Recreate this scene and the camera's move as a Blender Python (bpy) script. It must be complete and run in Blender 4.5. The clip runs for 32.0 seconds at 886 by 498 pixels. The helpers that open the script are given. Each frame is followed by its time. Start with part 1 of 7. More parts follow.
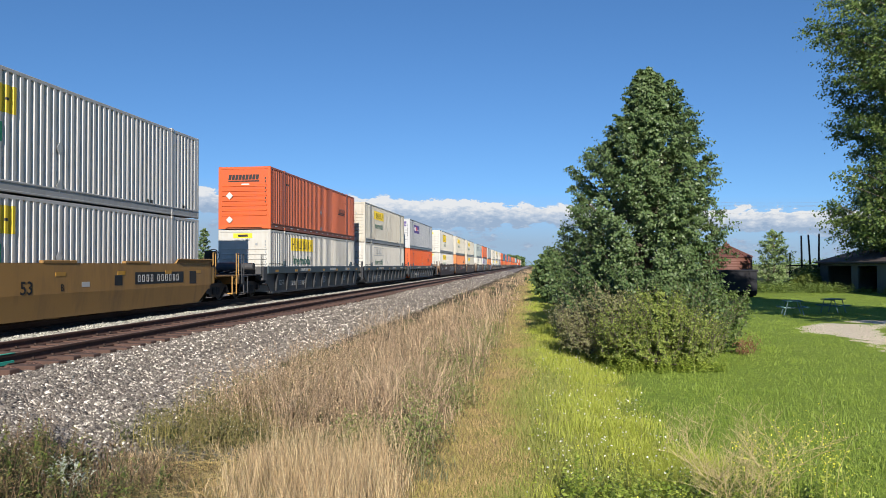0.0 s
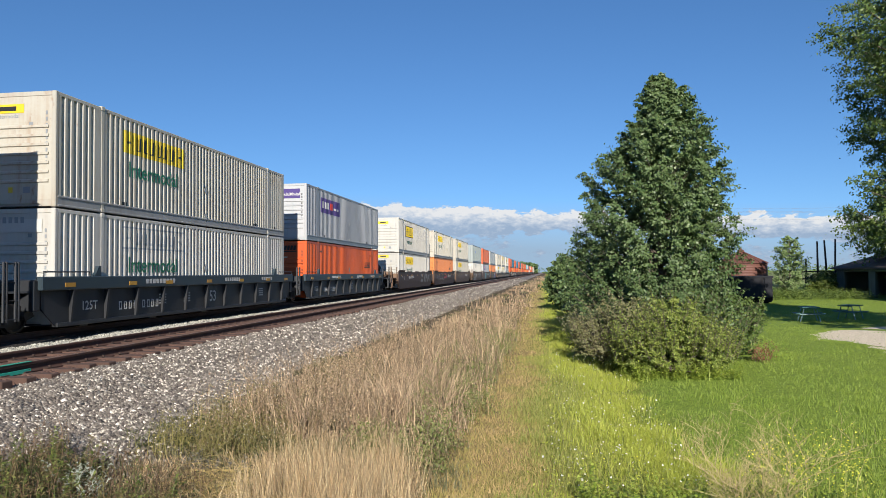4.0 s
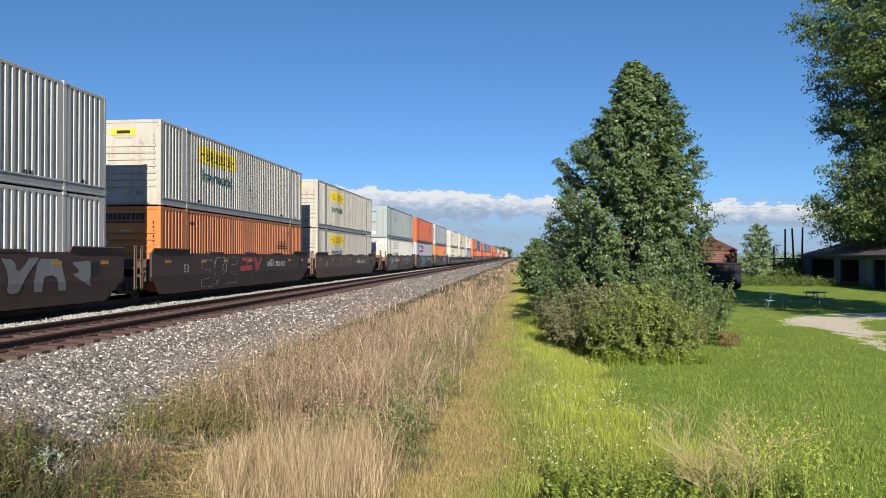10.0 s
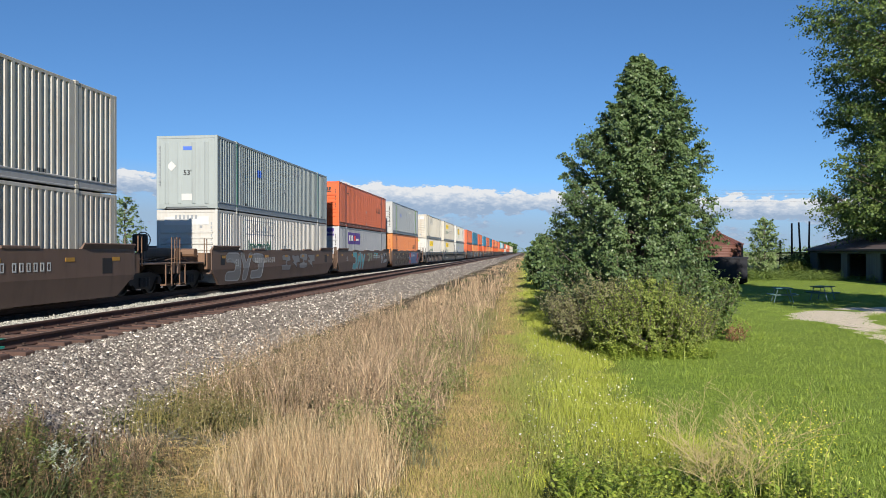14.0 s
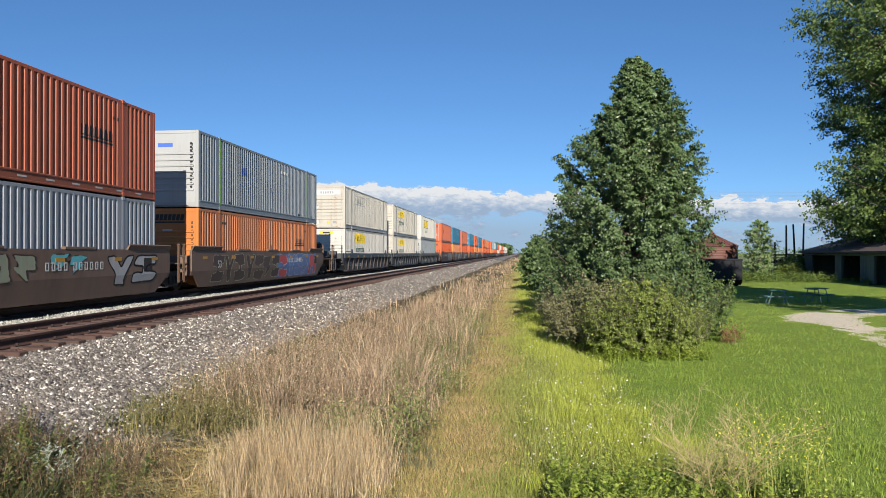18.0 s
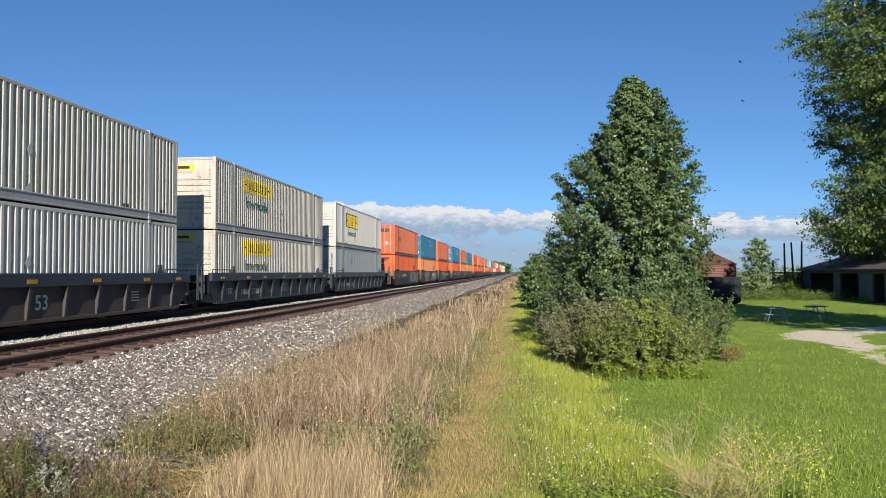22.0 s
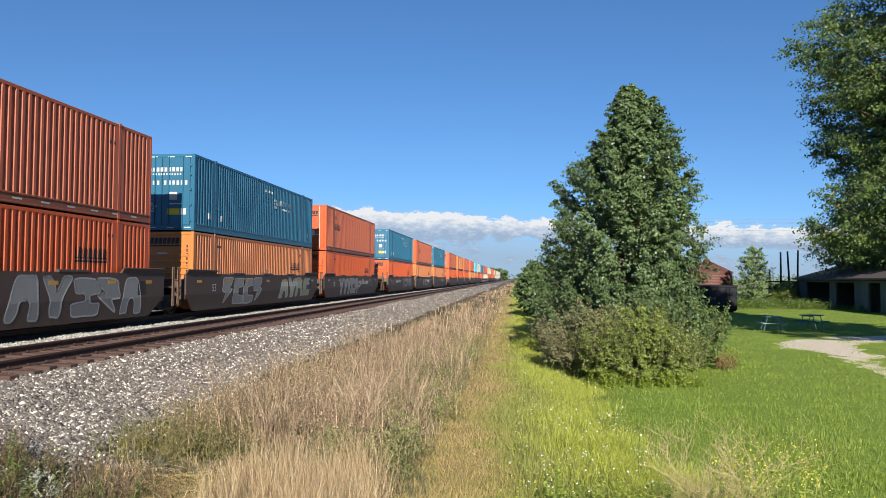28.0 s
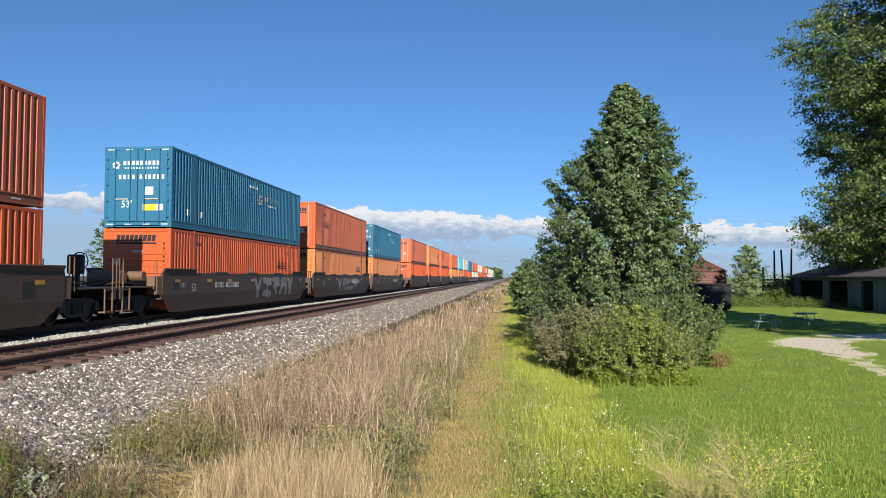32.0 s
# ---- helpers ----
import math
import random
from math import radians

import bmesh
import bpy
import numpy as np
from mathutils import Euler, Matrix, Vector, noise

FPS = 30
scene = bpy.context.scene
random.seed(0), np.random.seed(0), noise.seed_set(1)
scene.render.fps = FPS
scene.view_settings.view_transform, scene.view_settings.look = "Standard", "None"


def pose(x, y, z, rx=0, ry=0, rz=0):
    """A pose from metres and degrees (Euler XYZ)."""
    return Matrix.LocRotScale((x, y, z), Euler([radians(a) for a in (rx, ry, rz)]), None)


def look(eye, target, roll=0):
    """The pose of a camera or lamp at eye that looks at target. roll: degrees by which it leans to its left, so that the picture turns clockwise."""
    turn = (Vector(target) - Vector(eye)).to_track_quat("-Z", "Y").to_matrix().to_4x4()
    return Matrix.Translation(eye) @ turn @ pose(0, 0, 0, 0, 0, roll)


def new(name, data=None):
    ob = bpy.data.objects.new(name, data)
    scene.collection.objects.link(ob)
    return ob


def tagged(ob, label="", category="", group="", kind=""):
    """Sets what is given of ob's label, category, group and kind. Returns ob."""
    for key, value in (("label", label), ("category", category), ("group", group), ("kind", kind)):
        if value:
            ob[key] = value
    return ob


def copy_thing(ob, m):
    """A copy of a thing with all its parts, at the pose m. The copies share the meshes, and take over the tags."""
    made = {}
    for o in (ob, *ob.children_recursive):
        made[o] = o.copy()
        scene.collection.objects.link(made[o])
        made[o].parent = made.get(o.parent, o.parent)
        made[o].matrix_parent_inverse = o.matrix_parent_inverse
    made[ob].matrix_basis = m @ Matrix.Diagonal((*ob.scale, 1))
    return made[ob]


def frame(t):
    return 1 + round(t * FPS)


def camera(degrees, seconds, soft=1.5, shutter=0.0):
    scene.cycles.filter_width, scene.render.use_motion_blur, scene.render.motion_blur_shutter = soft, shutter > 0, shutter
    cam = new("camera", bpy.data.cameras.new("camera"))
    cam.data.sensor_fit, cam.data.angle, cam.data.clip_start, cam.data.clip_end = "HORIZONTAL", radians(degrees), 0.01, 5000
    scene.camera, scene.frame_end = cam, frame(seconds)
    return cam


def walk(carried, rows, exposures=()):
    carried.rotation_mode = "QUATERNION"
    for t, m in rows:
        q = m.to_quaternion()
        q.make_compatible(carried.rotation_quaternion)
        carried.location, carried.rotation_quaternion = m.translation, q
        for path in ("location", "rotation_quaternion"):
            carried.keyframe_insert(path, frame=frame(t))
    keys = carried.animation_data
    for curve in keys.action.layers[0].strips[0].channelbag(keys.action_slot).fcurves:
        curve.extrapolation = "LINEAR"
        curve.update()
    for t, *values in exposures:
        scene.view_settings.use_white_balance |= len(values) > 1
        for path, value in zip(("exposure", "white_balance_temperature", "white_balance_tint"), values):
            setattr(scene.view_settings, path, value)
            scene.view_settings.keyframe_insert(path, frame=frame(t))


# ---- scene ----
# ---- camera: a hand-held phone that stands still and sways ----
EYE = (0.0, 0.0, 2.4)
cam = camera(63.4, 32.0, soft=0.65)
# seconds, turn to the track's direction, tilt up, lean
SWAY = [
    (0.0, -7.17, 1.32, -0.29), (0.5, -7.27, 1.36, -0.29), (1.0, -7.35, 1.43, -0.38), (1.5, -7.45, 1.53, -0.5),
    (2.0, -7.55, 1.7, -0.66), (2.5, -7.67, 1.89, -0.74), (3.0, -7.84, 2.02, -0.72), (3.5, -8.04, 1.98, -0.58),
    (5.5, -8.34, 1.72, -0.55), (6.0, -8.14, 1.62, -0.42), (6.5, -7.77, 1.41, -0.25), (7.0, -7.38, 1.23, -0.03),
    (7.5, -6.99, 1.08, 0.05), (8.0, -6.67, 0.95, 0.15), (8.5, -6.4, 0.8, 0.15), (9.0, -6.22, 0.67, 0.08),
    (9.5, -6.14, 0.61, 0.08), (10.0, -6.12, 0.62, 0.04), (10.5, -6.18, 0.65, 0.03), (11.0, -6.25, 0.68, -0.04),
    (11.5, -6.36, 0.62, 0.05), (12.0, -6.46, 0.51, 0.03), (12.5, -6.56, 0.38, 0.01), (13.0, -6.6, 0.26, -0.04),
    (13.5, -6.59, 0.22, -0.09), (14.0, -6.55, 0.25, -0.15), (14.5, -6.46, 0.31, -0.13), (16.5, -6.11, 0.47, 0.02),
    (17.0, -6.12, 0.47, -0.03), (17.5, -6.15, 0.37, 0.03), (18.0, -6.19, 0.34, -0.02), (18.5, -6.24, 0.36, -0.08),
    (19.0, -6.27, 0.45, -0.15), (19.5, -6.3, 0.63, -0.19), (20.0, -6.33, 0.88, -0.16), (20.5, -6.35, 1.15, -0.14),
    (21.0, -6.34, 1.33, 0.03), (21.5, -6.25, 1.66, -0.22), (22.0, -6.07, 1.84, -0.16), (22.5, -5.86, 2.07, -0.09),
    (23.0, -5.7, 2.25, 0.14), (23.5, -5.56, 2.47, 0.1), (24.0, -5.5, 2.54, 0.11), (24.5, -5.52, 2.55, 0.12),
    (25.0, -5.63, 2.59, 0.16), (25.5, -5.74, 2.65, 0.05), (27.5, -5.93, 2.34, 0.34), (28.0, -5.83, 2.33, 0.29),
    (28.5, -5.76, 2.36, 0.33), (29.0, -5.71, 2.4, 0.27), (29.5, -5.7, 2.42, 0.25), (30.0, -5.65, 2.41, 0.1),
    (30.5, -5.6, 2.3, 0.21), (31.0, -5.55, 2.25, 0.3), (31.5, -5.48, 2.24, 0.19), (32.0, -5.41, 2.24, 0.19),
]


def aim(turn, tilt, lean):
    a, b = radians(turn), radians(tilt)
    d = Vector((math.sin(a) * math.cos(b), math.cos(a) * math.cos(b), math.sin(b)))
    return look(EYE, Vector(EYE) + d * 50, lean)


walk(cam, [(t, aim(a, b, c)) for t, a, b, c in SWAY], [(0, 1.05), (25.5, 1.05), (27.5, 1.13), (32, 1.13)])


# ---- light: low sun behind the camera, clear sky ----
SUN_EL, SUN_AZ = 25.0, 8.5
scene.view_settings.exposure = 1.1
world = bpy.data.worlds.new("sky")
scene.world = world
world.use_nodes = True
wn = world.node_tree
sky = wn.nodes.new("ShaderNodeTexSky")
sky.sky_type = "NISHITA"
sky.sun_disc = False
sky.sun_elevation = radians(SUN_EL)
sky.sun_rotation = radians(180 - SUN_AZ)
sky.altitude = 200
sky.air_density = 0.85
sky.dust_density = 0.0
sky.ozone_density = 6.0
wn.nodes["Background"].inputs["Strength"].default_value = 0.056
rich = wn.nodes.new("ShaderNodeHueSaturation")
rich.inputs["Saturation"].default_value = 1.07
# a hazeless horizon: the lowest sky is nearly as deep a blue as the rest
up = wn.nodes.new("ShaderNodeMapping")
up.vector_type = "POINT"
up.inputs["Scale"].default_value = (1, 1, 0.84)
up.inputs["Location"].default_value = (0, 0, 0.052)
wn.links.new(wn.nodes.new("ShaderNodeTexCoord").outputs["Generated"], up.inputs["Vector"])
wn.links.new(up.outputs[0], sky.inputs["Vector"])
wn.links.new(sky.outputs[0], rich.inputs["Color"])
wn.links.new(rich.outputs[0], wn.nodes["Background"].inputs[0])
sun_data = bpy.data.lights.new("sun", "SUN")
sun_data.energy = 3.8
sun_data.angle = radians(0.5)
sun_data.color = (1.0, 0.93, 0.82)
sun = new("sun", sun_data)
TO_SUN = Vector((math.sin(radians(SUN_AZ)) * math.cos(radians(SUN_EL)), -math.cos(radians(SUN_AZ)) * math.cos(radians(SUN_EL)), math.sin(radians(SUN_EL))))
sun.matrix_world = look(TO_SUN * 100, (0, 0, 0))


# ---- materials ----
MATS = {}


def nodes_of(name):
    m = bpy.data.materials.new(name)
    m.use_nodes = True
    t = m.node_tree
    return m, t, t.nodes["Principled BSDF"]


def link(t, a, b):
    t.links.new(a, b)


def noise_node(t, scale, detail=4.0, rough=0.6, vec=None):
    n = t.nodes.new("ShaderNodeTexNoise")
    n.inputs["Scale"].default_value = scale
    n.inputs["Detail"].default_value = detail
    n.inputs["Roughness"].default_value = rough
    if vec is not None:
        link(t, vec, n.inputs["Vector"])
    return n


def ramp_node(t, fac, stops):
    r = t.nodes.new("ShaderNodeValToRGB")
    e = r.color_ramp.elements
    while len(e) < len(stops):
        e.new(0.5)
    for k, (p, c) in enumerate(stops):
        e[k].position = p
        e[k].color = (*c, 1)
    link(t, fac, r.inputs[0])
    return r


def mix_node(t, fac, a, b, kind="MIX"):
    m = t.nodes.new("ShaderNodeMix")
    m.data_type = "RGBA"
    m.blend_type = kind
    for socket, v in ((m.inputs["Factor"], fac), (m.inputs["A"], a), (m.inputs["B"], b)):
        if isinstance(v, (int, float)):
            socket.default_value = v
        elif isinstance(v, tuple):
            socket.default_value = (*v, 1)
        else:
            link(t, v, socket)
    return m.outputs["Result"]


def math_node(t, op, a, b=0.0, clamp=False):
    m = t.nodes.new("ShaderNodeMath")
    m.operation = op
    m.use_clamp = clamp
    for socket, v in ((m.inputs[0], a), (m.inputs[1], b)):
        if isinstance(v, (int, float)):
            socket.default_value = v
        else:
            link(t, v, socket)
    return m.outputs[0]


def coords(t, kind="Object"):
    return t.nodes.new("ShaderNodeTexCoord").outputs[kind]


def bump(t, bsdf, height, strength, dist):
    b = t.nodes.new("ShaderNodeBump")
    b.inputs["Strength"].default_value = strength
    b.inputs["Distance"].default_value = dist
    link(t, height, b.inputs["Height"])
    link(t, b.outputs[0], bsdf.inputs["Normal"])


def worn(name, col, dirt=(0.10, 0.075, 0.055), amount=0.5, rough=0.5, metal=0.0, scale=1.2, streak=6.0, vary=0.12, rust=0.0):
    """Painted or raw surface with grime, fine grain and rain streaks at real size."""
    if name in MATS:
        return MATS[name]
    m, t, b = nodes_of(name)
    o = coords(t)
    sq = t.nodes.new("ShaderNodeMapping")
    sq.inputs["Scale"].default_value = (streak, streak, 0.35)
    link(t, o, sq.inputs["Vector"])
    big = noise_node(t, scale, 5, 0.65, o)
    run = noise_node(t, 1.0, 4, 0.6, sq.outputs[0])
    fine = noise_node(t, 45, 3, 0.6, o)
    k = math_node(t, "MULTIPLY", big.outputs[0], run.outputs[0])
    k = ramp_node(t, k, [(0.22, (0, 0, 0)), (0.52, (1, 1, 1))])
    k = math_node(t, "MULTIPLY", k.outputs[0], amount)
    info = t.nodes.new("ShaderNodeObjectInfo")
    tone = ramp_node(t, info.outputs["Random"], [(0.0, tuple(c * (1 - vary) for c in col)), (1.0, tuple(min(1, c * (1 + vary)) for c in col))])
    grain = mix_node(t, 0.25, tone.outputs[0], mix_node(t, fine.outputs[0], tuple(c * 0.75 for c in col), tuple(min(1, c * 1.15) for c in col)))
    skin = mix_node(t, k, grain, dirt)
    if rust:
        # scattered rust: small sharp spots with a softer run below
        spot = noise_node(t, 2.3, 8, 0.72, sq.outputs[0] if streak < 2 else o)
        run2 = t.nodes.new("ShaderNodeMapping")
        run2.inputs["Scale"].default_value = (3.0, 3.0, 0.8)
        link(t, o, run2.inputs["Vector"])
        runs = noise_node(t, 1.6, 6, 0.7, run2.outputs[0])
        rk = ramp_node(t, math_node(t, "MAXIMUM", spot.outputs[0], runs.outputs[0]), [(0.66 - 0.06 * rust, (0, 0, 0)), (0.78 - 0.06 * rust, (0.8, 0.8, 0.8))])
        skin = mix_node(t, rk.outputs[0], skin, (0.20, 0.085, 0.035))
    link(t, skin, b.inputs["Base Color"])
    r = math_node(t, "MULTIPLY_ADD", fine.outputs[0], 0.25)
    t.nodes[-1].inputs[2].default_value = rough - 0.1
    link(t, r, b.inputs["Roughness"])
    b.inputs["Metallic"].default_value = metal
    bump(t, b, fine.outputs[0], 0.15, 0.003)
    MATS[name] = m
    return m


def plant(name, cols, rough=0.5, lum=0.0, patch=0.0):
    """Leaves and blades: each one takes its own tone; patches tone whole areas."""
    if name in MATS:
        return MATS[name]
    m, t, b = nodes_of(name)
    g = t.nodes.new("ShaderNodeNewGeometry")
    n = len(cols)
    f = g.outputs["Random Per Island"]
    if patch:
        big = noise_node(t, patch, 3, 0.5, coords(t))
        f = math_node(t, "ADD", math_node(t, "MULTIPLY", f, 0.55), math_node(t, "MULTIPLY", math_node(t, "SUBTRACT", big.outputs[0], 0.28), 1.0), True)
    r = ramp_node(t, f, [(k / (n - 1), c) for k, c in enumerate(cols)])
    fine = noise_node(t, 60, 2, 0.5, coords(t))
    link(t, mix_node(t, 0.3, r.outputs[0], mix_node(t, fine.outputs[0], (0.02, 0.03, 0.01), (0.25, 0.3, 0.1)), "OVERLAY"), b.inputs["Base Color"])
    b.inputs["Roughness"].default_value = rough
    b.inputs["Specular IOR Level"].default_value = 0.35
    if lum:
        tr = t.nodes.new("ShaderNodeBsdfTranslucent")
        link(t, r.outputs[0], tr.inputs["Color"])
        mx = t.nodes.new("ShaderNodeMixShader")
        mx.inputs[0].default_value = lum
        link(t, b.outputs[0], mx.inputs[1])
        link(t, tr.outputs[0], mx.inputs[2])
        link(t, mx.outputs[0], t.nodes["Material Output"].inputs["Surface"])
    MATS[name] = m
    return m


# ---- mesh helpers ----
class Geo:
    """Collects vertices and faces of one mesh."""

    def __init__(self):
        self.v, self.f = [], []

    def add(self, verts, faces):
        k = len(self.v)
        self.v += [tuple(p) for p in verts]
        self.f += [tuple(i + k for i in f) for f in faces]
        return self

    def box(self, x0, x1, y0, y1, z0, z1, c=0.0):
        if c <= 0:
            v = [(x, y, z) for x in (x0, x1) for y in (y0, y1) for z in (z0, z1)]
            return self.add(v, [(0, 1, 3, 2), (4, 6, 7, 5), (0, 4, 5, 1), (2, 3, 7, 6), (0, 2, 6, 4), (1, 5, 7, 3)])
        lo, hi, v, idx = (x0, y0, z0), (x1, y1, z1), [], {}
        for sx in (0, 1):
            for sy in (0, 1):
                for sz in (0, 1):
                    s = (sx, sy, sz)
                    for ax in range(3):
                        p = [(hi[k] if s[k] else lo[k]) + (0 if k == ax else (-c if s[k] else c)) for k in range(3)]
                        idx[s, ax] = len(v)
                        v.append(p)
        f = []
        for ax in range(3):
            a, b = (ax + 1) % 3, (ax + 2) % 3
            for s in (0, 1):
                q = []
                for i, j in ((0, 0), (1, 0), (1, 1), (0, 1)):
                    key = [0, 0, 0]
                    key[ax], key[a], key[b] = s, i, j
                    q.append(idx[tuple(key), ax])
                f.append(q if s else q[::-1])
            for i in (0, 1):
                for j in (0, 1):
                    k0, k1 = [0, 0, 0], [0, 0, 0]
                    k0[a], k0[b], k1[a], k1[b] = i, j, i, j
                    k0[ax], k1[ax] = 0, 1
                    k0, k1 = tuple(k0), tuple(k1)
                    q = [idx[k0, a], idx[k1, a], idx[k1, b], idx[k0, b]]
                    f.append(q if (i == j) else q[::-1])
        for s in [(i, j, k) for i in (0, 1) for j in (0, 1) for k in (0, 1)]:
            q = [idx[s, 0], idx[s, 1], idx[s, 2]]
            f.append(q if sum(s) % 2 else q[::-1])
        return self.add(v, f)

    def prism(self, poly, a, b, axis="y"):
        """A flat outline pushed from a to b along one axis; outline in the two other axes, in xyz order."""
        n = len(poly)

        def at(p, d):
            return {"x": (d, p[0], p[1]), "y": (p[0], d, p[1]), "z": (p[0], p[1], d)}[axis]

        v = [at(p, a) for p in poly] + [at(p, b) for p in poly]
        f = [tuple(range(n)), tuple(range(2 * n - 1, n - 1, -1))]
        f += [(i, i + n, (i + 1) % n + n, (i + 1) % n) for i in range(n)]
        return self.add(v, f)

    def tube(self, pts, r, n=8, close=True):
        """A round bar along points; r is one radius or one for each point."""
        pts = [Vector(p) for p in pts]
        rs = [r] * len(pts) if isinstance(r, (int, float)) else r
        v, f = [], []
        for k, p in enumerate(pts):
            d = (pts[min(k + 1, len(pts) - 1)] - pts[max(k - 1, 0)]).normalized()
            u = d.orthogonal().normalized() if abs(d.z) < 0.95 else Vector((1, 0, 0)) - d * d.x
            u.normalize()
            w = d.cross(u)
            for i in range(n):
                a = 2 * math.pi * i / n
                v.append(p + (u * math.cos(a) + w * math.sin(a)) * rs[k])
        for k in range(len(pts) - 1):
            for i in range(n):
                f.append((k * n + i, k * n + (i + 1) % n, (k + 1) * n + (i + 1) % n, (k + 1) * n + i))
        if close:
            f += [tuple(range(n - 1, -1, -1)), tuple(range((len(pts) - 1) * n, len(pts) * n))]
        return self.add(v, f)

    def mesh(self, name, material=None, smooth=False):
        me = bpy.data.meshes.new(name)
        me.from_pydata(self.v, [], self.f)
        me.validate()
        bm = bmesh.new()
        bm.from_mesh(me)
        bmesh.ops.recalc_face_normals(bm, faces=bm.faces)
        bm.to_mesh(me)
        bm.free()
        if material:
            me.materials.append(material)
        if smooth:
            me.polygons.foreach_set("use_smooth", [True] * len(me.polygons))
        return me


def part(name, geo, material, parent=None, label="", at=None, smooth=False):
    """Links a Geo or a finished mesh as one object under a thing or part."""
    me = geo.mesh(name, material, smooth) if isinstance(geo, Geo) else geo
    ob = new(name, me)
    if parent is not None:
        ob.parent = parent
    if at is not None:
        ob.matrix_basis = at
    if label:
        tagged(ob, label)
    return ob


def soup(name, verts, faces, material, smooth=False):
    """A mesh from numpy arrays: verts n x 3, faces m x 3 or m x 4."""
    me = bpy.data.meshes.new(name)
    verts, faces = np.asarray(verts, np.float32), np.asarray(faces, np.int32)
    m, k = faces.shape
    me.vertices.add(len(verts))
    me.vertices.foreach_set("co", verts.ravel())
    me.loops.add(m * k)
    me.loops.foreach_set("vertex_index", faces.ravel())
    me.polygons.add(m)
    me.polygons.foreach_set("loop_start", np.arange(0, m * k, k, dtype=np.int32))
    if smooth:
        me.polygons.foreach_set("use_smooth", np.ones(m, bool))
    me.update(calc_edges=True)
    me.materials.append(material)
    return me


TEXTS = {}


def text_mesh(words, size, material, bold=0.012):
    """Lettering in the built-in font, flat in its own x-y plane, origin at the lower left."""
    key = (words, size, material.name)
    if key not in TEXTS:
        cu = bpy.data.curves.new("lettering", "FONT")
        cu.body, cu.size, cu.resolution_u, cu.offset = words, size, 3, bold * size
        ob = bpy.data.objects.new("lettering", cu)
        scene.collection.objects.link(ob)
        me = bpy.data.meshes.new_from_object(ob.evaluated_get(bpy.context.evaluated_depsgraph_get()))
        bpy.data.objects.remove(ob)
        bpy.data.curves.remove(cu)
        me.materials.clear()
        me.materials.append(material)
        TEXTS[key] = me
    return TEXTS[key]


# ---- ground, ballast and tracks ----
def smooth01(a, b, x):
    t = np.clip((np.asarray(x, float) - a) / (b - a), 0, 1)
    return t * t * (3 - 2 * t)


def height(x, y):
    """The lie of the land: lawn, shallow ditch, mown strip, weedy bank, railway bed."""
    x, y = np.asarray(x, float), np.asarray(y, float)
    h = 0.34 * smooth01(-1.3, -6.2, x) + 0.32 * smooth01(-6.2, -7.8, x)
    h = h - 0.95 * 0.66 * smooth01(-18.5, -22.5, x)
    h = h - 0.10 * np.exp(-(((x - 1.3) / 0.7) ** 2))
    h = h + 0.02 * np.sin(x * 1.7 + y * 0.9) * np.sin(y * 1.3 - x * 0.6) + 0.03 * np.sin(x * 0.31 + 1) * np.sin(y * 0.23)
    return h


def ground_material():
    m, t, b = nodes_of("ground_turf_and_soil")
    o = coords(t)
    sep = t.nodes.new("ShaderNodeSeparateXYZ")
    link(t, o, sep.inputs[0])
    wob = noise_node(t, 0.9, 4, 0.6, o)
    x = math_node(t, "ADD", sep.outputs[0], math_node(t, "MULTIPLY", math_node(t, "SUBTRACT", wob.outputs[0], 0.5), 2.6))
    n1, n2, n3 = noise_node(t, 0.5, 4, 0.6, o), noise_node(t, 9, 5, 0.7, o), noise_node(t, 60, 3, 0.6, o)
    lawn = mix_node(t, n1.outputs[0], (0.20, 0.30, 0.042), (0.275, 0.37, 0.058))
    lawn = mix_node(t, ramp_node(t, n2.outputs[0], [(0.42, (0, 0, 0)), (0.62, (0.5, 0.5, 0.5))]).outputs[0], lawn, (0.075, 0.115, 0.022))
    dry = mix_node(t, n2.outputs[0], (0.26, 0.18, 0.085), (0.42, 0.32, 0.15))
    # bank soil, darkened to paint the shaded gaps between weeds
    shade_soil = mix_node(t, n2.outputs[0], (0.055, 0.042, 0.03), (0.15, 0.11, 0.07))

    def step(a, c):
        r = t.nodes.new("ShaderNodeMapRange")
        r.inputs["From Min"].default_value, r.inputs["From Max"].default_value = a, c
        link(t, x, r.inputs["Value"])
        return r.outputs[0]

    c = mix_node(t, step(-1.6, -1.0), shade_soil, dry)
    c = mix_node(t, step(-0.85, 0.0), c, mix_node(t, n1.outputs[0], (0.27, 0.28, 0.06), (0.19, 0.25, 0.04)))
    c = mix_node(t, step(1.5, 2.1), c, lawn)
    link(t, mix_node(t, math_node(t, "MULTIPLY", n3.outputs[0], 0.35), c, (0.06, 0.055, 0.025)), b.inputs["Base Color"])
    b.inputs["Roughness"].default_value = 0.95
    b.inputs["Specular IOR Level"].default_value = 0.15
    bump(t, b, math_node(t, "ADD", n2.outputs[0], n3.outputs[0]), 0.6, 0.04)
    return m


def grid_mesh(name, xs, ys, hfun, mat):
    X, Y = np.meshgrid(xs, ys)
    v = np.stack([X.ravel(), Y.ravel(), hfun(X, Y).ravel()], 1)
    nx, ny = len(xs), len(ys)
    i = (np.arange(ny - 1)[:, None] * nx + np.arange(nx - 1)[None, :]).ravel()
    return soup(name, v, np.stack([i, i + 1, i + nx + 1, i + nx], 1), mat, True)


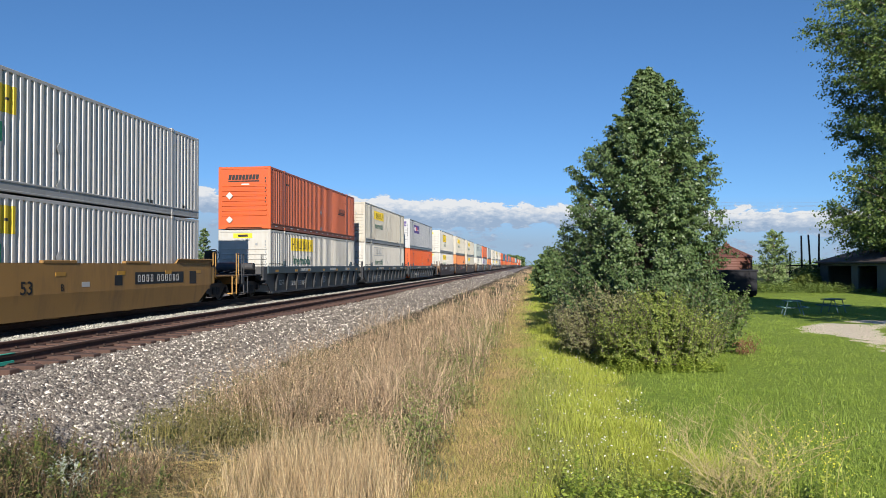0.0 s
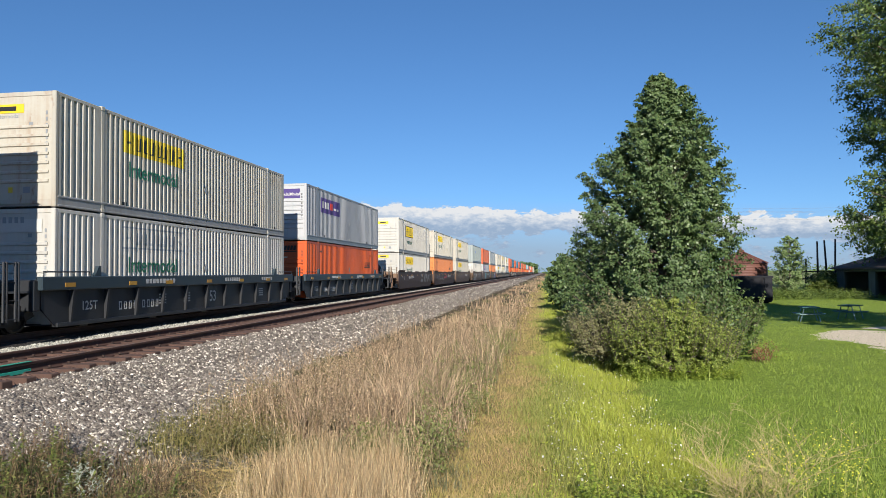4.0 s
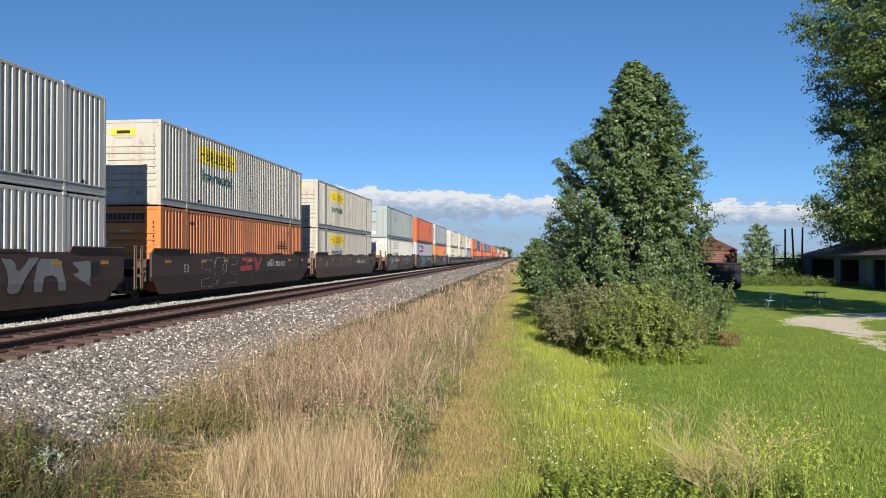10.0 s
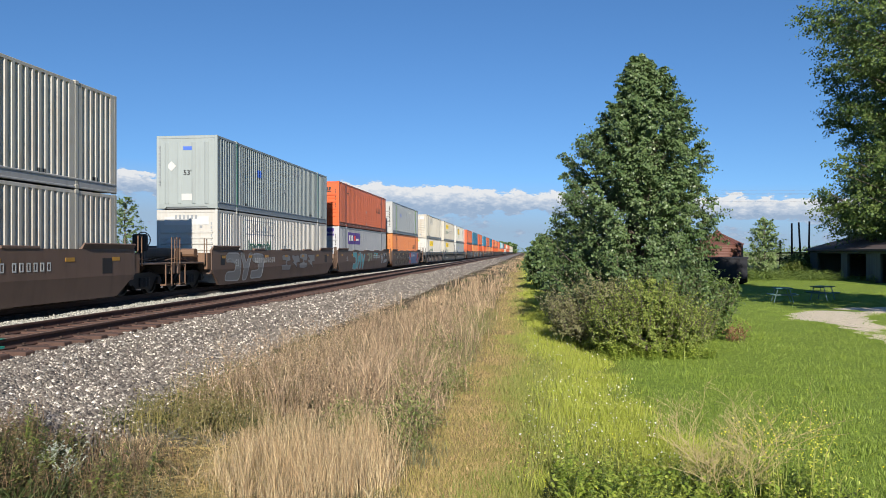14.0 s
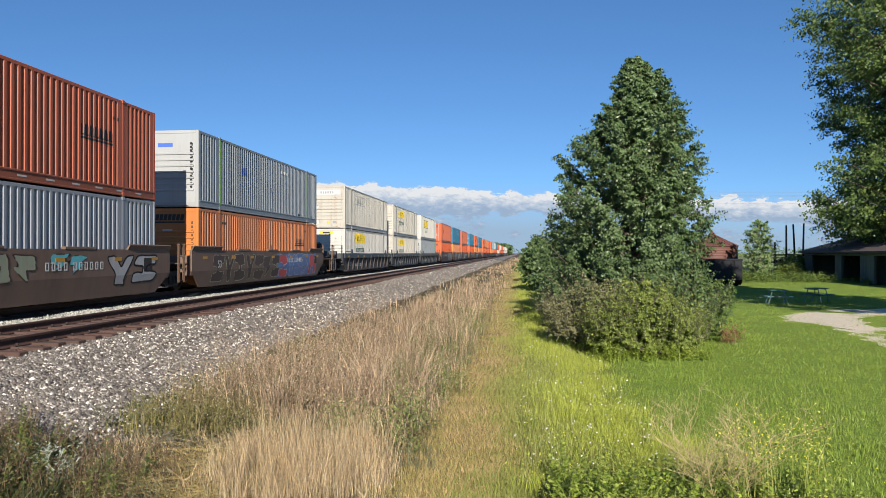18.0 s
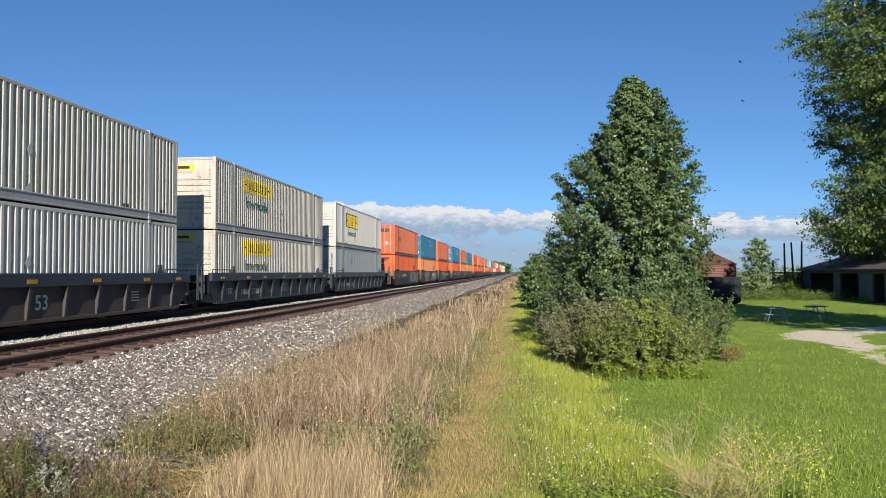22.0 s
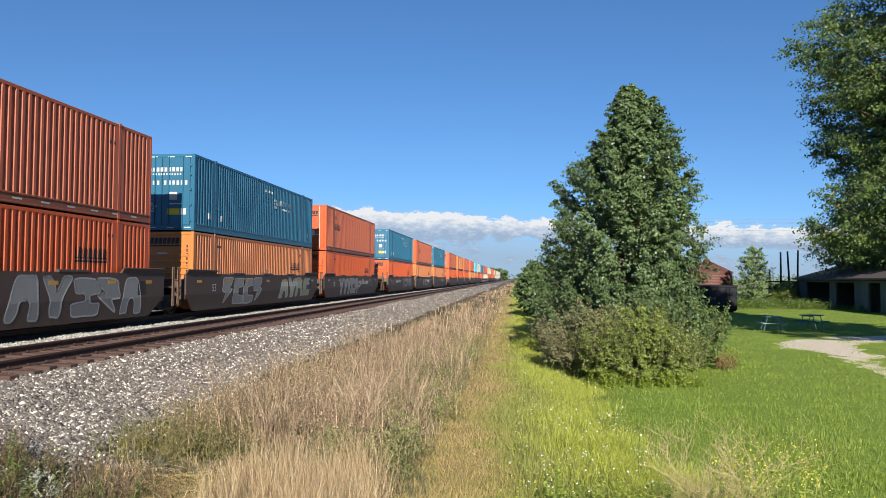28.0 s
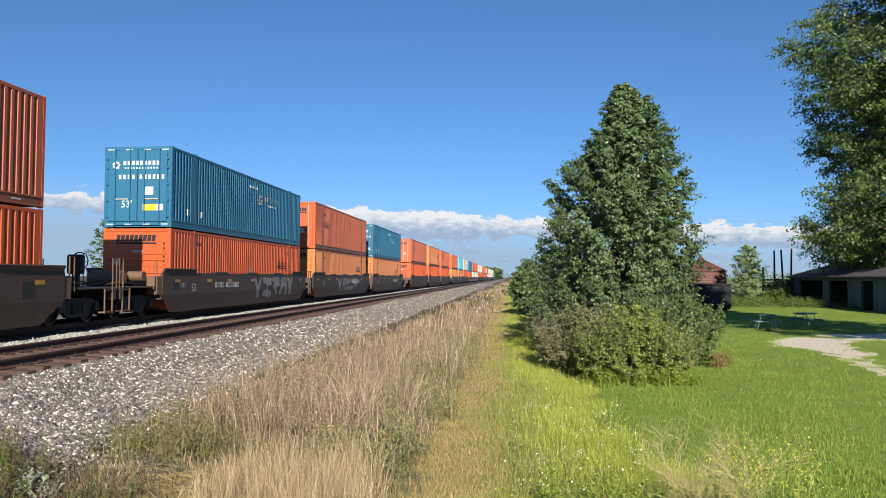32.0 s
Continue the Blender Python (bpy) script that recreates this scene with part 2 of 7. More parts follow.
gx = np.concatenate([[-4000, -1500, -500, -200, -90, -50, -35], np.arange(-26, -8, 0.8), np.arange(-8, 4, 0.2), np.arange(4, 40, 1.0), [45, 60, 90, 160, 300, 700, 1800, 4000]])
gy = np.concatenate([[-600, -200, -60, -20, -5], np.arange(0, 30, 0.3), np.arange(30, 110, 2.0), [120, 150, 200, 300, 500, 900, 1600, 2600, 4300]])
ground = tagged(new("ground", grid_mesh("ground", gx, gy, height, ground_material())), "green lawn, dry mown strip and weedy bank beside the tracks", "ground", kind="structure")


def gravel_material(name, light, dark, scale=16.0):
    m, t, b = nodes_of(name)
    o = coords(t)
    vor = t.nodes.new("ShaderNodeTexVoronoi")
    vor.inputs["Scale"].default_value = scale
    link(t, o, vor.inputs["Vector"])
    n = noise_node(t, 0.8, 4, 0.6, o)
    sepc = t.nodes.new("ShaderNodeSeparateColor")
    link(t, vor.outputs["Color"], sepc.inputs[0])
    c = ramp_node(t, sepc.outputs[0], [(0.0, dark), (0.55, tuple((a + c2) / 2 for a, c2 in zip(light, dark))), (1.0, light)])
    c2 = mix_node(t, math_node(t, "MULTIPLY", n.outputs[0], 0.3), c.outputs[0], tuple(v * 0.7 for v in dark))
    link(t, c2, b.inputs["Base Color"])
    b.inputs["Roughness"].default_value = 0.9
    bump(t, b, math_node(t, "SUBTRACT", 1.0, vor.outputs["Distance"]), 1.0, 0.04)
    return m


# bed colour kept dark, painting the shade in gaps between loose stones
BALLAST = gravel_material("ballast_stone", (0.34, 0.30, 0.275), (0.07, 0.058, 0.052), 18)
STONES = plant("loose_stones", [(0.075, 0.06, 0.058), (0.155, 0.127, 0.12), (0.235, 0.197, 0.183), (0.11, 0.09, 0.085), (0.29, 0.247, 0.228), (0.155, 0.127, 0.12), (0.32, 0.28, 0.26), (0.21, 0.177, 0.165), (0.56, 0.515, 0.48), (0.88, 0.82, 0.75)], 0.85)


PALESTONES = plant("pale_stones", [(0.24, 0.23, 0.22), (0.44, 0.42, 0.40), (0.62, 0.60, 0.57), (0.33, 0.32, 0.30)], 0.85)


def bed(x, y):
    """Top of the crushed stone: a little over the ground, level under the tracks, tapering out on the bank."""
    x, y = np.asarray(x, float), np.asarray(y, float)
    return height(x, y) + 0.07 * smooth01(-5.2, -6.3, x) - 0.05 * smooth01(-5.6, -5.0, x) + 0.015 * np.sin(x * 5.1 + y * 3.0) * np.sin(y * 4.3)


by = np.concatenate([np.arange(-40, 5, 3.0), np.arange(5, 60, 0.5), np.arange(60, 200, 6.0), [220, 300, 420, 600, 900, 1400, 2200]])
ballast = tagged(new("ballast_bed", grid_mesh("ballast_bed", np.concatenate([np.arange(-21.6, -9, 0.7), np.arange(-9, -4.8, 0.15)]), by, bed, BALLAST)), "grey crushed-stone ballast bed under two tracks", "ballast", kind="structure")


def stones(name, n, rng, xs, y0, y1, r0, r1, hfun, mat=None):
    """Loose angular stones, each an irregular eight-faced lump."""
    y = 1 / rng.uniform(1 / y1, 1 / y0, n)
    x = rng.uniform(xs[0], xs[1], n)
    r = rng.uniform(r0, r1, n) * (1 + 0.006 * y)
    c = np.stack([x, y, hfun(x, y) + r * 0.25], 1)
    o = np.array([(1, 0, 0), (-1, 0, 0), (0, 1, 0), (0, -1, 0), (0, 0, 1), (0, 0, -1)], float)
    v = o[None] * rng.uniform(0.6, 1.25, (n, 6, 1)) + rng.normal(0, 0.22, (n, 6, 3))
    a = rng.uniform(0, 6.28, n)
    ca, sa = np.cos(a)[:, None], np.sin(a)[:, None]
    v = np.stack([v[..., 0] * ca - v[..., 1] * sa, v[..., 0] * sa + v[..., 1] * ca, v[..., 2] * 0.7], 2) * r[:, None, None]
    f = np.array([(0, 2, 4), (2, 1, 4), (1, 3, 4), (3, 0, 4), (2, 0, 5), (1, 2, 5), (3, 1, 5), (0, 3, 5)])
    F = (f[None] + (np.arange(n) * 6)[:, None, None]).reshape(-1, 3)
    return new(name, soup(name, (c[:, None] + v).reshape(-1, 3), F, mat or STONES))


rng = np.random.RandomState(3)
loose = tagged(stones("ballast_stones", 100000, rng, (-8.2, -4.7), 6.2, 200, 0.018, 0.043, bed), "loose grey and white crushed stones", "stones", kind="stuff")
tagged(stones("bed_stones", 18000, rng, (-12.55, -10.85), 9, 120, 0.02, 0.04, bed, PALESTONES), "pale crushed stones between the tracks", "stones", kind="stuff")
tagged(stones("spilled_stones", 3500, rng, (-5.6, -4.0), 6.2, 14, 0.02, 0.045, height), "stones spilled down the weedy bank", "stones", kind="stuff")
SPOIL = gravel_material("rust_stained_ballast", (0.26, 0.14, 0.10), (0.10, 0.05, 0.036), 22)
spoil = tagged(new("rusty_ballast", grid_mesh("rusty_ballast", np.arange(-10.75, -8.2, 0.1), by, lambda x, y: 0.787 + 0.012 * np.sin(x * 9 + y * 5) * np.sin(y * 7.3) - 0.10 * smooth01(-8.45, -8.15, x) - 0.10 * smooth01(-10.45, -10.75, x), SPOIL)), "rust-brown fouled ballast between the near rails", "ballast", kind="structure")

# rails and ties
RAIL_RUST = worn("rail_rust", (0.065, 0.030, 0.021), (0.026, 0.016, 0.012), 0.6, 0.75)
RAIL_TOP = worn("rail_head", (0.20, 0.13, 0.10), (0.12, 0.07, 0.05), 0.5, 0.5, 0.3)
TIE = worn("tie_wood", (0.085, 0.046, 0.034), (0.036, 0.022, 0.017), 0.7, 0.85)
PLATE = worn("tie_plate_rust", (0.045, 0.025, 0.018), (0.06, 0.03, 0.02), 0.6, 0.8)


def rail_profile(x, z):
    return [(x - 0.07, z - 0.17), (x + 0.07, z - 0.17), (x + 0.07, z - 0.155), (x + 0.012, z - 0.13), (x + 0.012, z - 0.045), (x + 0.036, z - 0.038), (x + 0.036, z - 0.006), (x + 0.03, z), (x - 0.03, z), (x - 0.036, z - 0.006), (x - 0.036, z - 0.038), (x - 0.012, z - 0.045), (x - 0.012, z - 0.13), (x - 0.07, z - 0.155)]


def railway(x0, top, near):
    tr = tagged(new("railway_track"), "rusty steel rails on dark wooden ties" if near else "railway track under the train", "track", "railway tracks", "structure")
    for d in (0.755, -0.755):
        part("rail", Geo().prism(rail_profile(x0 + d, top), -60, 2000), RAIL_RUST, tr)
        part("rail_head", Geo().box(x0 + d - 0.026, x0 + d + 0.026, -60, 2000, top + 0.0005, top + 0.004), RAIL_TOP, tr)
    rng = random.Random(5)
    tie = Geo().box(-1.38, 1.38, -0.115, 0.115, -0.18, 0.0, 0.012).mesh("tie", TIE)
    pl = Geo().box(-0.09, 0.19, -0.095, 0.095, 0.0, 0.016, 0.004).mesh("tie_plate", PLATE)
    spike = Geo().box(-0.015, 0.015, -0.015, 0.015, 0.0, 0.05, 0.003).box(-0.03, 0.02, -0.02, 0.02, 0.045, 0.06, 0.004).mesh("spike", PLATE)
    if near:
        for k in range(130):
            y = 5.2 + k * 0.52 + rng.uniform(-0.03, 0.03)
            part("tie", tie, None, tr, at=pose(x0 + rng.uniform(-0.06, 0.06), y, top - 0.152, rng.uniform(-0.6, 0.6), rng.uniform(-0.5, 0.5), rng.uniform(-1.2, 1.2)))
            if y < 45:
                for d in (0.755, -0.755):
                    part("tie_plate", pl, None, tr, at=pose(x0 + d - 0.05, y, top - 0.152, 0, 0, 0))
                    part("spike", spike, None, tr, at=pose(x0 + d + 0.085, y + 0.04, top - 0.165))
    g = Geo()
    y = 5.2 + 130 * 0.52 if near else -20
    while y < 420:
        g.box(x0 - (1.3 if near else 1.0), x0 + (1.3 if near else 1.0), y - 0.115, y + 0.115, top - 0.34, top - 0.17)
        y += 0.52
    tagged(part("far_ties", g, TIE, tr), kind="stuff")
    if near:
        part("paint_mark", Geo().box(x0 + 0.72, x0 + 0.80, 10.0, 11.1, top + 0.005, top + 0.012).box(x0 + 0.83, x0 + 0.86, 10.1, 11.0, top - 0.16, top - 0.1), worn("paint_turquoise", (0.02, 0.36, 0.26), (0.1, 0.12, 0.1), 0.3, 0.5), tr, "turquoise paint mark on the rail")
    return tr


# dark sheet below the cars: oily stone plus their shade, both in the colour
OILY_SHADE = gravel_material("oil_and_shade_ballast", (0.045, 0.04, 0.037), (0.015, 0.013, 0.012), 22)
tagged(new("oily_ballast", grid_mesh("oily_ballast", np.arange(-15.3, -12.4, 0.15), by, lambda x, y: 0.835 - 0.09 * smooth01(-12.75, -12.45, x) - 0.12 * smooth01(-14.9, -15.3, x) + 0.012 * np.sin(x * 9 + y * 5) * np.sin(y * 7.3), OILY_SHADE)), "ballast under the train, darkened for oil and the train's shade", "ballast", kind="structure")
railway(-9.45, 0.96, True)
railway(-13.7, 1.0, False)

# ---- plants ----
TURF = plant("turf_blades", [(0.13, 0.225, 0.032), (0.235, 0.335, 0.05), (0.34, 0.42, 0.08), (0.18, 0.28, 0.042)], 0.55, 0.25, 0.35)
LIMEGRASS = plant("ditch_grass", [(0.36, 0.42, 0.06), (0.49, 0.53, 0.09), (0.60, 0.60, 0.15)], 0.5, 0.3)
MIXGRASS = plant("verge_grass", [(0.29, 0.335, 0.07), (0.46, 0.43, 0.15), (0.25, 0.31, 0.06), (0.57, 0.48, 0.23)], 0.6, 0.25, 0.5)
STRAW = plant("dry_straw", [(0.50, 0.355, 0.205), (0.74, 0.575, 0.37), (0.15, 0.095, 0.055), (0.90, 0.77, 0.56), (0.36, 0.235, 0.13)], 0.7, 0.2)
MOWN = plant("mown_straw", [(0.46, 0.32, 0.16), (0.62, 0.47, 0.25), (0.40, 0.30, 0.125), (0.38, 0.345, 0.105), (0.52, 0.39, 0.19)], 0.8, 0.15, 1.1)
BROWNWEED = plant("brown_weeds", [(0.27, 0.165, 0.11), (0.55, 0.40, 0.275), (0.06, 0.042, 0.028), (0.80, 0.64, 0.47), (0.26, 0.155, 0.11)], 0.8, 0.15)
GREENWEED = plant("green_weeds", [(0.10, 0.13, 0.035), (0.23, 0.265, 0.08), (0.36, 0.35, 0.15), (0.15, 0.19, 0.05)], 0.6, 0.2)
SAGE = plant("sage_weeds", [(0.15, 0.15, 0.075), (0.25, 0.235, 0.14), (0.11, 0.115, 0.05), (0.33, 0.29, 0.19)], 0.7, 0.2)
DRYWEED = plant("dry_weeds", [(0.17, 0.095, 0.065), (0.31, 0.20, 0.13), (0.045, 0.03, 0.02), (0.22, 0.155, 0.08)], 0.8, 0.15)
OLIVE = plant("olive_weeds", [(0.20, 0.17, 0.06), (0.34, 0.285, 0.12), (0.10, 0.095, 0.03), (0.45, 0.37, 0.20)], 0.7, 0.2)
# greens with the shade of hollows among the weeds put into the colour
SHADEWEED = plant("shade_dark_weeds", [(0.035, 0.055, 0.016), (0.07, 0.095, 0.03), (0.12, 0.13, 0.05), (0.05, 0.07, 0.02)], 0.6, 0.2)
PALESTRAW = plant("pale_straw", [(0.52, 0.43, 0.23), (0.66, 0.56, 0.33), (0.44, 0.34, 0.19)], 0.7, 0.1)
FLOWER_Y = plant("yellow_petals", [(0.80, 0.74, 0.06), (0.88, 0.84, 0.16)], 0.6, 0.3)
FLOWER_W = plant("white_petals", [(0.75, 0.76, 0.70), (0.85, 0.85, 0.82)], 0.6, 0.3)


def blade_arrays(x, y, h, w, lean, rng, z=None):
    n = len(x)
    z = height(x, y) - 0.01 if z is None else z
    a = rng.uniform(0, 6.283, n)
    px, py = np.cos(a) * w / 2, np.sin(a) * w / 2
    la = rng.uniform(0, 6.283, n)
    l = lean * h * rng.uniform(0.2, 1.0, n)
    lx, ly = np.cos(la) * l, np.sin(la) * l
    v = np.empty((n, 5, 3))
    v[:, 0] = np.stack([x - px, y - py, z], 1)
    v[:, 1] = np.stack([x + px, y + py, z], 1)
    mx, my, mz = x + lx * 0.35, y + ly * 0.35, z + h * 0.6
    v[:, 2] = np.stack([mx - px * 0.8, my - py * 0.8, mz], 1)
    v[:, 3] = np.stack([mx + px * 0.8, my + py * 0.8, mz], 1)
    v[:, 4] = np.stack([x + lx, y + ly, z + h * np.sqrt(np.maximum(0.05, 1 - (l / h) ** 2 * 0.6))], 1)
    f = np.array([(0, 1, 3), (0, 3, 2), (2, 3, 4)])
    return v.reshape(-1, 3), (f[None] + (np.arange(n) * 5)[:, None, None]).reshape(-1, 3)


def leaf_arrays(c, size, rng, up=0.5, out=None, long=1.5):
    """Pointed leaves: four-cornered blades, slightly folded, one for each centre."""
    n = len(c)
    nrm = rng.normal(0, 1, (n, 3))
    nrm[:, 2] += up
    if out is not None:
        nrm += out
    nrm /= np.linalg.norm(nrm, axis=1)[:, None] + 1e-9
    u = np.cross(nrm, rng.normal(0, 1, (n, 3)))
    u /= np.linalg.norm(u, axis=1)[:, None] + 1e-9
    w = np.cross(nrm, u)
    s = (size * rng.uniform(0.65, 1.25, n))[:, None]
    fold = nrm * s * rng.uniform(-0.12, 0.12, (n, 1))
    v = np.stack([c - u * s * long * 0.5, c - w * s * 0.45 + fold, c + u * s * long * 0.5, c + w * s * 0.45 + fold], 1)
    f = np.arange(n * 4).reshape(n, 4)
    return v.reshape(-1, 3), f


def field(name, n, x0, x1, y0, y1, h0, h1, w, lean, mat, label, seed, far=1.0, clump=0.0, keep=None, cap=None, edge=0.0):
    """One sward of grass as a single object; thinner and coarser with distance."""
    rng = np.random.RandomState(seed)
    y = 1 / rng.uniform(1 / y1, 1 / y0, n)
    x = rng.uniform(x0, x1, n) if not callable(x0) else x0(y) + (x1(y) - x0(y)) * rng.rand(n)
    if clump:
        # tufts with gaps between them
        m = max(30, n // 80)
        pick = rng.randint(0, m, n)
        loose = rng.rand(n) < 0.2
        x = np.where(loose, x, x[pick] + rng.normal(0, 0.05, n) * (1 + y[pick] * 0.05))
        y = np.where(loose, y, y[pick] + rng.normal(0, 0.05, n) * (1 + y[pick] * 0.05))
    if edge:
        x = x + edge * (np.sin(y * 0.9) + 0.6 * np.sin(y * 2.3 + 1)) + rng.normal(0, edge * 0.9, n)
    if keep is not None:
        k = keep(x, y)
        x, y = x[k], y[k]
    n = len(x)
    h = rng.uniform(h0, h1, n)
    if cap is not None:
        h = h * cap(x, y)
    if clump:
        q = np.sin(x * 3.1 + 1.3 * np.sin(y * 1.7)) * np.sin(y * 2.3 + 1.1 * np.sin(x * 2.9))
        h *= 1 + clump * q
    ww = w * rng.uniform(0.6, 1.3, n) * np.maximum(1, y / 14 * far)
    v, f = blade_arrays(x, y, h, ww, lean, rng)
    return tagged(new(name, soup(name, v, f, mat)), label, name.split("_")[-1], kind="stuff")


on_lawn = lambda x, y: (np.sin(x * 91.7 + y * 57.3) > 0.84 + 0.12 * np.sin(x * 2.1 + 1.0) * np.sin(y * 1.7)) | ~((y > 22.6) & (y < 33.6) & (x > 9.4 + 0.30 * np.maximum(0, y - 26.5)) & ((y > 29.6) | (x < 12.6)))
bank_cap = lambda x, y: np.clip(0.25 + 0.80 * (x + 5.0) / 2.0, 0.22, 1.0) * np.clip(1.25 - 0.012 * y, 0.75, 1)
field("lawn_grass", 215000, 1.7, 24.0, 6.2, 62, 0.02, 0.07, 0.0075, 0.9, TURF, "short mown green lawn", 11, 1.2, 0.0, on_lawn)
field("lawn_tufts", 70000, 1.2, 21.0, 6.2, 45, 0.04, 0.11, 0.008, 0.8, TURF, "longer tufts in the lawn", 20, 1.0, 0.3, on_lawn, None, 0.2)
field("verge_grass", 62000, lambda y: -0.3 + 0 * y, lambda y: 1.5 - 0.006 * y, 6.2, 200, 0.04, 0.14, 0.006, 0.8, MIXGRASS, "light green and straw verge grass", 12, 1.1, 0.3, None, None, 0.25)
field("ditch_grass", 46000, lambda y: 1.12 - 0.06 * np.clip(y - 7, 0, 17), lambda y: 1.95 - 0.026 * np.minimum(y, 50), 6.5, 200, 0.06, 0.19, 0.006, 0.8, LIMEGRASS, "bright yellow-green grass in the shallow ditch", 13, 1.1, 0.3, None, None, 0.2)
field("mown_grass", 56000, -2.0, -0.1, 6.2, 300, 0.03, 0.09, 0.006, 1.0, MOWN, "dry tan mown grass", 14, 1.1, 0.0, None, None, 0.2)
field("ditch_tufts", 5000, lambda y: 0.2 + 0 * y, lambda y: 1.8 - 0.02 * np.minimum(y, 40), 6.4, 40, 0.12, 0.3, 0.006, 0.7, LIMEGRASS, "taller yellow-green tufts in the ditch", 113, 1.0, 0.5, None, None, 0.2)
tan = lambda x, y: rng.rand(len(x)) < np.clip(1.25 - ((x + 2.2) / 0.88) ** 2 - ((y - 7.3) / 1.35) ** 2, 0.0, 1)
field("straw_grass", 34000, -4.6, -1.1, 5.9, 9.4, 0.12, 0.64, 0.0036, 0.38, STRAW, "tall pale straw-coloured dry grass", 15, 0.8, 0.25, tan)
field("bank_straw", 12000, -4.5, -1.3, 6.2, 12, 0.08, 0.34, 0.007, 1.0, STRAW, "tangled low straw on the bank", 16, 0.8, 0.3, None, bank_cap)
field("bank_weeds", 17000, -4.5, -1.4, 9.0, 380, 0.15, 0.80, 0.009, 0.7, BROWNWEED, "tall brown seed-headed weeds on the bank", 17, 0.8, 0.6, None, bank_cap, 0.12)
field("low_weeds", 19000, -4.8, -1.3, 5.2, 300, 0.08, 0.34, 0.008, 0.9, SAGE, "grey-green low weeds on the bank", 18, 0.8, 0.3, None, bank_cap, 0.15)
# near-black filler blades: shade between the stems given as leaf colour
field("bank_undergrowth", 20000, -5.6, -1.6, 8.2, 70, 0.08, 0.42, 0.011, 1.0, SHADEWEED, "undergrowth below the weeds, coloured dark as their shade", 119, 0.8, 0.3, None, bank_cap)
field("upright_leaves", 900, -5.6, -3.9, 5.2, 7.0, 0.15, 0.36, 0.014, 0.7, SHADEWEED, "upright green leaves by the ballast", 19, 0.8, 0.3)


def herb_patch(name, n, xr, yr, h0, h1, leaf, stem_mat, leaf_mat, label, seed, per=16, flowers=None, fsize=0.03, fper=4, spread=0.12, long=1.5, bushes=0):
    """Leafy stalks: thin stems, small leaves along them, seed or flower heads. bushes: stalks that stand together."""
    rng = np.random.RandomState(seed)
    x, y = rng.uniform(*xr, n), 1 / rng.uniform(1 / yr[1], 1 / yr[0], n)
    h = rng.uniform(h0, h1, n)
    if bushes:
        m = n // bushes
        k = rng.randint(0, m, n)
        r = 0.10 + 0.004 * y[k]
        h = h * (0.65 + 0.5 * rng.rand(m)[k])
        x, y = x[k] + rng.normal(0, 1, n) * r, y[k] + rng.normal(0, 1.6, n) * r
    ob = tagged(new(name), label, "weeds", kind="stuff")
    v, f = blade_arrays(x, y, h, np.full(n, 0.008) * np.maximum(1, y / 12), 0.3, rng)
    part("stems", soup("stems", v, f, stem_mat), None, ob)
    tip = v.reshape(-1, 5, 3)[:, 4]
    base = v.reshape(-1, 5, 3)[:, 0]
    k = rng.uniform(0.12, 1.0, (n, per, 1))
    c = base[:, None] * (1 - k) + tip[:, None] * k + rng.normal(0, spread, (n, per, 3)) * np.array([1, 1, 0.4])
    part("leaves", soup("leaves", *leaf_arrays(c.reshape(-1, 3), leaf, rng, 0.6, None, long), leaf_mat), None, ob)
    if flowers:
        c = tip[:, None] + rng.normal(0, 0.07, (n, fper, 3)) - np.array([0, 0, 0.03])
        part("flower_heads", soup("flower_heads", *leaf_arrays(c.reshape(-1, 3), fsize, rng, 1.2, None, 1.0), flowers), None, ob)
    return ob


herb_patch("green_herbs", 620, (-2.3, -1.15), (8.4, 26), 0.35, 0.8, 0.02, BROWNWEED, GREENWEED, "green leafy weeds at the edge of the mown strip", 21, 34, None, 0.03, 4, 0.06, 2.4, 9)
herb_patch("brown_herbs", 2400, (-4.4, -1.5), (9.0, 50), 0.3, 0.9, 0.017, BROWNWEED, BROWNWEED, "brown seed-headed weeds", 22, 24, None, 0.03, 4, 0.05, 1.8, 11)
herb_patch("olive_herbs", 760, (-4.8, -3.0), (8.0, 16), 0.22, 0.56, 0.014, OLIVE, OLIVE, "olive weeds on the bank", 25, 34, FLOWER_W, 0.01, 2, 0.06, 2.6, 8)
herb_patch("dry_herbs", 420, (-5.6, -3.2), (5.6, 7.3), 0.2, 0.42, 0.011, DRYWEED, DRYWEED, "dry brown weeds by the ballast", 29, 22, None, 0.03, 4, 0.06, 2.0)
herb_patch("rusty_herbs", 14, (5.45, 5.85), (19.8, 20.6), 0.3, 0.6, 0.04, BROWNWEED, plant("rusty_leaves", [(0.17, 0.075, 0.04), (0.24, 0.12, 0.06)], 0.6), "rusty brown weed by the shrubs", 128, 30)
herb_patch("daisies", 360, (0.0, 1.7), (7.2, 20), 0.18, 0.36, 0.02, GREENWEED, LIMEGRASS, "small white daisies in the verge", 27, 8, FLOWER_W, 0.03, 1)
herb_patch("tall_mustard", 48, (1.9, 2.7), (6.4, 7.2), 0.6, 1.0, 0.018, MIXGRASS, LIMEGRASS, "tall yellow-flowered mustard", 28, 12, FLOWER_Y, 0.016, 10, 0.08, 2.4)


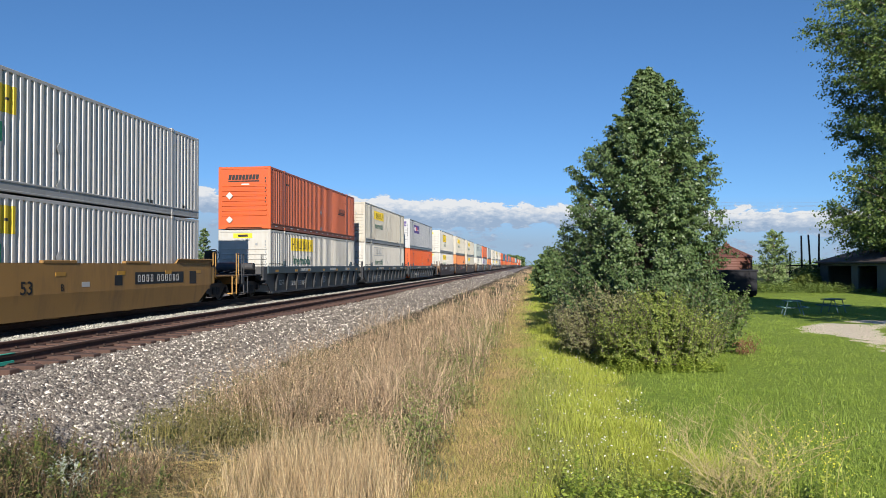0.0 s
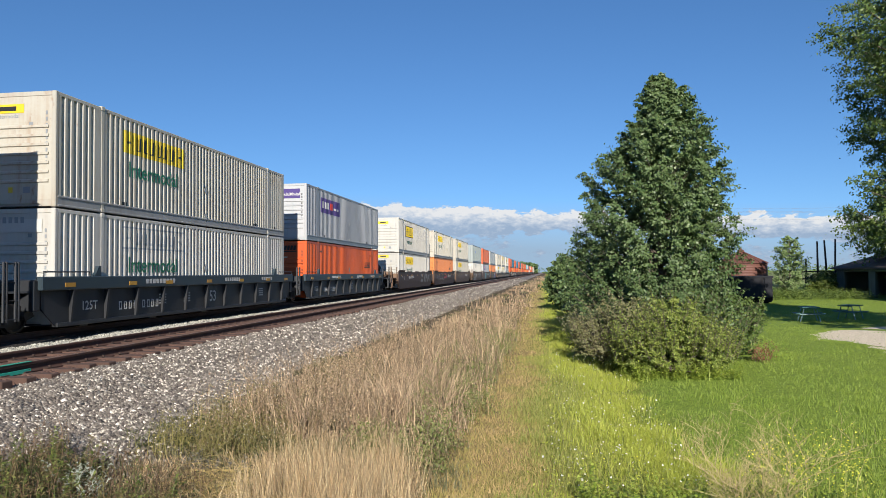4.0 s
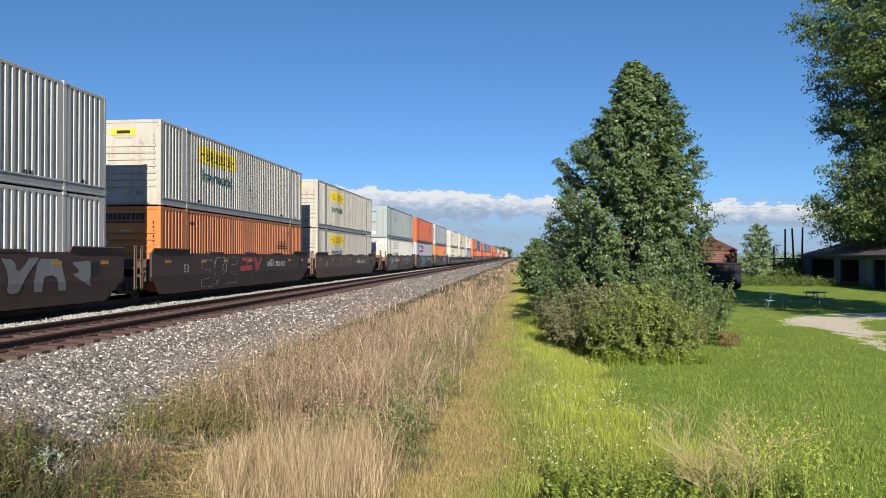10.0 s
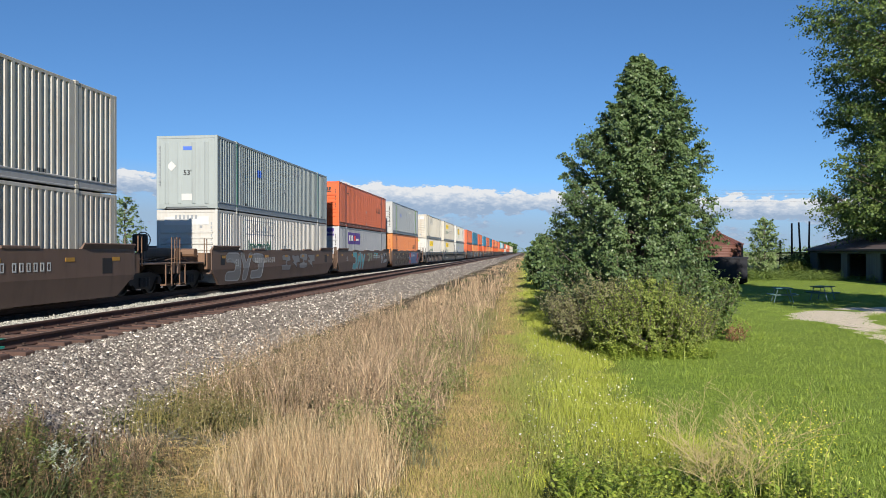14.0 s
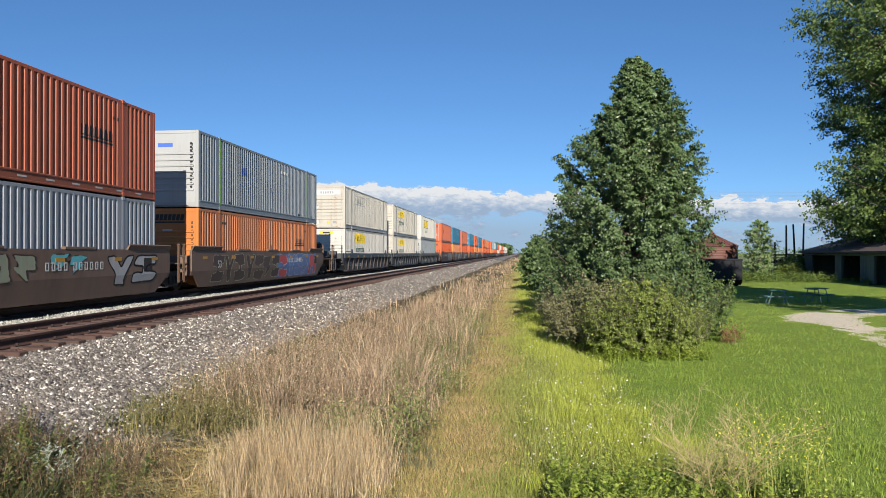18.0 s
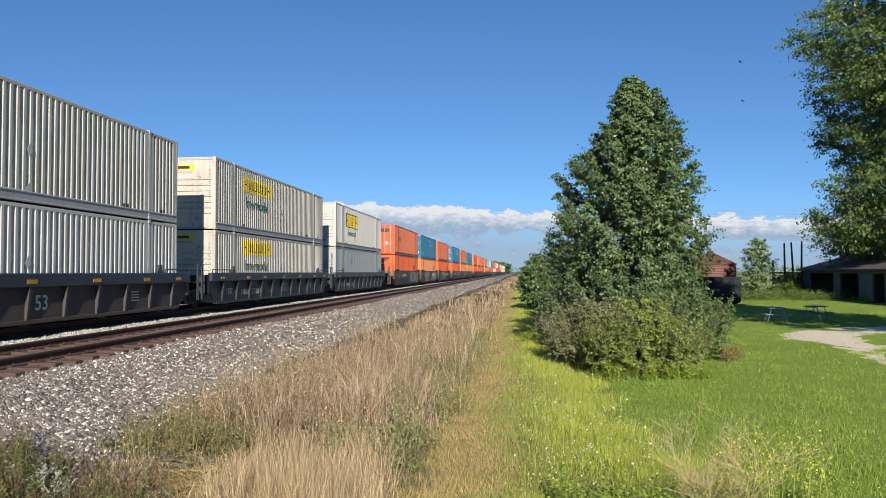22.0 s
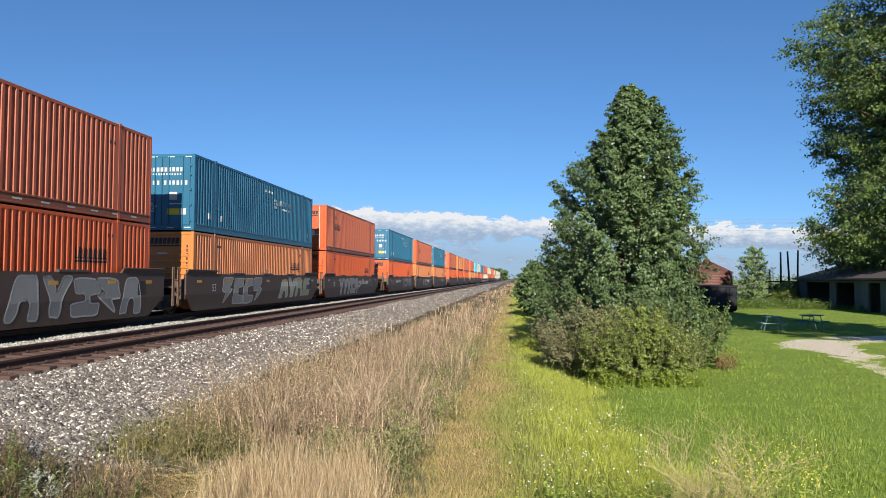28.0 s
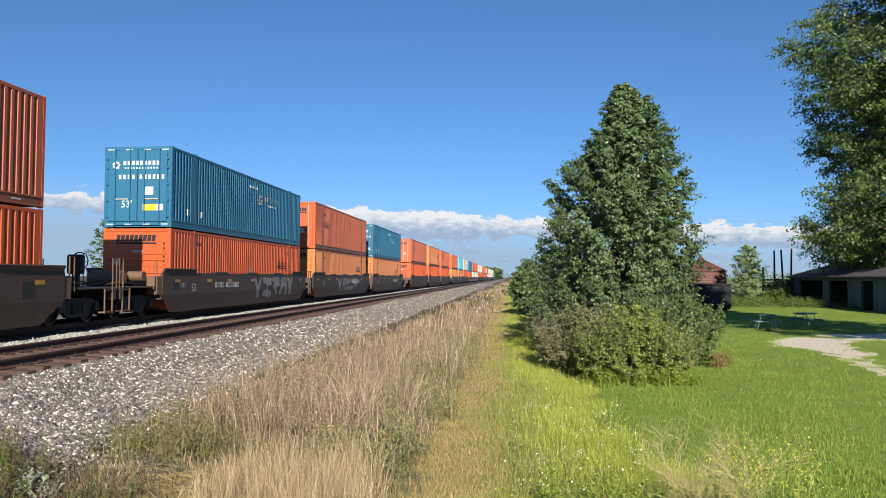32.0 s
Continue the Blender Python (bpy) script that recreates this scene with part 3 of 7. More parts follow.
def lance_plants(name, label, n, xr, yr, h0, h1, long, wide, leaves, mat, seed, keep=None, flowers=None):
    """Leafy weeds: a leaning stem with long pointed leaves that spring from it and bend over."""
    rng = np.random.RandomState(seed)
    x, y = rng.uniform(*xr, n), rng.uniform(*yr, n)
    if keep is not None:
        k = keep(x, y)
        x, y = x[k], y[k]
    n = len(x)
    ob = tagged(new(name), label, "weeds", kind="stuff")
    v, f = blade_arrays(x, y, rng.uniform(h0, h1, n), np.full(n, 0.008), 0.45, rng)
    part("stems", soup("stems", v, f, mat), None, ob)
    v = v.reshape(-1, 5, 3)
    u = np.linspace(0.12, 1.0, leaves)[None, :, None]
    base = (v[:, :1] * (1 - u) + v[:, 4:5] * u).reshape(-1, 3)
    m = len(base)
    a = rng.uniform(0, 6.283, m)
    l = long * rng.uniform(0.55, 1.2, m) * np.tile(1.15 - 0.6 * u.ravel(), n)
    d = np.stack([np.cos(a), np.sin(a), rng.uniform(0.2, 1.1, m)], 1)
    d /= np.linalg.norm(d, axis=1)[:, None]
    side = np.stack([-np.sin(a), np.cos(a), rng.normal(0, 0.3, m)], 1) * (wide * rng.uniform(0.7, 1.2, m))[:, None]
    mid = base + d * l[:, None] * 0.5
    tip = base + d * l[:, None] - np.array([0, 0, 1]) * (l * rng.uniform(0.05, 0.6, m))[:, None]
    V = np.stack([base, mid - side, mid + np.array([0, 0, -0.25]) * wide, mid + side, tip], 1)
    F = np.array([(0, 2, 1), (0, 3, 2), (1, 2, 4), (2, 3, 4)])
    part("leaves", soup("leaves", V.reshape(-1, 3), (F[None] + (np.arange(m) * 5)[:, None, None]).reshape(-1, 3), mat), None, ob)
    if flowers:
        c = v[:, None, 4] + rng.normal(0, 0.05, (n, 1, 3))
        part("flower_heads", soup("flower_heads", *leaf_arrays(c.reshape(-1, 3), 0.016, rng, 1.2, None, 1.0), flowers), None, ob)
    return ob


FRESH = plant("fresh_leaves", [(0.08, 0.11, 0.022), (0.18, 0.225, 0.05), (0.34, 0.36, 0.11), (0.12, 0.16, 0.035)], 0.45, 0.25)
LUSH = plant("lush_leaves", [(0.16, 0.24, 0.035), (0.33, 0.42, 0.065), (0.52, 0.57, 0.13), (0.22, 0.31, 0.045)], 0.45, 0.3)
SILVER_LEAF = plant("silvery_leaves", [(0.42, 0.45, 0.40), (0.62, 0.64, 0.58), (0.30, 0.34, 0.28)], 0.6, 0.1)
DEAD_GREY = plant("dead_grey_leaves", [(0.16, 0.14, 0.12), (0.34, 0.31, 0.28), (0.07, 0.06, 0.05)], 0.8, 0.05)
# the weeds keep to the foot of the bank; further from the camera only their fringe climbs the stones
foot = lambda x, y: y < 6.45 + 1.15 * np.maximum(0, -4.3 - x) + 0.25 * np.sin(x * 5.0)
lance_plants("leafy_weeds", "green leafy weeds at the foot of the ballast", 150, (-5.6, -3.4), (5.7, 7.9), 0.2, 0.52, 0.11, 0.012, 20, FRESH, 23, foot)
# low layer whose dark tone paints the hollows under broad leaves
lance_plants("shaded_leaves", "low green weeds at the foot of the ballast, darkened for shade", 460, (-5.6, -3.2), (5.6, 7.8), 0.08, 0.26, 0.09, 0.016, 16, SHADEWEED, 123, foot)
lance_plants("olive_leaves", "olive-brown leafy weeds at the foot of the ballast", 230, (-5.6, -3.0), (5.7, 7.8), 0.2, 0.5, 0.08, 0.008, 20, OLIVE, 30, foot)
lance_plants("silver_herbs", "silvery-leaved weeds by the ballast", 15, (-4.75, -4.2), (6.1, 6.5), 0.2, 0.42, 0.12, 0.011, 18, SILVER_LEAF, 24)
lance_plants("dead_grey_weeds", "crumpled dead grey weeds in a hollow of the bank", 26, (-4.1, -3.35), (7.5, 8.2), 0.1, 0.25, 0.09, 0.014, 14, DEAD_GREY, 31)
lance_plants("bank_leaves", "yellow-green leafy weeds on the edge of the ballast", 150, (-4.9, -3.7), (7.9, 9.6), 0.2, 0.48, 0.08, 0.006, 18, plant("yellowing_leaves", [(0.26, 0.23, 0.07), (0.42, 0.36, 0.13), (0.17, 0.16, 0.05), (0.50, 0.40, 0.18)], 0.6, 0.2), 33)
lance_plants("red_seed_weeds", "reddish brown seed-headed weeds at the edge of the stones", 260, (-5.9, -3.5), (5.9, 8.1), 0.25, 0.55, 0.05, 0.005, 34, DRYWEED, 34, foot)
# dark tone stands in for shade below the lush weeds
lance_plants("shaded_weeds", "green weeds below taller ones, coloured dark for shade", 190, (0.2, 2.9), (5.8, 7.0), 0.1, 0.28, 0.08, 0.018, 16, SHADEWEED, 125)
lance_plants("lush_weeds", "lush yellow-green leafy weeds", 430, (0.3, 2.8), (5.9, 7.5), 0.18, 0.50, 0.085, 0.018, 20, LUSH, 126)
lance_plants("mustard_plants", "green weeds with small yellow flowers", 110, (0.2, 2.9), (6.0, 7.8), 0.3, 0.62, 0.06, 0.008, 20, FRESH, 26, None, FLOWER_Y)


lance_plants("shrub_skirt", "fresh green weeds round the foot of the shrubs", 170, (1.5, 4.3), (16.3, 17.0), 0.15, 0.45, 0.11, 0.02, 16, LUSH, 127, lambda x, y: y > 16.35 + 0.22 * (x - 2.9) ** 2 - 0.1)


def arching_grass(name, label, n, xr, yr, long, mat, seed, lean_to):
    """Long fallen grass: thin strips that rise and bow over to one side."""
    rng = np.random.RandomState(seed)
    x, y = rng.uniform(*xr, n), rng.uniform(*yr, n)
    a = rng.normal(lean_to, 0.7, n)
    l = long * rng.uniform(0.5, 1.2, n)
    k = np.linspace(0, 1, 6)[None, :]
    out, up = l[:, None] * (0.25 * k + 0.6 * k * k), l[:, None] * rng.uniform(0.5, 1.0, (n, 1)) * (1.05 * k - 0.85 * k * k)
    z = height(x, y)
    px, py, pz = x[:, None] + np.cos(a)[:, None] * out, y[:, None] + np.sin(a)[:, None] * out, z[:, None] + up
    w = 0.0026 * (1.15 - k)
    lo, hi = np.stack([px, py, pz - w], 2), np.stack([px, py, pz + w], 2)
    V = np.concatenate([lo, hi], 1)
    F = np.array([(i, i + 1, i + 7, i + 6) for i in range(5)])
    return tagged(new(name, soup(name, V.reshape(-1, 3), (F[None] + (np.arange(n) * 12)[:, None, None]).reshape(-1, 4), mat)), label, "grass", kind="stuff")


arching_grass("fallen_grass", "yellow fallen grass bowed over the bank", 800, (-3.5, -2.3), (6.1, 7.6), 0.8, plant("yellow_straw", [(0.40, 0.30, 0.12), (0.58, 0.45, 0.20), (0.22, 0.16, 0.07)], 0.7, 0.15), 41, 3.4)
arching_grass("bank_tangle", "tangled dry grass on the bank", 5000, (-4.2, -1.5), (8.5, 16), 0.6, BROWNWEED, 42, 1.2)


def dry_stalks(name, label, at, count, reach, tall, seed, mat):
    """A dead plant: thin stems that fan out from one root and branch twice."""
    rng = random.Random(seed)
    g = Geo()

    def grow(p, d, length, r, level):
        pts = [p]
        for k in range(4):
            d = (d + Vector((rng.uniform(-0.3, 0.3), rng.uniform(-0.3, 0.3), rng.uniform(-0.1, 0.16)))).normalized()
            pts.append(pts[-1] + d * length / 4)
            if level < 2 and k > 0:
                for _ in range(2):
                    side = Vector((rng.uniform(-1, 1), rng.uniform(-1, 1), rng.uniform(0.1, 0.9))).normalized()
                    grow(pts[-1], (d + side * 0.75).normalized(), length * rng.uniform(0.3, 0.5), r * 0.6, level + 1)
        g.tube(pts, [r * (1 - 0.14 * k) for k in range(5)], 3, False)

    for _ in range(count):
        a, q = rng.uniform(0, 6.283), rng.uniform(0.1, reach)
        grow(Vector((0.05 * math.cos(a), 0.05 * math.sin(a), 0)), Vector((q * math.cos(a), q * math.sin(a), 1)).normalized(), tall * rng.uniform(0.6, 1.1), 0.0038, 0)
    ob = tagged(new(name), label, "dead plant")
    tagged(part("branching", g, mat, ob), kind="stuff")
    ob.matrix_basis = pose(*at)
    return ob


def dead_mustard(at, tall, seed, mat):
    """A dead bush: a stout pale stem that forks again and again into bowed twigs."""
    rng = random.Random(seed)
    g = Geo()

    def grow(p, d, length, r, level):
        pts = [p]
        bow = Vector((rng.uniform(-0.7, 0.6), rng.uniform(-0.6, 0.6), rng.uniform(-0.1, 0.35)))
        for k in range(5):
            d = (d + bow * 0.28 + Vector((rng.uniform(-0.3, 0.3), rng.uniform(-0.3, 0.3), rng.uniform(-0.1, 0.15)))).normalized()
            pts.append(pts[-1] + d * length / 5)
            if level < 3 and (k > 0 or level > 0):
                for _ in range(2 if level < 1 else 1):
                    a = rng.uniform(0, 6.283)
                    side = Vector((math.cos(a), math.sin(a), rng.uniform(-0.1, 0.5)))
                    grow(pts[-1], (d * 0.75 + side * 0.8).normalized(), length * rng.uniform(0.42, 0.68), r * 0.62, level + 1)
        g.tube(pts, [r * (1 - 0.13 * k) for k in range(6)], 4 if level < 2 else 3, False)

    for k in range(3):
        a = rng.uniform(0, 6.283)
        grow(Vector((0, 0, 0)), Vector((0.25 * math.cos(a) - 0.1, 0.25 * math.sin(a), 1)).normalized(), tall * rng.uniform(0.75, 1.0), 0.0055, 0)
    ob = tagged(new("dead_mustard_plant"), "dead straw-coloured branching mustard plant", "dead plant")
    tagged(part("branching", g, mat, ob), kind="stuff")
    ob.matrix_basis = pose(*at)
    return ob


for k, (x, y, h) in enumerate(((2.0, 6.7, 0.8), (1.8, 6.85, 0.72))):
    dead_mustard((x, y, -0.02), h, 130 + k, PALESTRAW)
for k in range(70):
    q = random.Random(160 + k)
    dry_stalks("dead_weed", "dead brown branching weed on the bank", (q.uniform(-4.9, -1.6), q.uniform(8.6, 24), 0.05), 4, 0.45, q.uniform(0.5, 0.85), 170 + k, BROWNWEED)


def bark_material():
    return worn("bark", (0.13, 0.105, 0.08), (0.05, 0.04, 0.03), 0.7, 0.9, 0.0, 3.0, 14.0)


BARK = bark_material()
LEAF = plant("poplar_leaves", [(0.050, 0.096, 0.036), (0.092, 0.152, 0.057), (0.172, 0.236, 0.100), (0.066, 0.118, 0.042)], 0.42, 0.18, 0.6)
LEAF_R = plant("tree_leaves", [(0.060, 0.115, 0.030), (0.105, 0.170, 0.046), (0.190, 0.250, 0.075), (0.080, 0.135, 0.036)], 0.4, 0.22, 0.4)
LEAF_B = plant("shrub_leaves", [(0.11, 0.165, 0.03), (0.21, 0.27, 0.055), (0.38, 0.42, 0.11), (0.15, 0.21, 0.04)], 0.5, 0.25)
LEAF_P = plant("dusky_shrub_leaves", [(0.14, 0.17, 0.065), (0.24, 0.25, 0.11), (0.31, 0.27, 0.16), (0.17, 0.20, 0.08)], 0.6, 0.2, 1.0)
LEAF_Y = plant("pale_tree_leaves", [(0.15, 0.24, 0.085), (0.23, 0.32, 0.125), (0.32, 0.39, 0.19)], 0.5, 0.25)


def tree(name, label, at, top, radius, z0, leaf_mat, leaf, limbs, twigs, per, seed, lean=(0, 0), trunk_r=0.14, rise=0.5, lobe=0.3, shoots=0, upright=0.35, low=0.85):
    """Tapered trunk, limbs in all directions, twigs that stand off the limbs' outer parts, small leaves along the twigs.
    radius(z, angle): how far the crown reaches at that height and direction; lobe: how far twigs stand off a limb."""
    rng = np.random.RandomState(seed)
    ob = tagged(new(name), label, "tree" if "tree" in name else "shrub")
    ob.matrix_basis = pose(*at)
    n = 9
    pts = [(lean[0] * (k / n) ** 1.5 + 0.05 * math.sin(k * 1.7), lean[1] * (k / n) ** 1.5 + 0.05 * math.cos(k * 2.1), -0.1 + (top * 0.97 + 0.1) * k / n) for k in range(n + 1)]
    part("trunk", Geo().tube(pts, [trunk_r * (1 - 0.92 * k / n) * (1.5 if k == 0 else 1) for k in range(n + 1)], 9), BARK, ob, smooth=True)
    g, cs, outs = Geo(), [], []
    for i in range(limbs):
        q = (i + 0.5) / limbs
        z = z0 + (top - z0) * (q ** low)
        a = i * 2.39996 + rng.uniform(-0.3, 0.3)
        R = max(0.10, radius(z, a) * rng.uniform(0.82, 1.04) - 0.35 * lobe)
        tx, ty = np.interp(z, [p[2] for p in pts], [p[0] for p in pts]), np.interp(z, [p[2] for p in pts], [p[1] for p in pts])
        zb = max(0.1, z - R * rise * rng.uniform(0.7, 1.3) - 0.1)
        d = np.array([math.cos(a), math.sin(a), 0.0])
        L = np.array([(tx + d[0] * R * u + rng.normal(0, 0.04) * u * R, ty + d[1] * R * u + rng.normal(0, 0.04) * u * R, zb + (z - zb) * u ** 1.15) for u in (0, 0.25, 0.5, 0.75, 1.0)])
        r0 = 0.01 + 0.011 * R
        g.tube([tuple(p) for p in L], [r0 * (1 - 0.85 * k / 4) for k in range(5)], 5, False)
        size = lobe * rng.uniform(0.65, 1.25) * min(1.0, 0.4 + 0.45 * R)
        for c in range(twigs):
            u = 1 - (rng.rand() ** 1.3) * 0.75
            k = min(3, int(u * 4))
            p = L[k] + (L[k + 1] - L[k]) * (u * 4 - k)
            w = rng.normal(0, 1, 3) + d * (0.5 + 0.9 * u) + np.array([0, 0, upright])
            w[2] *= 0.75
            w /= np.linalg.norm(w) + 1e-9
            ln = size * rng.uniform(0.5, 1.25) * (1.25 - 0.6 * abs(u - 0.65))
            if c % 4 == 0:
                g.tube([tuple(p), tuple(p + w * ln)], [0.006, 0.002], 3, False)
            m = max(3, int(per * rng.uniform(0.5, 1.5)))
            v = rng.rand(m, 1) ** 0.7
            cs.append(p + w * ln * v + rng.normal(0, 0.16, (m, 3)) * size * np.array([1, 1, 0.55]) - np.array([0, 0, 0.12 * ln]) * v * v)
            outs.append(np.tile((d * 0.8 + w * 0.7 + np.array([0, 0, 0.35])), (m, 1)))
    for i in range(shoots):
        # young upright shoots that stand out of the crown
        a, u = rng.uniform(0, 6.283), rng.uniform(0.1, 1.0)
        z = z0 + (top - z0) * rng.uniform(0.25, 0.9) * (1 - 0.3 * u)
        R = radius(z, a) * (0.55 + 0.45 * u)
        p = np.array([R * math.cos(a), R * math.sin(a), z])
        d = np.array([math.cos(a) * 0.45 + rng.normal(0, 0.15), math.sin(a) * 0.45 + rng.normal(0, 0.15), 1.0])
        ln = rng.uniform(0.25, 0.6)
        g.tube([tuple(p), tuple(p + d * ln * 0.5), tuple(p + d * ln)], [0.007, 0.005, 0.002], 3, False)
        m = int(ln * 46)
        cs.append(p + d * ln * rng.uniform(0, 1, (m, 1)) + rng.normal(0, 0.035, (m, 3)))
        outs.append(np.tile(d * 0.3, (m, 1)))
    tagged(part("branching", g, BARK, ob), kind="stuff")
    c, o = np.concatenate(cs), np.concatenate(outs)
    k = c[:, 2] + at[2] > 0.05
    part("crown", soup("crown", *leaf_arrays(c[k], leaf, rng, 0.4, o[k], 1.35), leaf_mat), None, ob)
    return ob


def poplar_radius(z, a):
    """A cone in uneven tiers: one leader, heavy limbs that stand off lower down."""
    west = np.interp(z, [0.8, 2.0, 2.9, 3.3, 4.1, 4.5, 5.2, 5.9, 6.2, 6.8, 7.0, 7.9, 8.2, 8.5], [2.75, 3.2, 3.1, 2.95, 2.8, 2.5, 2.25, 2.1, 1.4, 1.15, 0.72, 0.58, 0.33, 0.14])
    east = np.interp(z, [0.8, 2.0, 2.9, 3.3, 4.1, 4.4, 4.8, 5.4, 5.9, 6.6, 7.2, 7.4, 7.9, 8.1, 8.5], [2.35, 2.4, 2.25, 2.2, 2.1, 1.9, 2.0, 2.1, 1.75, 1.65, 1.2, 0.95, 0.9, 0.5, 0.14])
    k = 0.5 + 0.5 * math.cos(a)
    return (west * (1 - k) + east * k) * (1 + 0.07 * math.sin(4 * a + z * 2.9) + 0.05 * math.sin(7 * a - z * 3.3))


tree("poplar_tree", "tall dense dark green conical tree", (3.45, 22.6, 0), 8.4, poplar_radius, 0.7, LEAF, 0.064, 265, 28, 27, 31, (0.06, 0), 0.17, 0.75, 0.35, 0, 0.5)
def shrub_radius(h, r, ph):
    """Uneven shrub outline with shoots that stand out."""
    return lambda z, a: r * math.sqrt(max(0.05, 1 - ((z - h * 0.35) / (h * 0.72)) ** 2)) * (1 + 0.30 * math.sin(3 * a + ph + z * 3) + 0.18 * math.sin(5 * a + ph * 2 - z * 4))


for k, (nm, lab, x, y, h, r, mt, sz) in enumerate((
    ("front_shrub", "yellow-green leafy shrub in front of the tree", 2.3, 17.2, 1.2, 0.62, LEAF_B, 0.04),
    ("front_shrub", "yellow-green leafy shrub in front of the tree", 2.85, 17.0, 1.5, 0.65, LEAF_B, 0.04),
    ("front_shrub", "tall yellow-green shrub in front of the tree", 3.0, 18.0, 1.75, 0.8, LEAF_B, 0.04),
    ("front_shrub", "yellow-green leafy shrub in front of the tree", 3.45, 17.4, 1.3, 0.65, LEAF_B, 0.04),
    ("front_shrub", "low yellow-green shrub in front of the tree", 3.9, 17.8, 0.95, 0.55, LEAF_B, 0.036),
    ("front_shrub", "low yellow-green shrub at the edge of the ditch", 2.0, 17.9, 0.9, 0.55, LEAF_B, 0.036),
    ("dusky_shrub", "dusky brown-green shrub in front of the tree", 2.0, 19.0, 1.7, 1.1, LEAF_P, 0.042),
    ("dusky_shrub", "low dusky brown-green shrub", 1.45, 19.8, 1.25, 0.8, LEAF_P, 0.042),
    ("side_shrub", "dark green shrub at the foot of the tree", 4.75, 20.4, 1.75, 0.95, LEAF_R, 0.05),
    ("side_shrub", "dark green shrub under the tree", 3.6, 19.6, 1.9, 1.2, LEAF, 0.055),
    ("side_shrub", "dark green shrub under the tree", 2.7, 20.2, 2.3, 1.2, LEAF, 0.055),
)):
    tree(nm, lab, (x, y, 0), h, shrub_radius(h, r, k * 1.3), 0.12, mt, sz, 46, 15, 20, 32 + k * 7, (0, 0), 0.03, 1.2, 0.26, 130, 0.9)
for k, (x, y, h, r) in enumerate(((2.3, 29, 3.3, 1.3), (2.6, 36, 3.9, 1.8), (1.3, 46, 3.3, 1.4), (1.4, 60, 3.6, 1.6))):
    tree("row_tree", "low dark green tree in the row behind", (x, y, 0), h, lambda z, a, h=h, r=r: r * math.sqrt(max(0.04, 1 - ((z - h * 0.4) / (h * 0.62)) ** 2)), 0.3, LEAF, 0.09 + 0.03 * k, 44, 12, 14, 40 + k, (0, 0), 0.09, 0.5, 0.5)


def big_radius(z, a):
    prof = np.interp(z, [2.8, 4.2, 6.9, 10.0, 11.8, 14.9, 17.2, 20.9, 25.7, 30.9, 34.3], [11.0, 12.4, 13.4, 13.0, 10.8, 12.2, 13.0, 13.8, 12.6, 7.0, 0.2])
    return prof * (1 + 0.05 * math.sin(3 * a + z * 0.5) + 0.04 * math.sin(9 * a + z * 1.3))


tree("shade_tree", "huge broad-leaved tree behind the sheds with drooping outer branches", (38.1, 63.0, 0), 34.3, big_radius, 3.0, LEAF_R, 0.19, 490, 38, 28, 35, (0.3, 0), 0.75, 0.4, 1.6, 0, 0.0, 1.2)
tree("shade_tree", "narrow broad-leaved tree that shades the lawn", (17.6, 23.5, 0), 15.8, lambda z, a: float(np.interp(z, [3.0, 4.5, 6.5, 9.5, 14.0, 15.8], [3.0, 4.6, 5.0, 3.3, 3.2, 1.6])), 4.4, LEAF_R, 0.20, 160, 22, 18, 36, (0.2, 0), 0.3, 0.45, 0.8)
for k, (x, y, h) in enumerate(((-34, 57.8, 7.2), (-39, 80, 4.0), (-34.5, 72, 6.4), (-44, 55, 4.2), (-38, 118, 5.0))):
    tree("field_tree", "grey-green tree in the field beyond the train", (x, y, 0), h, lambda z, a, h=h, r=(1.6, 1.5, 0.8, 1.5, 1.6)[k]: r * math.sqrt(max(0.04, 1 - ((z - h * 0.5) / (h * 0.52)) ** 2)), 1.0, LEAF_Y if k % 2 else LEAF, 0.13, 40, 9, 12, 50 + k, (0, 0), 0.14, 0.5, 0.5)


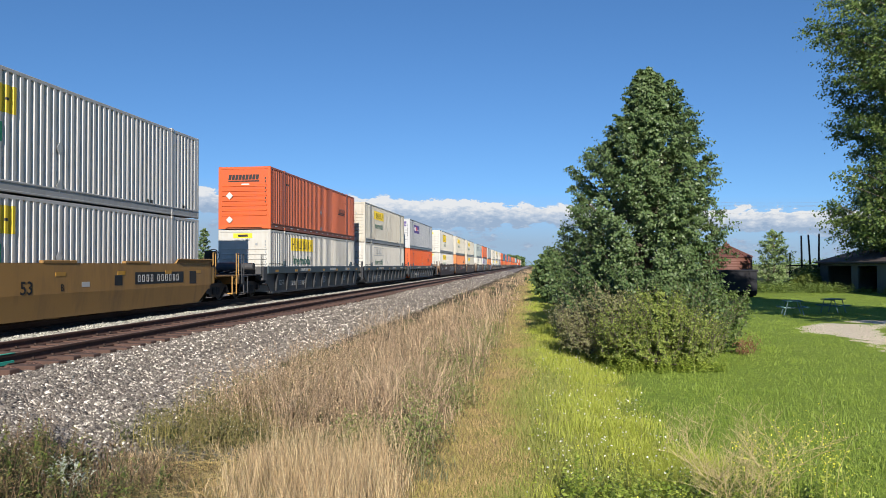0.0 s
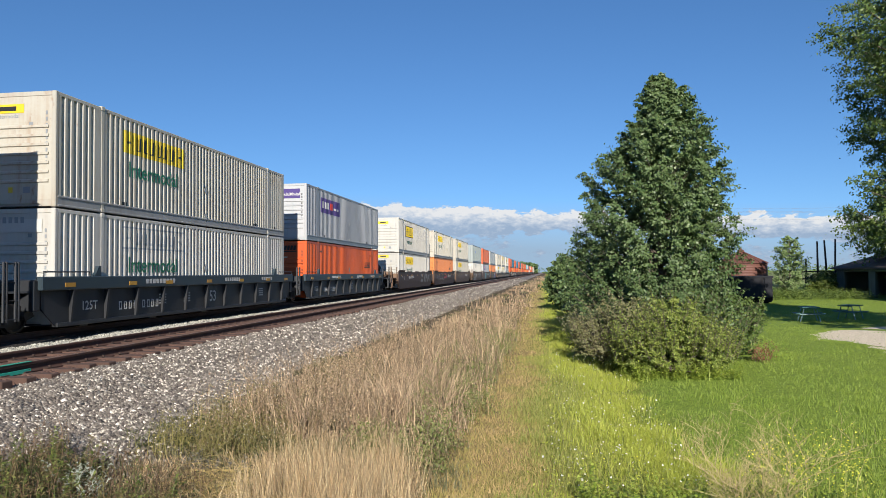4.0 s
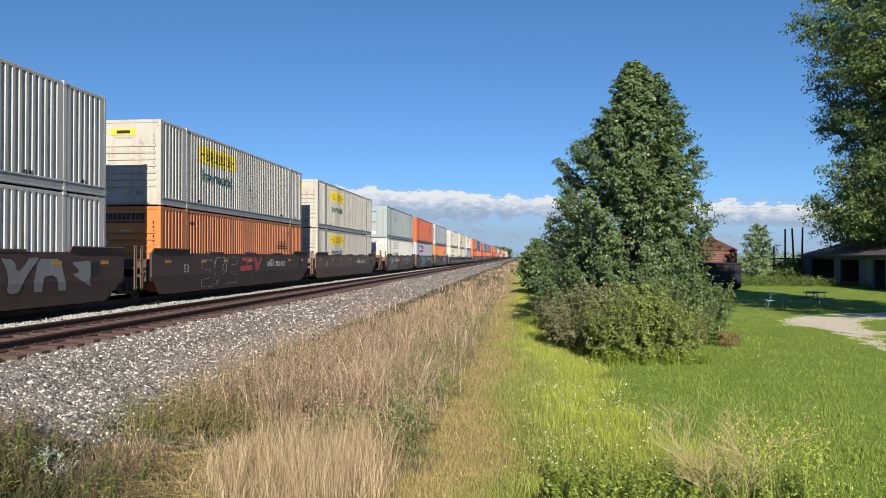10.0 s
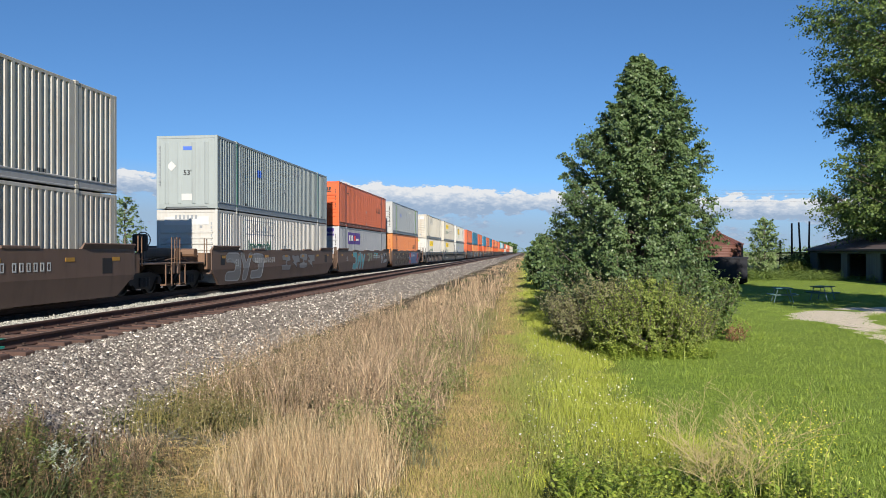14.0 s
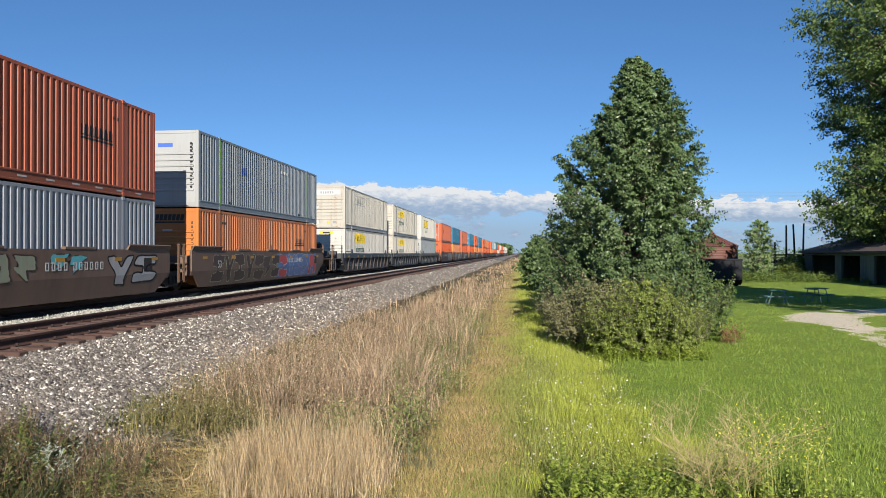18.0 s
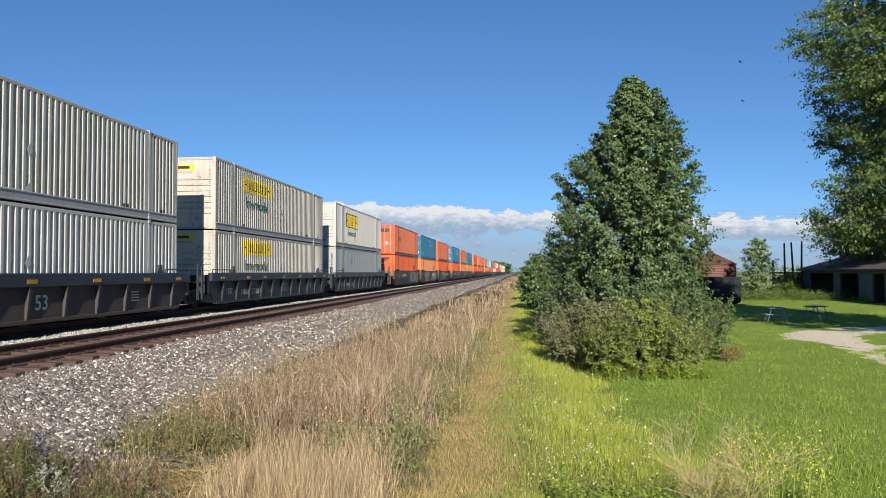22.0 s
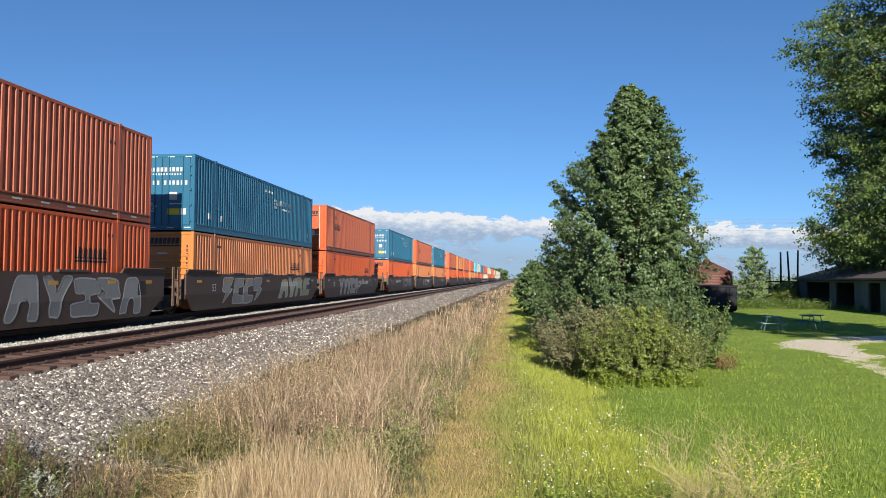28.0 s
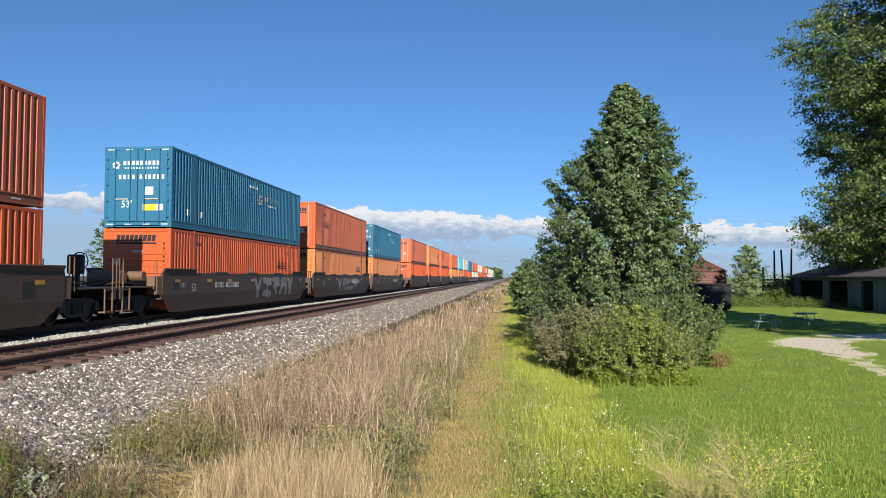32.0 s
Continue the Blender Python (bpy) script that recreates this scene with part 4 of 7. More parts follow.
# ---- sky backdrop and far land ----
def cloud_material():
    m, t, b = nodes_of("cloud_band")
    o = coords(t)
    sep = t.nodes.new("ShaderNodeSeparateXYZ")
    link(t, o, sep.inputs[0])
    mp = t.nodes.new("ShaderNodeMapping")
    mp.inputs["Scale"].default_value = (1.0, 1.0, 2.3)
    link(t, o, mp.inputs["Vector"])
    n1 = noise_node(t, 0.0088, 11, 0.62, mp.outputs[0])
    n2 = noise_node(t, 0.0016, 4, 0.5, o)
    # the bank stands higher over the tracks than over the yard
    z = math_node(t, "ADD", sep.outputs[2], math_node(t, "MULTIPLY", sep.outputs[0], 0.045))
    # a bank of cumulus: solid in the middle heights, ragged on top, thin below
    up = t.nodes.new("ShaderNodeMapRange")
    up.inputs["From Min"].default_value, up.inputs["From Max"].default_value = 285, 432
    link(t, z, up.inputs["Value"])
    low = t.nodes.new("ShaderNodeMapRange")
    low.inputs["From Min"].default_value, low.inputs["From Max"].default_value = 205, 275
    link(t, z, low.inputs["Value"])
    dens = math_node(t, "ADD", math_node(t, "MULTIPLY", n1.outputs[0], 1.0), math_node(t, "MULTIPLY", n2.outputs[0], 0.9))
    dens = math_node(t, "SUBTRACT", dens, math_node(t, "MULTIPLY", up.outputs[0], 0.74))
    dens = math_node(t, "SUBTRACT", dens, math_node(t, "MULTIPLY", math_node(t, "SUBTRACT", 1.0, low.outputs[0]), 0.42))
    a = t.nodes.new("ShaderNodeMapRange")
    a.inputs["From Min"].default_value, a.inputs["From Max"].default_value = 0.60, 0.68
    link(t, dens, a.inputs["Value"])
    n3 = noise_node(t, 0.016, 8, 0.65, mp.outputs[0])
    k = math_node(t, "ADD", math_node(t, "MULTIPLY", up.outputs[0], 0.9), math_node(t, "MULTIPLY", math_node(t, "SUBTRACT", n3.outputs[0], 0.5), 1.3), True)
    shade = t.nodes.new("ShaderNodeMapRange")
    shade.inputs["From Min"].default_value, shade.inputs["From Max"].default_value = 245, 370
    link(t, z, shade.inputs["Value"])
    k = math_node(t, "ADD", math_node(t, "MULTIPLY", shade.outputs[0], 0.9), math_node(t, "MULTIPLY", math_node(t, "SUBTRACT", n3.outputs[0], 0.5), 1.4), True)
    haze = t.nodes.new("ShaderNodeMapRange")
    haze.inputs["From Min"].default_value, haze.inputs["From Max"].default_value = 420, 130
    haze.inputs["To Max"].default_value = 0.96
    link(t, z, haze.inputs["Value"])
    col = ramp_node(t, k, [(0.0, (0.40, 0.52, 0.70)), (0.35, (0.66, 0.74, 0.86)), (0.62, (1.0, 1.0, 1.0))])
    em = t.nodes.new("ShaderNodeEmission")
    link(t, mix_node(t, a.outputs[0], (0.41, 0.58, 0.78), col.outputs[0]), em.inputs[0])
    em.inputs[1].default_value = 0.40
    tr = t.nodes.new("ShaderNodeBsdfTransparent")
    mx = t.nodes.new("ShaderNodeMixShader")
    link(t, math_node(t, "MAXIMUM", math_node(t, "MULTIPLY", a.outputs[0], 0.94), haze.outputs[0]), mx.inputs[0])
    link(t, tr.outputs[0], mx.inputs[1])
    link(t, em.outputs[0], mx.inputs[2])
    link(t, mx.outputs[0], t.nodes["Material Output"].inputs["Surface"])
    return m


R_SKY = 4200
ang = np.radians(np.linspace(-75, 75, 61))
v = np.concatenate([np.stack([R_SKY * np.sin(ang), R_SKY * np.cos(ang), np.full(61, z)], 1) for z in (-5.0, 640.0)])
f = np.array([(i, i + 1, i + 62, i + 61) for i in range(60)])
band = tagged(new("cloud_backdrop", soup("cloud_backdrop", v, f, cloud_material(), True)), "low bank of white cumulus clouds over the horizon", "clouds", kind="structure")
band.visible_shadow = False

FIELD = worn("far_crop", (0.17, 0.19, 0.06), (0.12, 0.15, 0.04), 0.6, 0.95, 0.0, 0.02, 0.05)
far_field = tagged(new("crop_field", Geo().box(18, 700, 110, 900, -0.2, 0.05).mesh("crop_field", FIELD)), "pale green crop field beyond the yard", "field", kind="structure")


def tree_line(name, x0, x1, y, h, n, seed, mat):
    """Far woods as one ragged mass of leaf clumps."""
    rng = np.random.RandomState(seed)
    x = rng.uniform(x0, x1, n)
    top = h * (0.55 + 0.45 * np.abs(np.sin(x * 0.045 + 1.3 * np.sin(x * 0.013))))
    c = np.stack([x, y + rng.normal(0, 6, n), top * rng.uniform(0.05, 1.0, n)], 1)
    return tagged(new(name, soup(name, *leaf_arrays(c, h * 0.16, rng, 0.3), mat)), "distant dark green woods on the horizon", "woods", kind="stuff")


tree_line("far_woods", -900, 1300, 1500, 15, 7000, 61, LEAF_R)
tree_line("near_woods", -32, -9, 760, 13, 900, 62, LEAF)
tree_line("hedge_line", 30, 500, 420, 4.5, 3000, 63, LEAF_R)

# ---- the yard: driveway, tables, skip, grain bin, sheds, poles ----
DRIVE = gravel_material("driveway_gravel", (0.92, 0.81, 0.65), (0.58, 0.48, 0.35), 24)


def gravel_patch(name, label, outline, seed):
    """A gravel area with a ragged edge, lying on the lawn."""
    rng = np.random.RandomState(seed)
    pts = []
    for k, (ax, ay) in enumerate(outline):
        bx, by_ = outline[(k + 1) % len(outline)]
        n = max(2, int(math.hypot(bx - ax, by_ - ay) / 0.25))
        pts += [(ax + (bx - ax) * i / n + rng.normal(0, 0.11), ay + (by_ - ay) * i / n + rng.normal(0, 0.11)) for i in range(n)]
    bm = bmesh.new()
    bm.faces.new([bm.verts.new((x, yy, float(height(x, yy)) + 0.012)) for x, yy in pts])
    bmesh.ops.triangulate(bm, faces=bm.faces)
    me = bpy.data.meshes.new(name)
    bm.to_mesh(me)
    bm.free()
    me.materials.append(DRIVE)
    return tagged(new(name, me), label, "driveway", kind="structure")


gravel_patch("driveway", "pale gravel end of a driveway in the lawn", [(9.25, 26.4), (9.9, 28.6), (11.2, 30.4), (13.4, 32.2), (16.5, 33.2), (24, 34.0), (24, 31.2), (16, 30.2), (13.4, 28.9), (12.2, 27.6), (11.6, 25.6), (11.2, 23.6), (10.6, 22.9), (9.9, 24.1)], 71)
gravel_patch("driveway_tail", "thin worn gravel track in the lawn", [(9.9, 24.0), (10.6, 22.9), (10.2, 21.2), (9.6, 19.2), (9.2, 17.2), (8.9, 17.4), (9.15, 19.4), (9.5, 21.6)], 72)

edge_rng = np.random.RandomState(77)
RIM = np.array([(9.25, 26.4), (9.9, 28.6), (11.2, 30.4), (13.4, 32.2), (16.5, 33.2), (24, 34.0), (24, 31.2), (16, 30.2), (13.4, 28.9), (12.2, 27.6), (11.6, 25.6), (11.2, 23.6), (10.6, 22.9), (10.2, 21.2), (9.6, 19.2), (9.2, 17.2), (8.9, 17.4), (9.15, 19.4), (9.5, 21.6), (9.9, 24.1), (9.25, 26.4)])
k_ = edge_rng.randint(0, len(RIM) - 1, 15000)
p_ = RIM[k_] + (RIM[k_ + 1] - RIM[k_]) * edge_rng.rand(15000, 1) + edge_rng.normal(0, 0.13, (15000, 2)) * (1 + np.sin(k_ * 2.3)[:, None] * 0.5)
tagged(new("driveway_edge_grass", soup("driveway_edge_grass", *blade_arrays(p_[:, 0], p_[:, 1], edge_rng.uniform(0.02, 0.05, 15000), edge_rng.uniform(0.01, 0.02, 15000), 0.9, edge_rng), TURF)), "grass that grows over the gravel's edge", "grass", kind="stuff")

TABLE = worn("weathered_table_wood", (0.055, 0.15, 0.145), (0.08, 0.12, 0.11), 0.5, 0.7)
TUBE = worn("galvanised_tube", (0.16, 0.24, 0.24), (0.25, 0.25, 0.24), 0.3, 0.4, 0.6)


def picnic_table(m):
    ob = tagged(new("picnic_table"), "weathered teal picnic table with attached benches on the lawn", "table", "picnic tables")
    for k in range(5):
        part("top_plank", Geo().box(-0.48, 0.48, -0.37 + k * 0.15, -0.23 + k * 0.15, 0.66, 0.70, 0.006), TABLE, ob)
    for s in (1, -1):
        for k in range(2):
            part("bench_plank", Geo().box(-0.48, 0.48, s * 0.52 - 0.1 + k * 0.1, s * 0.52 - 0.005 + k * 0.1, 0.38, 0.42, 0.006), TABLE, ob)
        part("leg_frame", Geo().tube([(s * 0.34, -0.42, 0.02), (s * 0.34, -0.25, 0.64), (s * 0.34, 0.25, 0.64), (s * 0.34, 0.42, 0.02)], 0.025, 8), TUBE, ob)
        part("bench_bar", Geo().tube([(s * 0.34, -0.6, 0.36), (s * 0.34, 0.6, 0.36)], 0.022, 8), TUBE, ob)
    ob.matrix_basis = m
    return ob


table = picnic_table(pose(11.95, 35.2, 0, 0, 0, 82))
copy_thing(table, pose(14.4, 36.9, 0, 0, 0, 40))

SKIP = worn("skip_black_steel", (0.014, 0.015, 0.02), (0.04, 0.03, 0.026), 0.5, 0.55)
SKIP.node_tree.nodes["Principled BSDF"].inputs["Specular IOR Level"].default_value = 0.15
skip = tagged(new("dumpster"), "black steel roll-off dumpster on the lawn", "dumpster")
part("body", Geo().prism([(0.0, 0.45), (0.35, 0.1), (6.0, 0.1), (6.0, 1.95), (0.0, 1.95)], -1.2, 1.2, "x"), SKIP, skip)
for x in (-1.25, 1.2):
    part("rim", Geo().box(x, x + 0.08, -0.05, 6.05, 1.87, 1.99, 0.015), SKIP, skip)
for k in range(8):
    for x in (-1.27, 1.21):
        part("side_rib", Geo().box(x, x + 0.06, 0.3 + k * 0.76, 0.42 + k * 0.76, 0.2, 1.87, 0.01), SKIP, skip)
for x in (-0.75, 0.75):
    part("end_rib", Geo().box(x - 0.06, x + 0.06, -0.05, 0.0, 0.5, 1.9, 0.01), SKIP, skip)
part("end_rail", Geo().box(-1.25, 1.25, -0.06, 0.0, 1.85, 1.98, 0.015), SKIP, skip)
for y in (0.9, 5.2):
    part("roller", Geo().tube([(-1.1, y, 0.12), (1.1, y, 0.12)], 0.12, 12), SKIP, skip)
skip.matrix_basis = pose(14.7, 54.0, 0, 0, 0, -6)

BIN_RED = worn("rusty_red_steel", (0.115, 0.045, 0.034), (0.09, 0.04, 0.028), 0.6, 0.65, 0.0, 1.0, 4.0)
bin_ob = tagged(new("grain_bin"), "rusty red corrugated grain bin with conical roof", "grain bin")
R = 2.45
for k in range(4):
    g = Geo()
    for i in range(3):
        z = 0.0 + k * 0.78 + i * 0.26
        g.tube([(0, 0, z), (0, 0, z + 0.13), (0, 0, z + 0.26)], [R, R + 0.025, R], 36, False)
    part("wall_ring", g, BIN_RED, bin_ob)
part("roof", Geo().tube([(0, 0, 3.08), (0, 0, 3.12), (0, 0, 4.25)], [R + 0.14, R + 0.12, 0.3], 28), BIN_RED, bin_ob)
part("roof_cap", Geo().tube([(0, 0, 4.2), (0, 0, 4.4), (0, 0, 4.55), (0, 0, 4.75)], [0.36, 0.34, 0.12, 0.02], 14), BIN_RED, bin_ob)
for i in range(18):
    t_ = 2 * math.pi * i / 18
    part("roof_seam", Geo().tube([((R + 0.1) * math.cos(t_), (R + 0.1) * math.sin(t_), 3.15), (0.32 * math.cos(t_), 0.32 * math.sin(t_), 4.27)], 0.03, 4), BIN_RED, bin_ob)
bin_ob.matrix_basis = pose(19.6, 76.5, 0)

SHED = worn("grey_green_boards", (0.10, 0.118, 0.11), (0.06, 0.06, 0.05), 0.6, 0.85, 0.0, 1.0, 12.0)
SHINGLE = worn("brown_shingles", (0.085, 0.062, 0.058), (0.05, 0.04, 0.036), 0.6, 0.9, 0.0, 2.0, 3.0)
DARK = worn("shed_inside", (0.035, 0.03, 0.028), (0.02, 0.02, 0.02), 0.4, 0.9)


def shed(label, at, length, depth, eave, ridge, openings):
    """An open-fronted shed: posts and boards along its front (x = 0), hipped roof."""
    ob = tagged(new("shed"), label, "shed")
    ob.matrix_basis = at
    part("back_wall", Geo().box(depth - 0.15, depth, 0, length, 0, eave), DARK, ob)
    for y in (0, length - 0.15):
        part("end_wall", Geo().box(0.16, depth - 0.15, y, y + 0.15, 0, eave), SHED, ob)
    y = 0.0
    for a, b in openings + [(length, length)]:
        n = max(1, int(round((a - y) / 0.22)))
        for k in range(n):
            part("board", Geo().box(0.0, 0.035, y + (a - y) * k / n + 0.006, y + (a - y) * (k + 1) / n - 0.006, 0.05, eave - 0.35), SHED, ob)
        for p in (a - 0.1, y):
            part("post", Geo().box(0.04, 0.2, p, p + 0.16, 0, eave - 0.1, 0.01), SHED, ob)
        y = b
    part("lintel", Geo().box(-0.02, 0.14, 0, length, eave - 0.35, eave, 0.01), SHED, ob)
    o, h = 0.45, depth * 0.5
    part("roof", Geo().add([(-o, -o, eave), (depth + o, -o, eave), (depth + o, length + o, eave), (-o, length + o, eave), (h, h * 0.8, ridge), (h, length - h * 0.8, ridge), (-o, -o, eave - 0.12), (depth + o, -o, eave - 0.12), (depth + o, length + o, eave - 0.12), (-o, length + o, eave - 0.12)],
         [(0, 1, 4), (1, 2, 5, 4), (2, 3, 5), (3, 0, 4, 5), (0, 6, 7, 1), (1, 7, 8, 2), (2, 8, 9, 3), (3, 9, 6, 0), (6, 9, 8, 7)]), SHINGLE, ob)
    for k in range(int(length / 0.6)):
        part("rafter_tail", Geo().box(-o, 0.05, k * 0.6, k * 0.6 + 0.06, eave - 0.2, eave - 0.12), SHED, ob)
    return ob


shed("old open-fronted wooden shed with brown hipped roof", pose(27.0, 58.5, 0, 0, 0, 0), 13.5, 7.0, 2.55, 4.0, [(2.2, 5.6), (6.8, 11.8)])
shed("second wooden shed with closed grey-green doors", pose(26.2, 43.5, 0, 0, 0, 0), 14.0, 7.0, 2.55, 3.9, [(11.4, 13.2)])

POLE = worn("dark_pole_wood", (0.026, 0.023, 0.022), (0.03, 0.027, 0.025), 0.5, 0.9)
corral = tagged(new("pole_fence"), "old dark wooden poles and rails of a corral", "fence")
for x, y, h, tilt in ((25.3, 75, 3.5, 0), (26.5, 75.3, 5.2, 0), (27.35, 75.6, 5.3, 2), (28.4, 76, 5.4, -1), (29.6, 76.2, 3.0, 0)):
    part("pole", Geo().tube([(x, y, -0.1), (x + 0.02 * tilt, y, h * 0.5), (x - 0.04 * tilt, y, h)], [0.11, 0.10, 0.085], 8), POLE, corral)
for z in (0.7, 1.5, 2.2):
    part("rail", Geo().tube([(24.6, 74.9, z), (27.0, 75.4, z + 0.05), (29.8, 76.2, z - 0.04)], 0.07, 6), POLE, corral)
for k in range(9):
    part("plank", Geo().box(25.3 + k * 0.5, 25.72 + k * 0.5, 75.35 + k * 0.1, 75.39 + k * 0.1, 0.1, 1.75 + 0.12 * math.sin(k * 2.1), 0.005), POLE, corral)

for k, (x, y, h, r, m_) in enumerate(((22.2, 70, 5.5, 1.6, LEAF_Y), (26.4, 73, 2.2, 1.6, LEAF_R), (25.0, 70, 1.6, 1.3, LEAF_B), (19.5, 80, 2.0, 1.6, LEAF_B))):
    tree("yard_tree" if k == 0 else "yard_shrub", "pale green sapling by the old poles" if k == 0 else "green shrub in the yard", (x, y, 0), h, lambda z, a, h=h, r=r: r * math.sqrt(max(0.04, 1 - ((z - h * 0.42) / (h * 0.6)) ** 2)), 0.3, m_, 0.12, 50, 13, 15, 80 + k, (0, 0), 0.06, 1.2, 0.5, 0, 1.0)
YARD_LEAF = plant("yard_weed_leaves", [(0.10, 0.165, 0.035), (0.18, 0.25, 0.055), (0.28, 0.34, 0.10), (0.13, 0.20, 0.045)], 0.6, 0.2)
lance_plants("yard_weeds", "tall yellow-green weeds round the sheds", 620, (16.5, 25.5), (60.0, 72.0), 0.3, 0.85, 0.34, 0.045, 12, YARD_LEAF, 91)
lance_plants("shed_weeds", "low green weeds along the shed front", 90, (25.6, 26.8), (57.0, 72.0), 0.2, 0.6, 0.28, 0.04, 10, YARD_LEAF, 92)

WIRE = worn("wire", (0.12, 0.12, 0.13), (0.08, 0.08, 0.08), 0.3, 0.5)
for x, yy in ((17.4, 120.0), (62.0, 125.0)):
    pole = tagged(new("utility_pole"), "dark wooden utility pole behind the trees", "utility pole", "utility poles")
    part("pole", Geo().tube([(0, 0, -0.2), (0, 0, 13.2)], [0.16, 0.11], 8), POLE, pole)
    part("cross_arm", Geo().box(-0.06, 0.06, -1.2, 1.2, 12.4, 12.55, 0.01), POLE, pole)
    pole.matrix_basis = pose(x, yy, 0)
for d, z in ((-1.1, 12.62), (0.0, 13.2), (1.1, 12.62), (0.1, 11.4)):
    pts = [(17.4 + 44.6 * k / 12, 120 + 5 * k / 12 + d, z - 0.9 * (1 - ((k - 6) / 6) ** 2)) for k in range(13)]
    tagged(new("power_cable", Geo().tube(pts, 0.012, 4).mesh("power_cable", WIRE)), "thin dark power cable between the utility poles", "cable", "power cables")

# ---- the train: well cars and stacked containers on the far track ----
TRAIN_X, RAIL_Z = -13.7, 1.0
C_LEN, C_W, C_H = 16.154, 1.3, 3.0
MOVING = []  # thing, place along the track at 0 s, height
WHEELS = []


def run(t):
    """How far the train has come at t seconds."""
    return 8.742 * t + 0.03836 * t * t


ORANGE = worn("paint_orange", (0.52, 0.083, 0.014), (0.22, 0.06, 0.03), 0.5, 0.42, rust=0.3)
RUST_ORANGE = worn("paint_faded_orange", (0.42, 0.102, 0.045), (0.25, 0.09, 0.05), 0.45, 0.5)
PALE_END = worn("paint_pale_orange_end", (0.50, 0.165, 0.035), (0.25, 0.09, 0.04), 0.45, 0.45)
PALE_ORANGE = worn("paint_pale_orange", (0.50, 0.172, 0.064), (0.276, 0.1104, 0.0552), 0.35, 0.5)
# white of the end walls, toned down in colour against the full sun
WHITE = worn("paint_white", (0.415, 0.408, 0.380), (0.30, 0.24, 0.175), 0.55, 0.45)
RAIL_GRIME = worn("grimy_rail", (0.33, 0.328, 0.325), (0.13, 0.115, 0.10), 0.55, 0.5)
RAIL_RED = worn("grimy_orange_rail", (0.24, 0.068, 0.032), (0.12, 0.06, 0.04), 0.5, 0.55)
# same white and cream on the sides, lightened to offset the grazing sun
WHITE_SIDE_LIFTED = worn("paint_white_side_lifted", (0.53, 0.51, 0.465), (0.32, 0.26, 0.19), 0.55, 0.45)
CREAM_SIDE_LIFTED = worn("paint_cream_side_lifted", (0.475, 0.45, 0.39), (0.30, 0.215, 0.14), 0.65, 0.5, rust=0.5)
# cream of the end walls, darker than the sides to balance the sunlight
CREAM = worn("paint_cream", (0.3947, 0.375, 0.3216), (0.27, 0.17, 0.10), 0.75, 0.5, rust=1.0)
SILVER = worn("raw_silver", (0.52, 0.50, 0.475), (0.33, 0.29, 0.25), 0.45, 0.4, 0.12)
GREY = worn("paint_grey", (0.228, 0.249, 0.269), (0.16, 0.16, 0.16), 0.35, 0.42)
DARKGREY = worn("paint_dark_grey", (0.235, 0.252, 0.27), (0.12, 0.12, 0.12), 0.35, 0.42)
PALEGREY = worn("paint_pale_grey_green", (0.2649, 0.2983, 0.293), (0.176, 0.176, 0.1672), 0.35, 0.42)
TEAL = worn("paint_teal", (0.014, 0.112, 0.198), (0.04, 0.09, 0.12), 0.25, 0.4)
SKY_TEAL = worn("paint_light_blue", (0.10, 0.42, 0.55), (0.12, 0.16, 0.18), 0.3, 0.4)
PURPLE = worn("paint_purple", (0.055, 0.03, 0.17), (0.08, 0.06, 0.1), 0.2, 0.45)
YELLOW = worn("paint_yellow", (0.6521, 0.4704, 0.0147), (0.3675, 0.2625, 0.084), 0.3, 0.45)
BLACK = worn("paint_black", (0.0063, 0.0063, 0.007), (0.021, 0.0192, 0.0175), 0.4, 0.5)
GREEN = worn("paint_green", (0.015, 0.17, 0.085), (0.05, 0.08, 0.05), 0.2, 0.45)
LIME = worn("paint_lime", (0.28, 0.55, 0.04), (0.2, 0.25, 0.08), 0.2, 0.45)
BLUE = worn("paint_blue", (0.05, 0.12, 0.45), (0.08, 0.09, 0.14), 0.2, 0.45)
RED = worn("paint_red", (0.65, 0.05, 0.03), (0.2, 0.05, 0.04), 0.2, 0.45)
PALE = worn("decal_pale", (0.46, 0.46, 0.445), (0.315, 0.297, 0.27), 0.35, 0.5)
AMBER = worn("reflector_amber", (0.44, 0.23, 0.025), (0.18, 0.10, 0.045), 0.55, 0.45)
CAR_BROWN = worn("car_brown", (0.064, 0.036, 0.028), (0.036, 0.023, 0.019), 0.75, 0.6, 0.0, 0.8, 3.0, rust=0.3)
CAR_NAVY = worn("car_navy", (0.024, 0.031, 0.046), (0.028, 0.026, 0.026), 0.5, 0.45, 0.0, 0.9, 3.0)
CAR_MAROON = worn("car_dark_brown", (0.064, 0.038, 0.030), (0.040, 0.027, 0.023), 0.7, 0.6, 0.0, 0.8, 3.0, rust=0.2)
CAR_DUSTY = worn("car_dusty_brown", (0.135, 0.086, 0.062), (0.062, 0.042, 0.032), 0.7, 0.6, 0.0, 0.8, 3.0, rust=0.2)
CAR_TAN = worn("car_yellow_brown", (0.27, 0.148, 0.042), (0.11, 0.066, 0.032), 0.75, 0.6, 0.0, 0.8, 3.0)
CAR_BLACK = worn("car_blue_black", (0.015, 0.017, 0.021), (0.0338, 0.0279, 0.0248), 0.7, 0.5, 0.0, 0.9, 3.0)
CAR_BAND = worn("car_band_blue", (0.0231, 0.0399, 0.0525), (0.0252, 0.0252, 0.0252), 0.4, 0.45, 0.0, 0.9, 3.0)
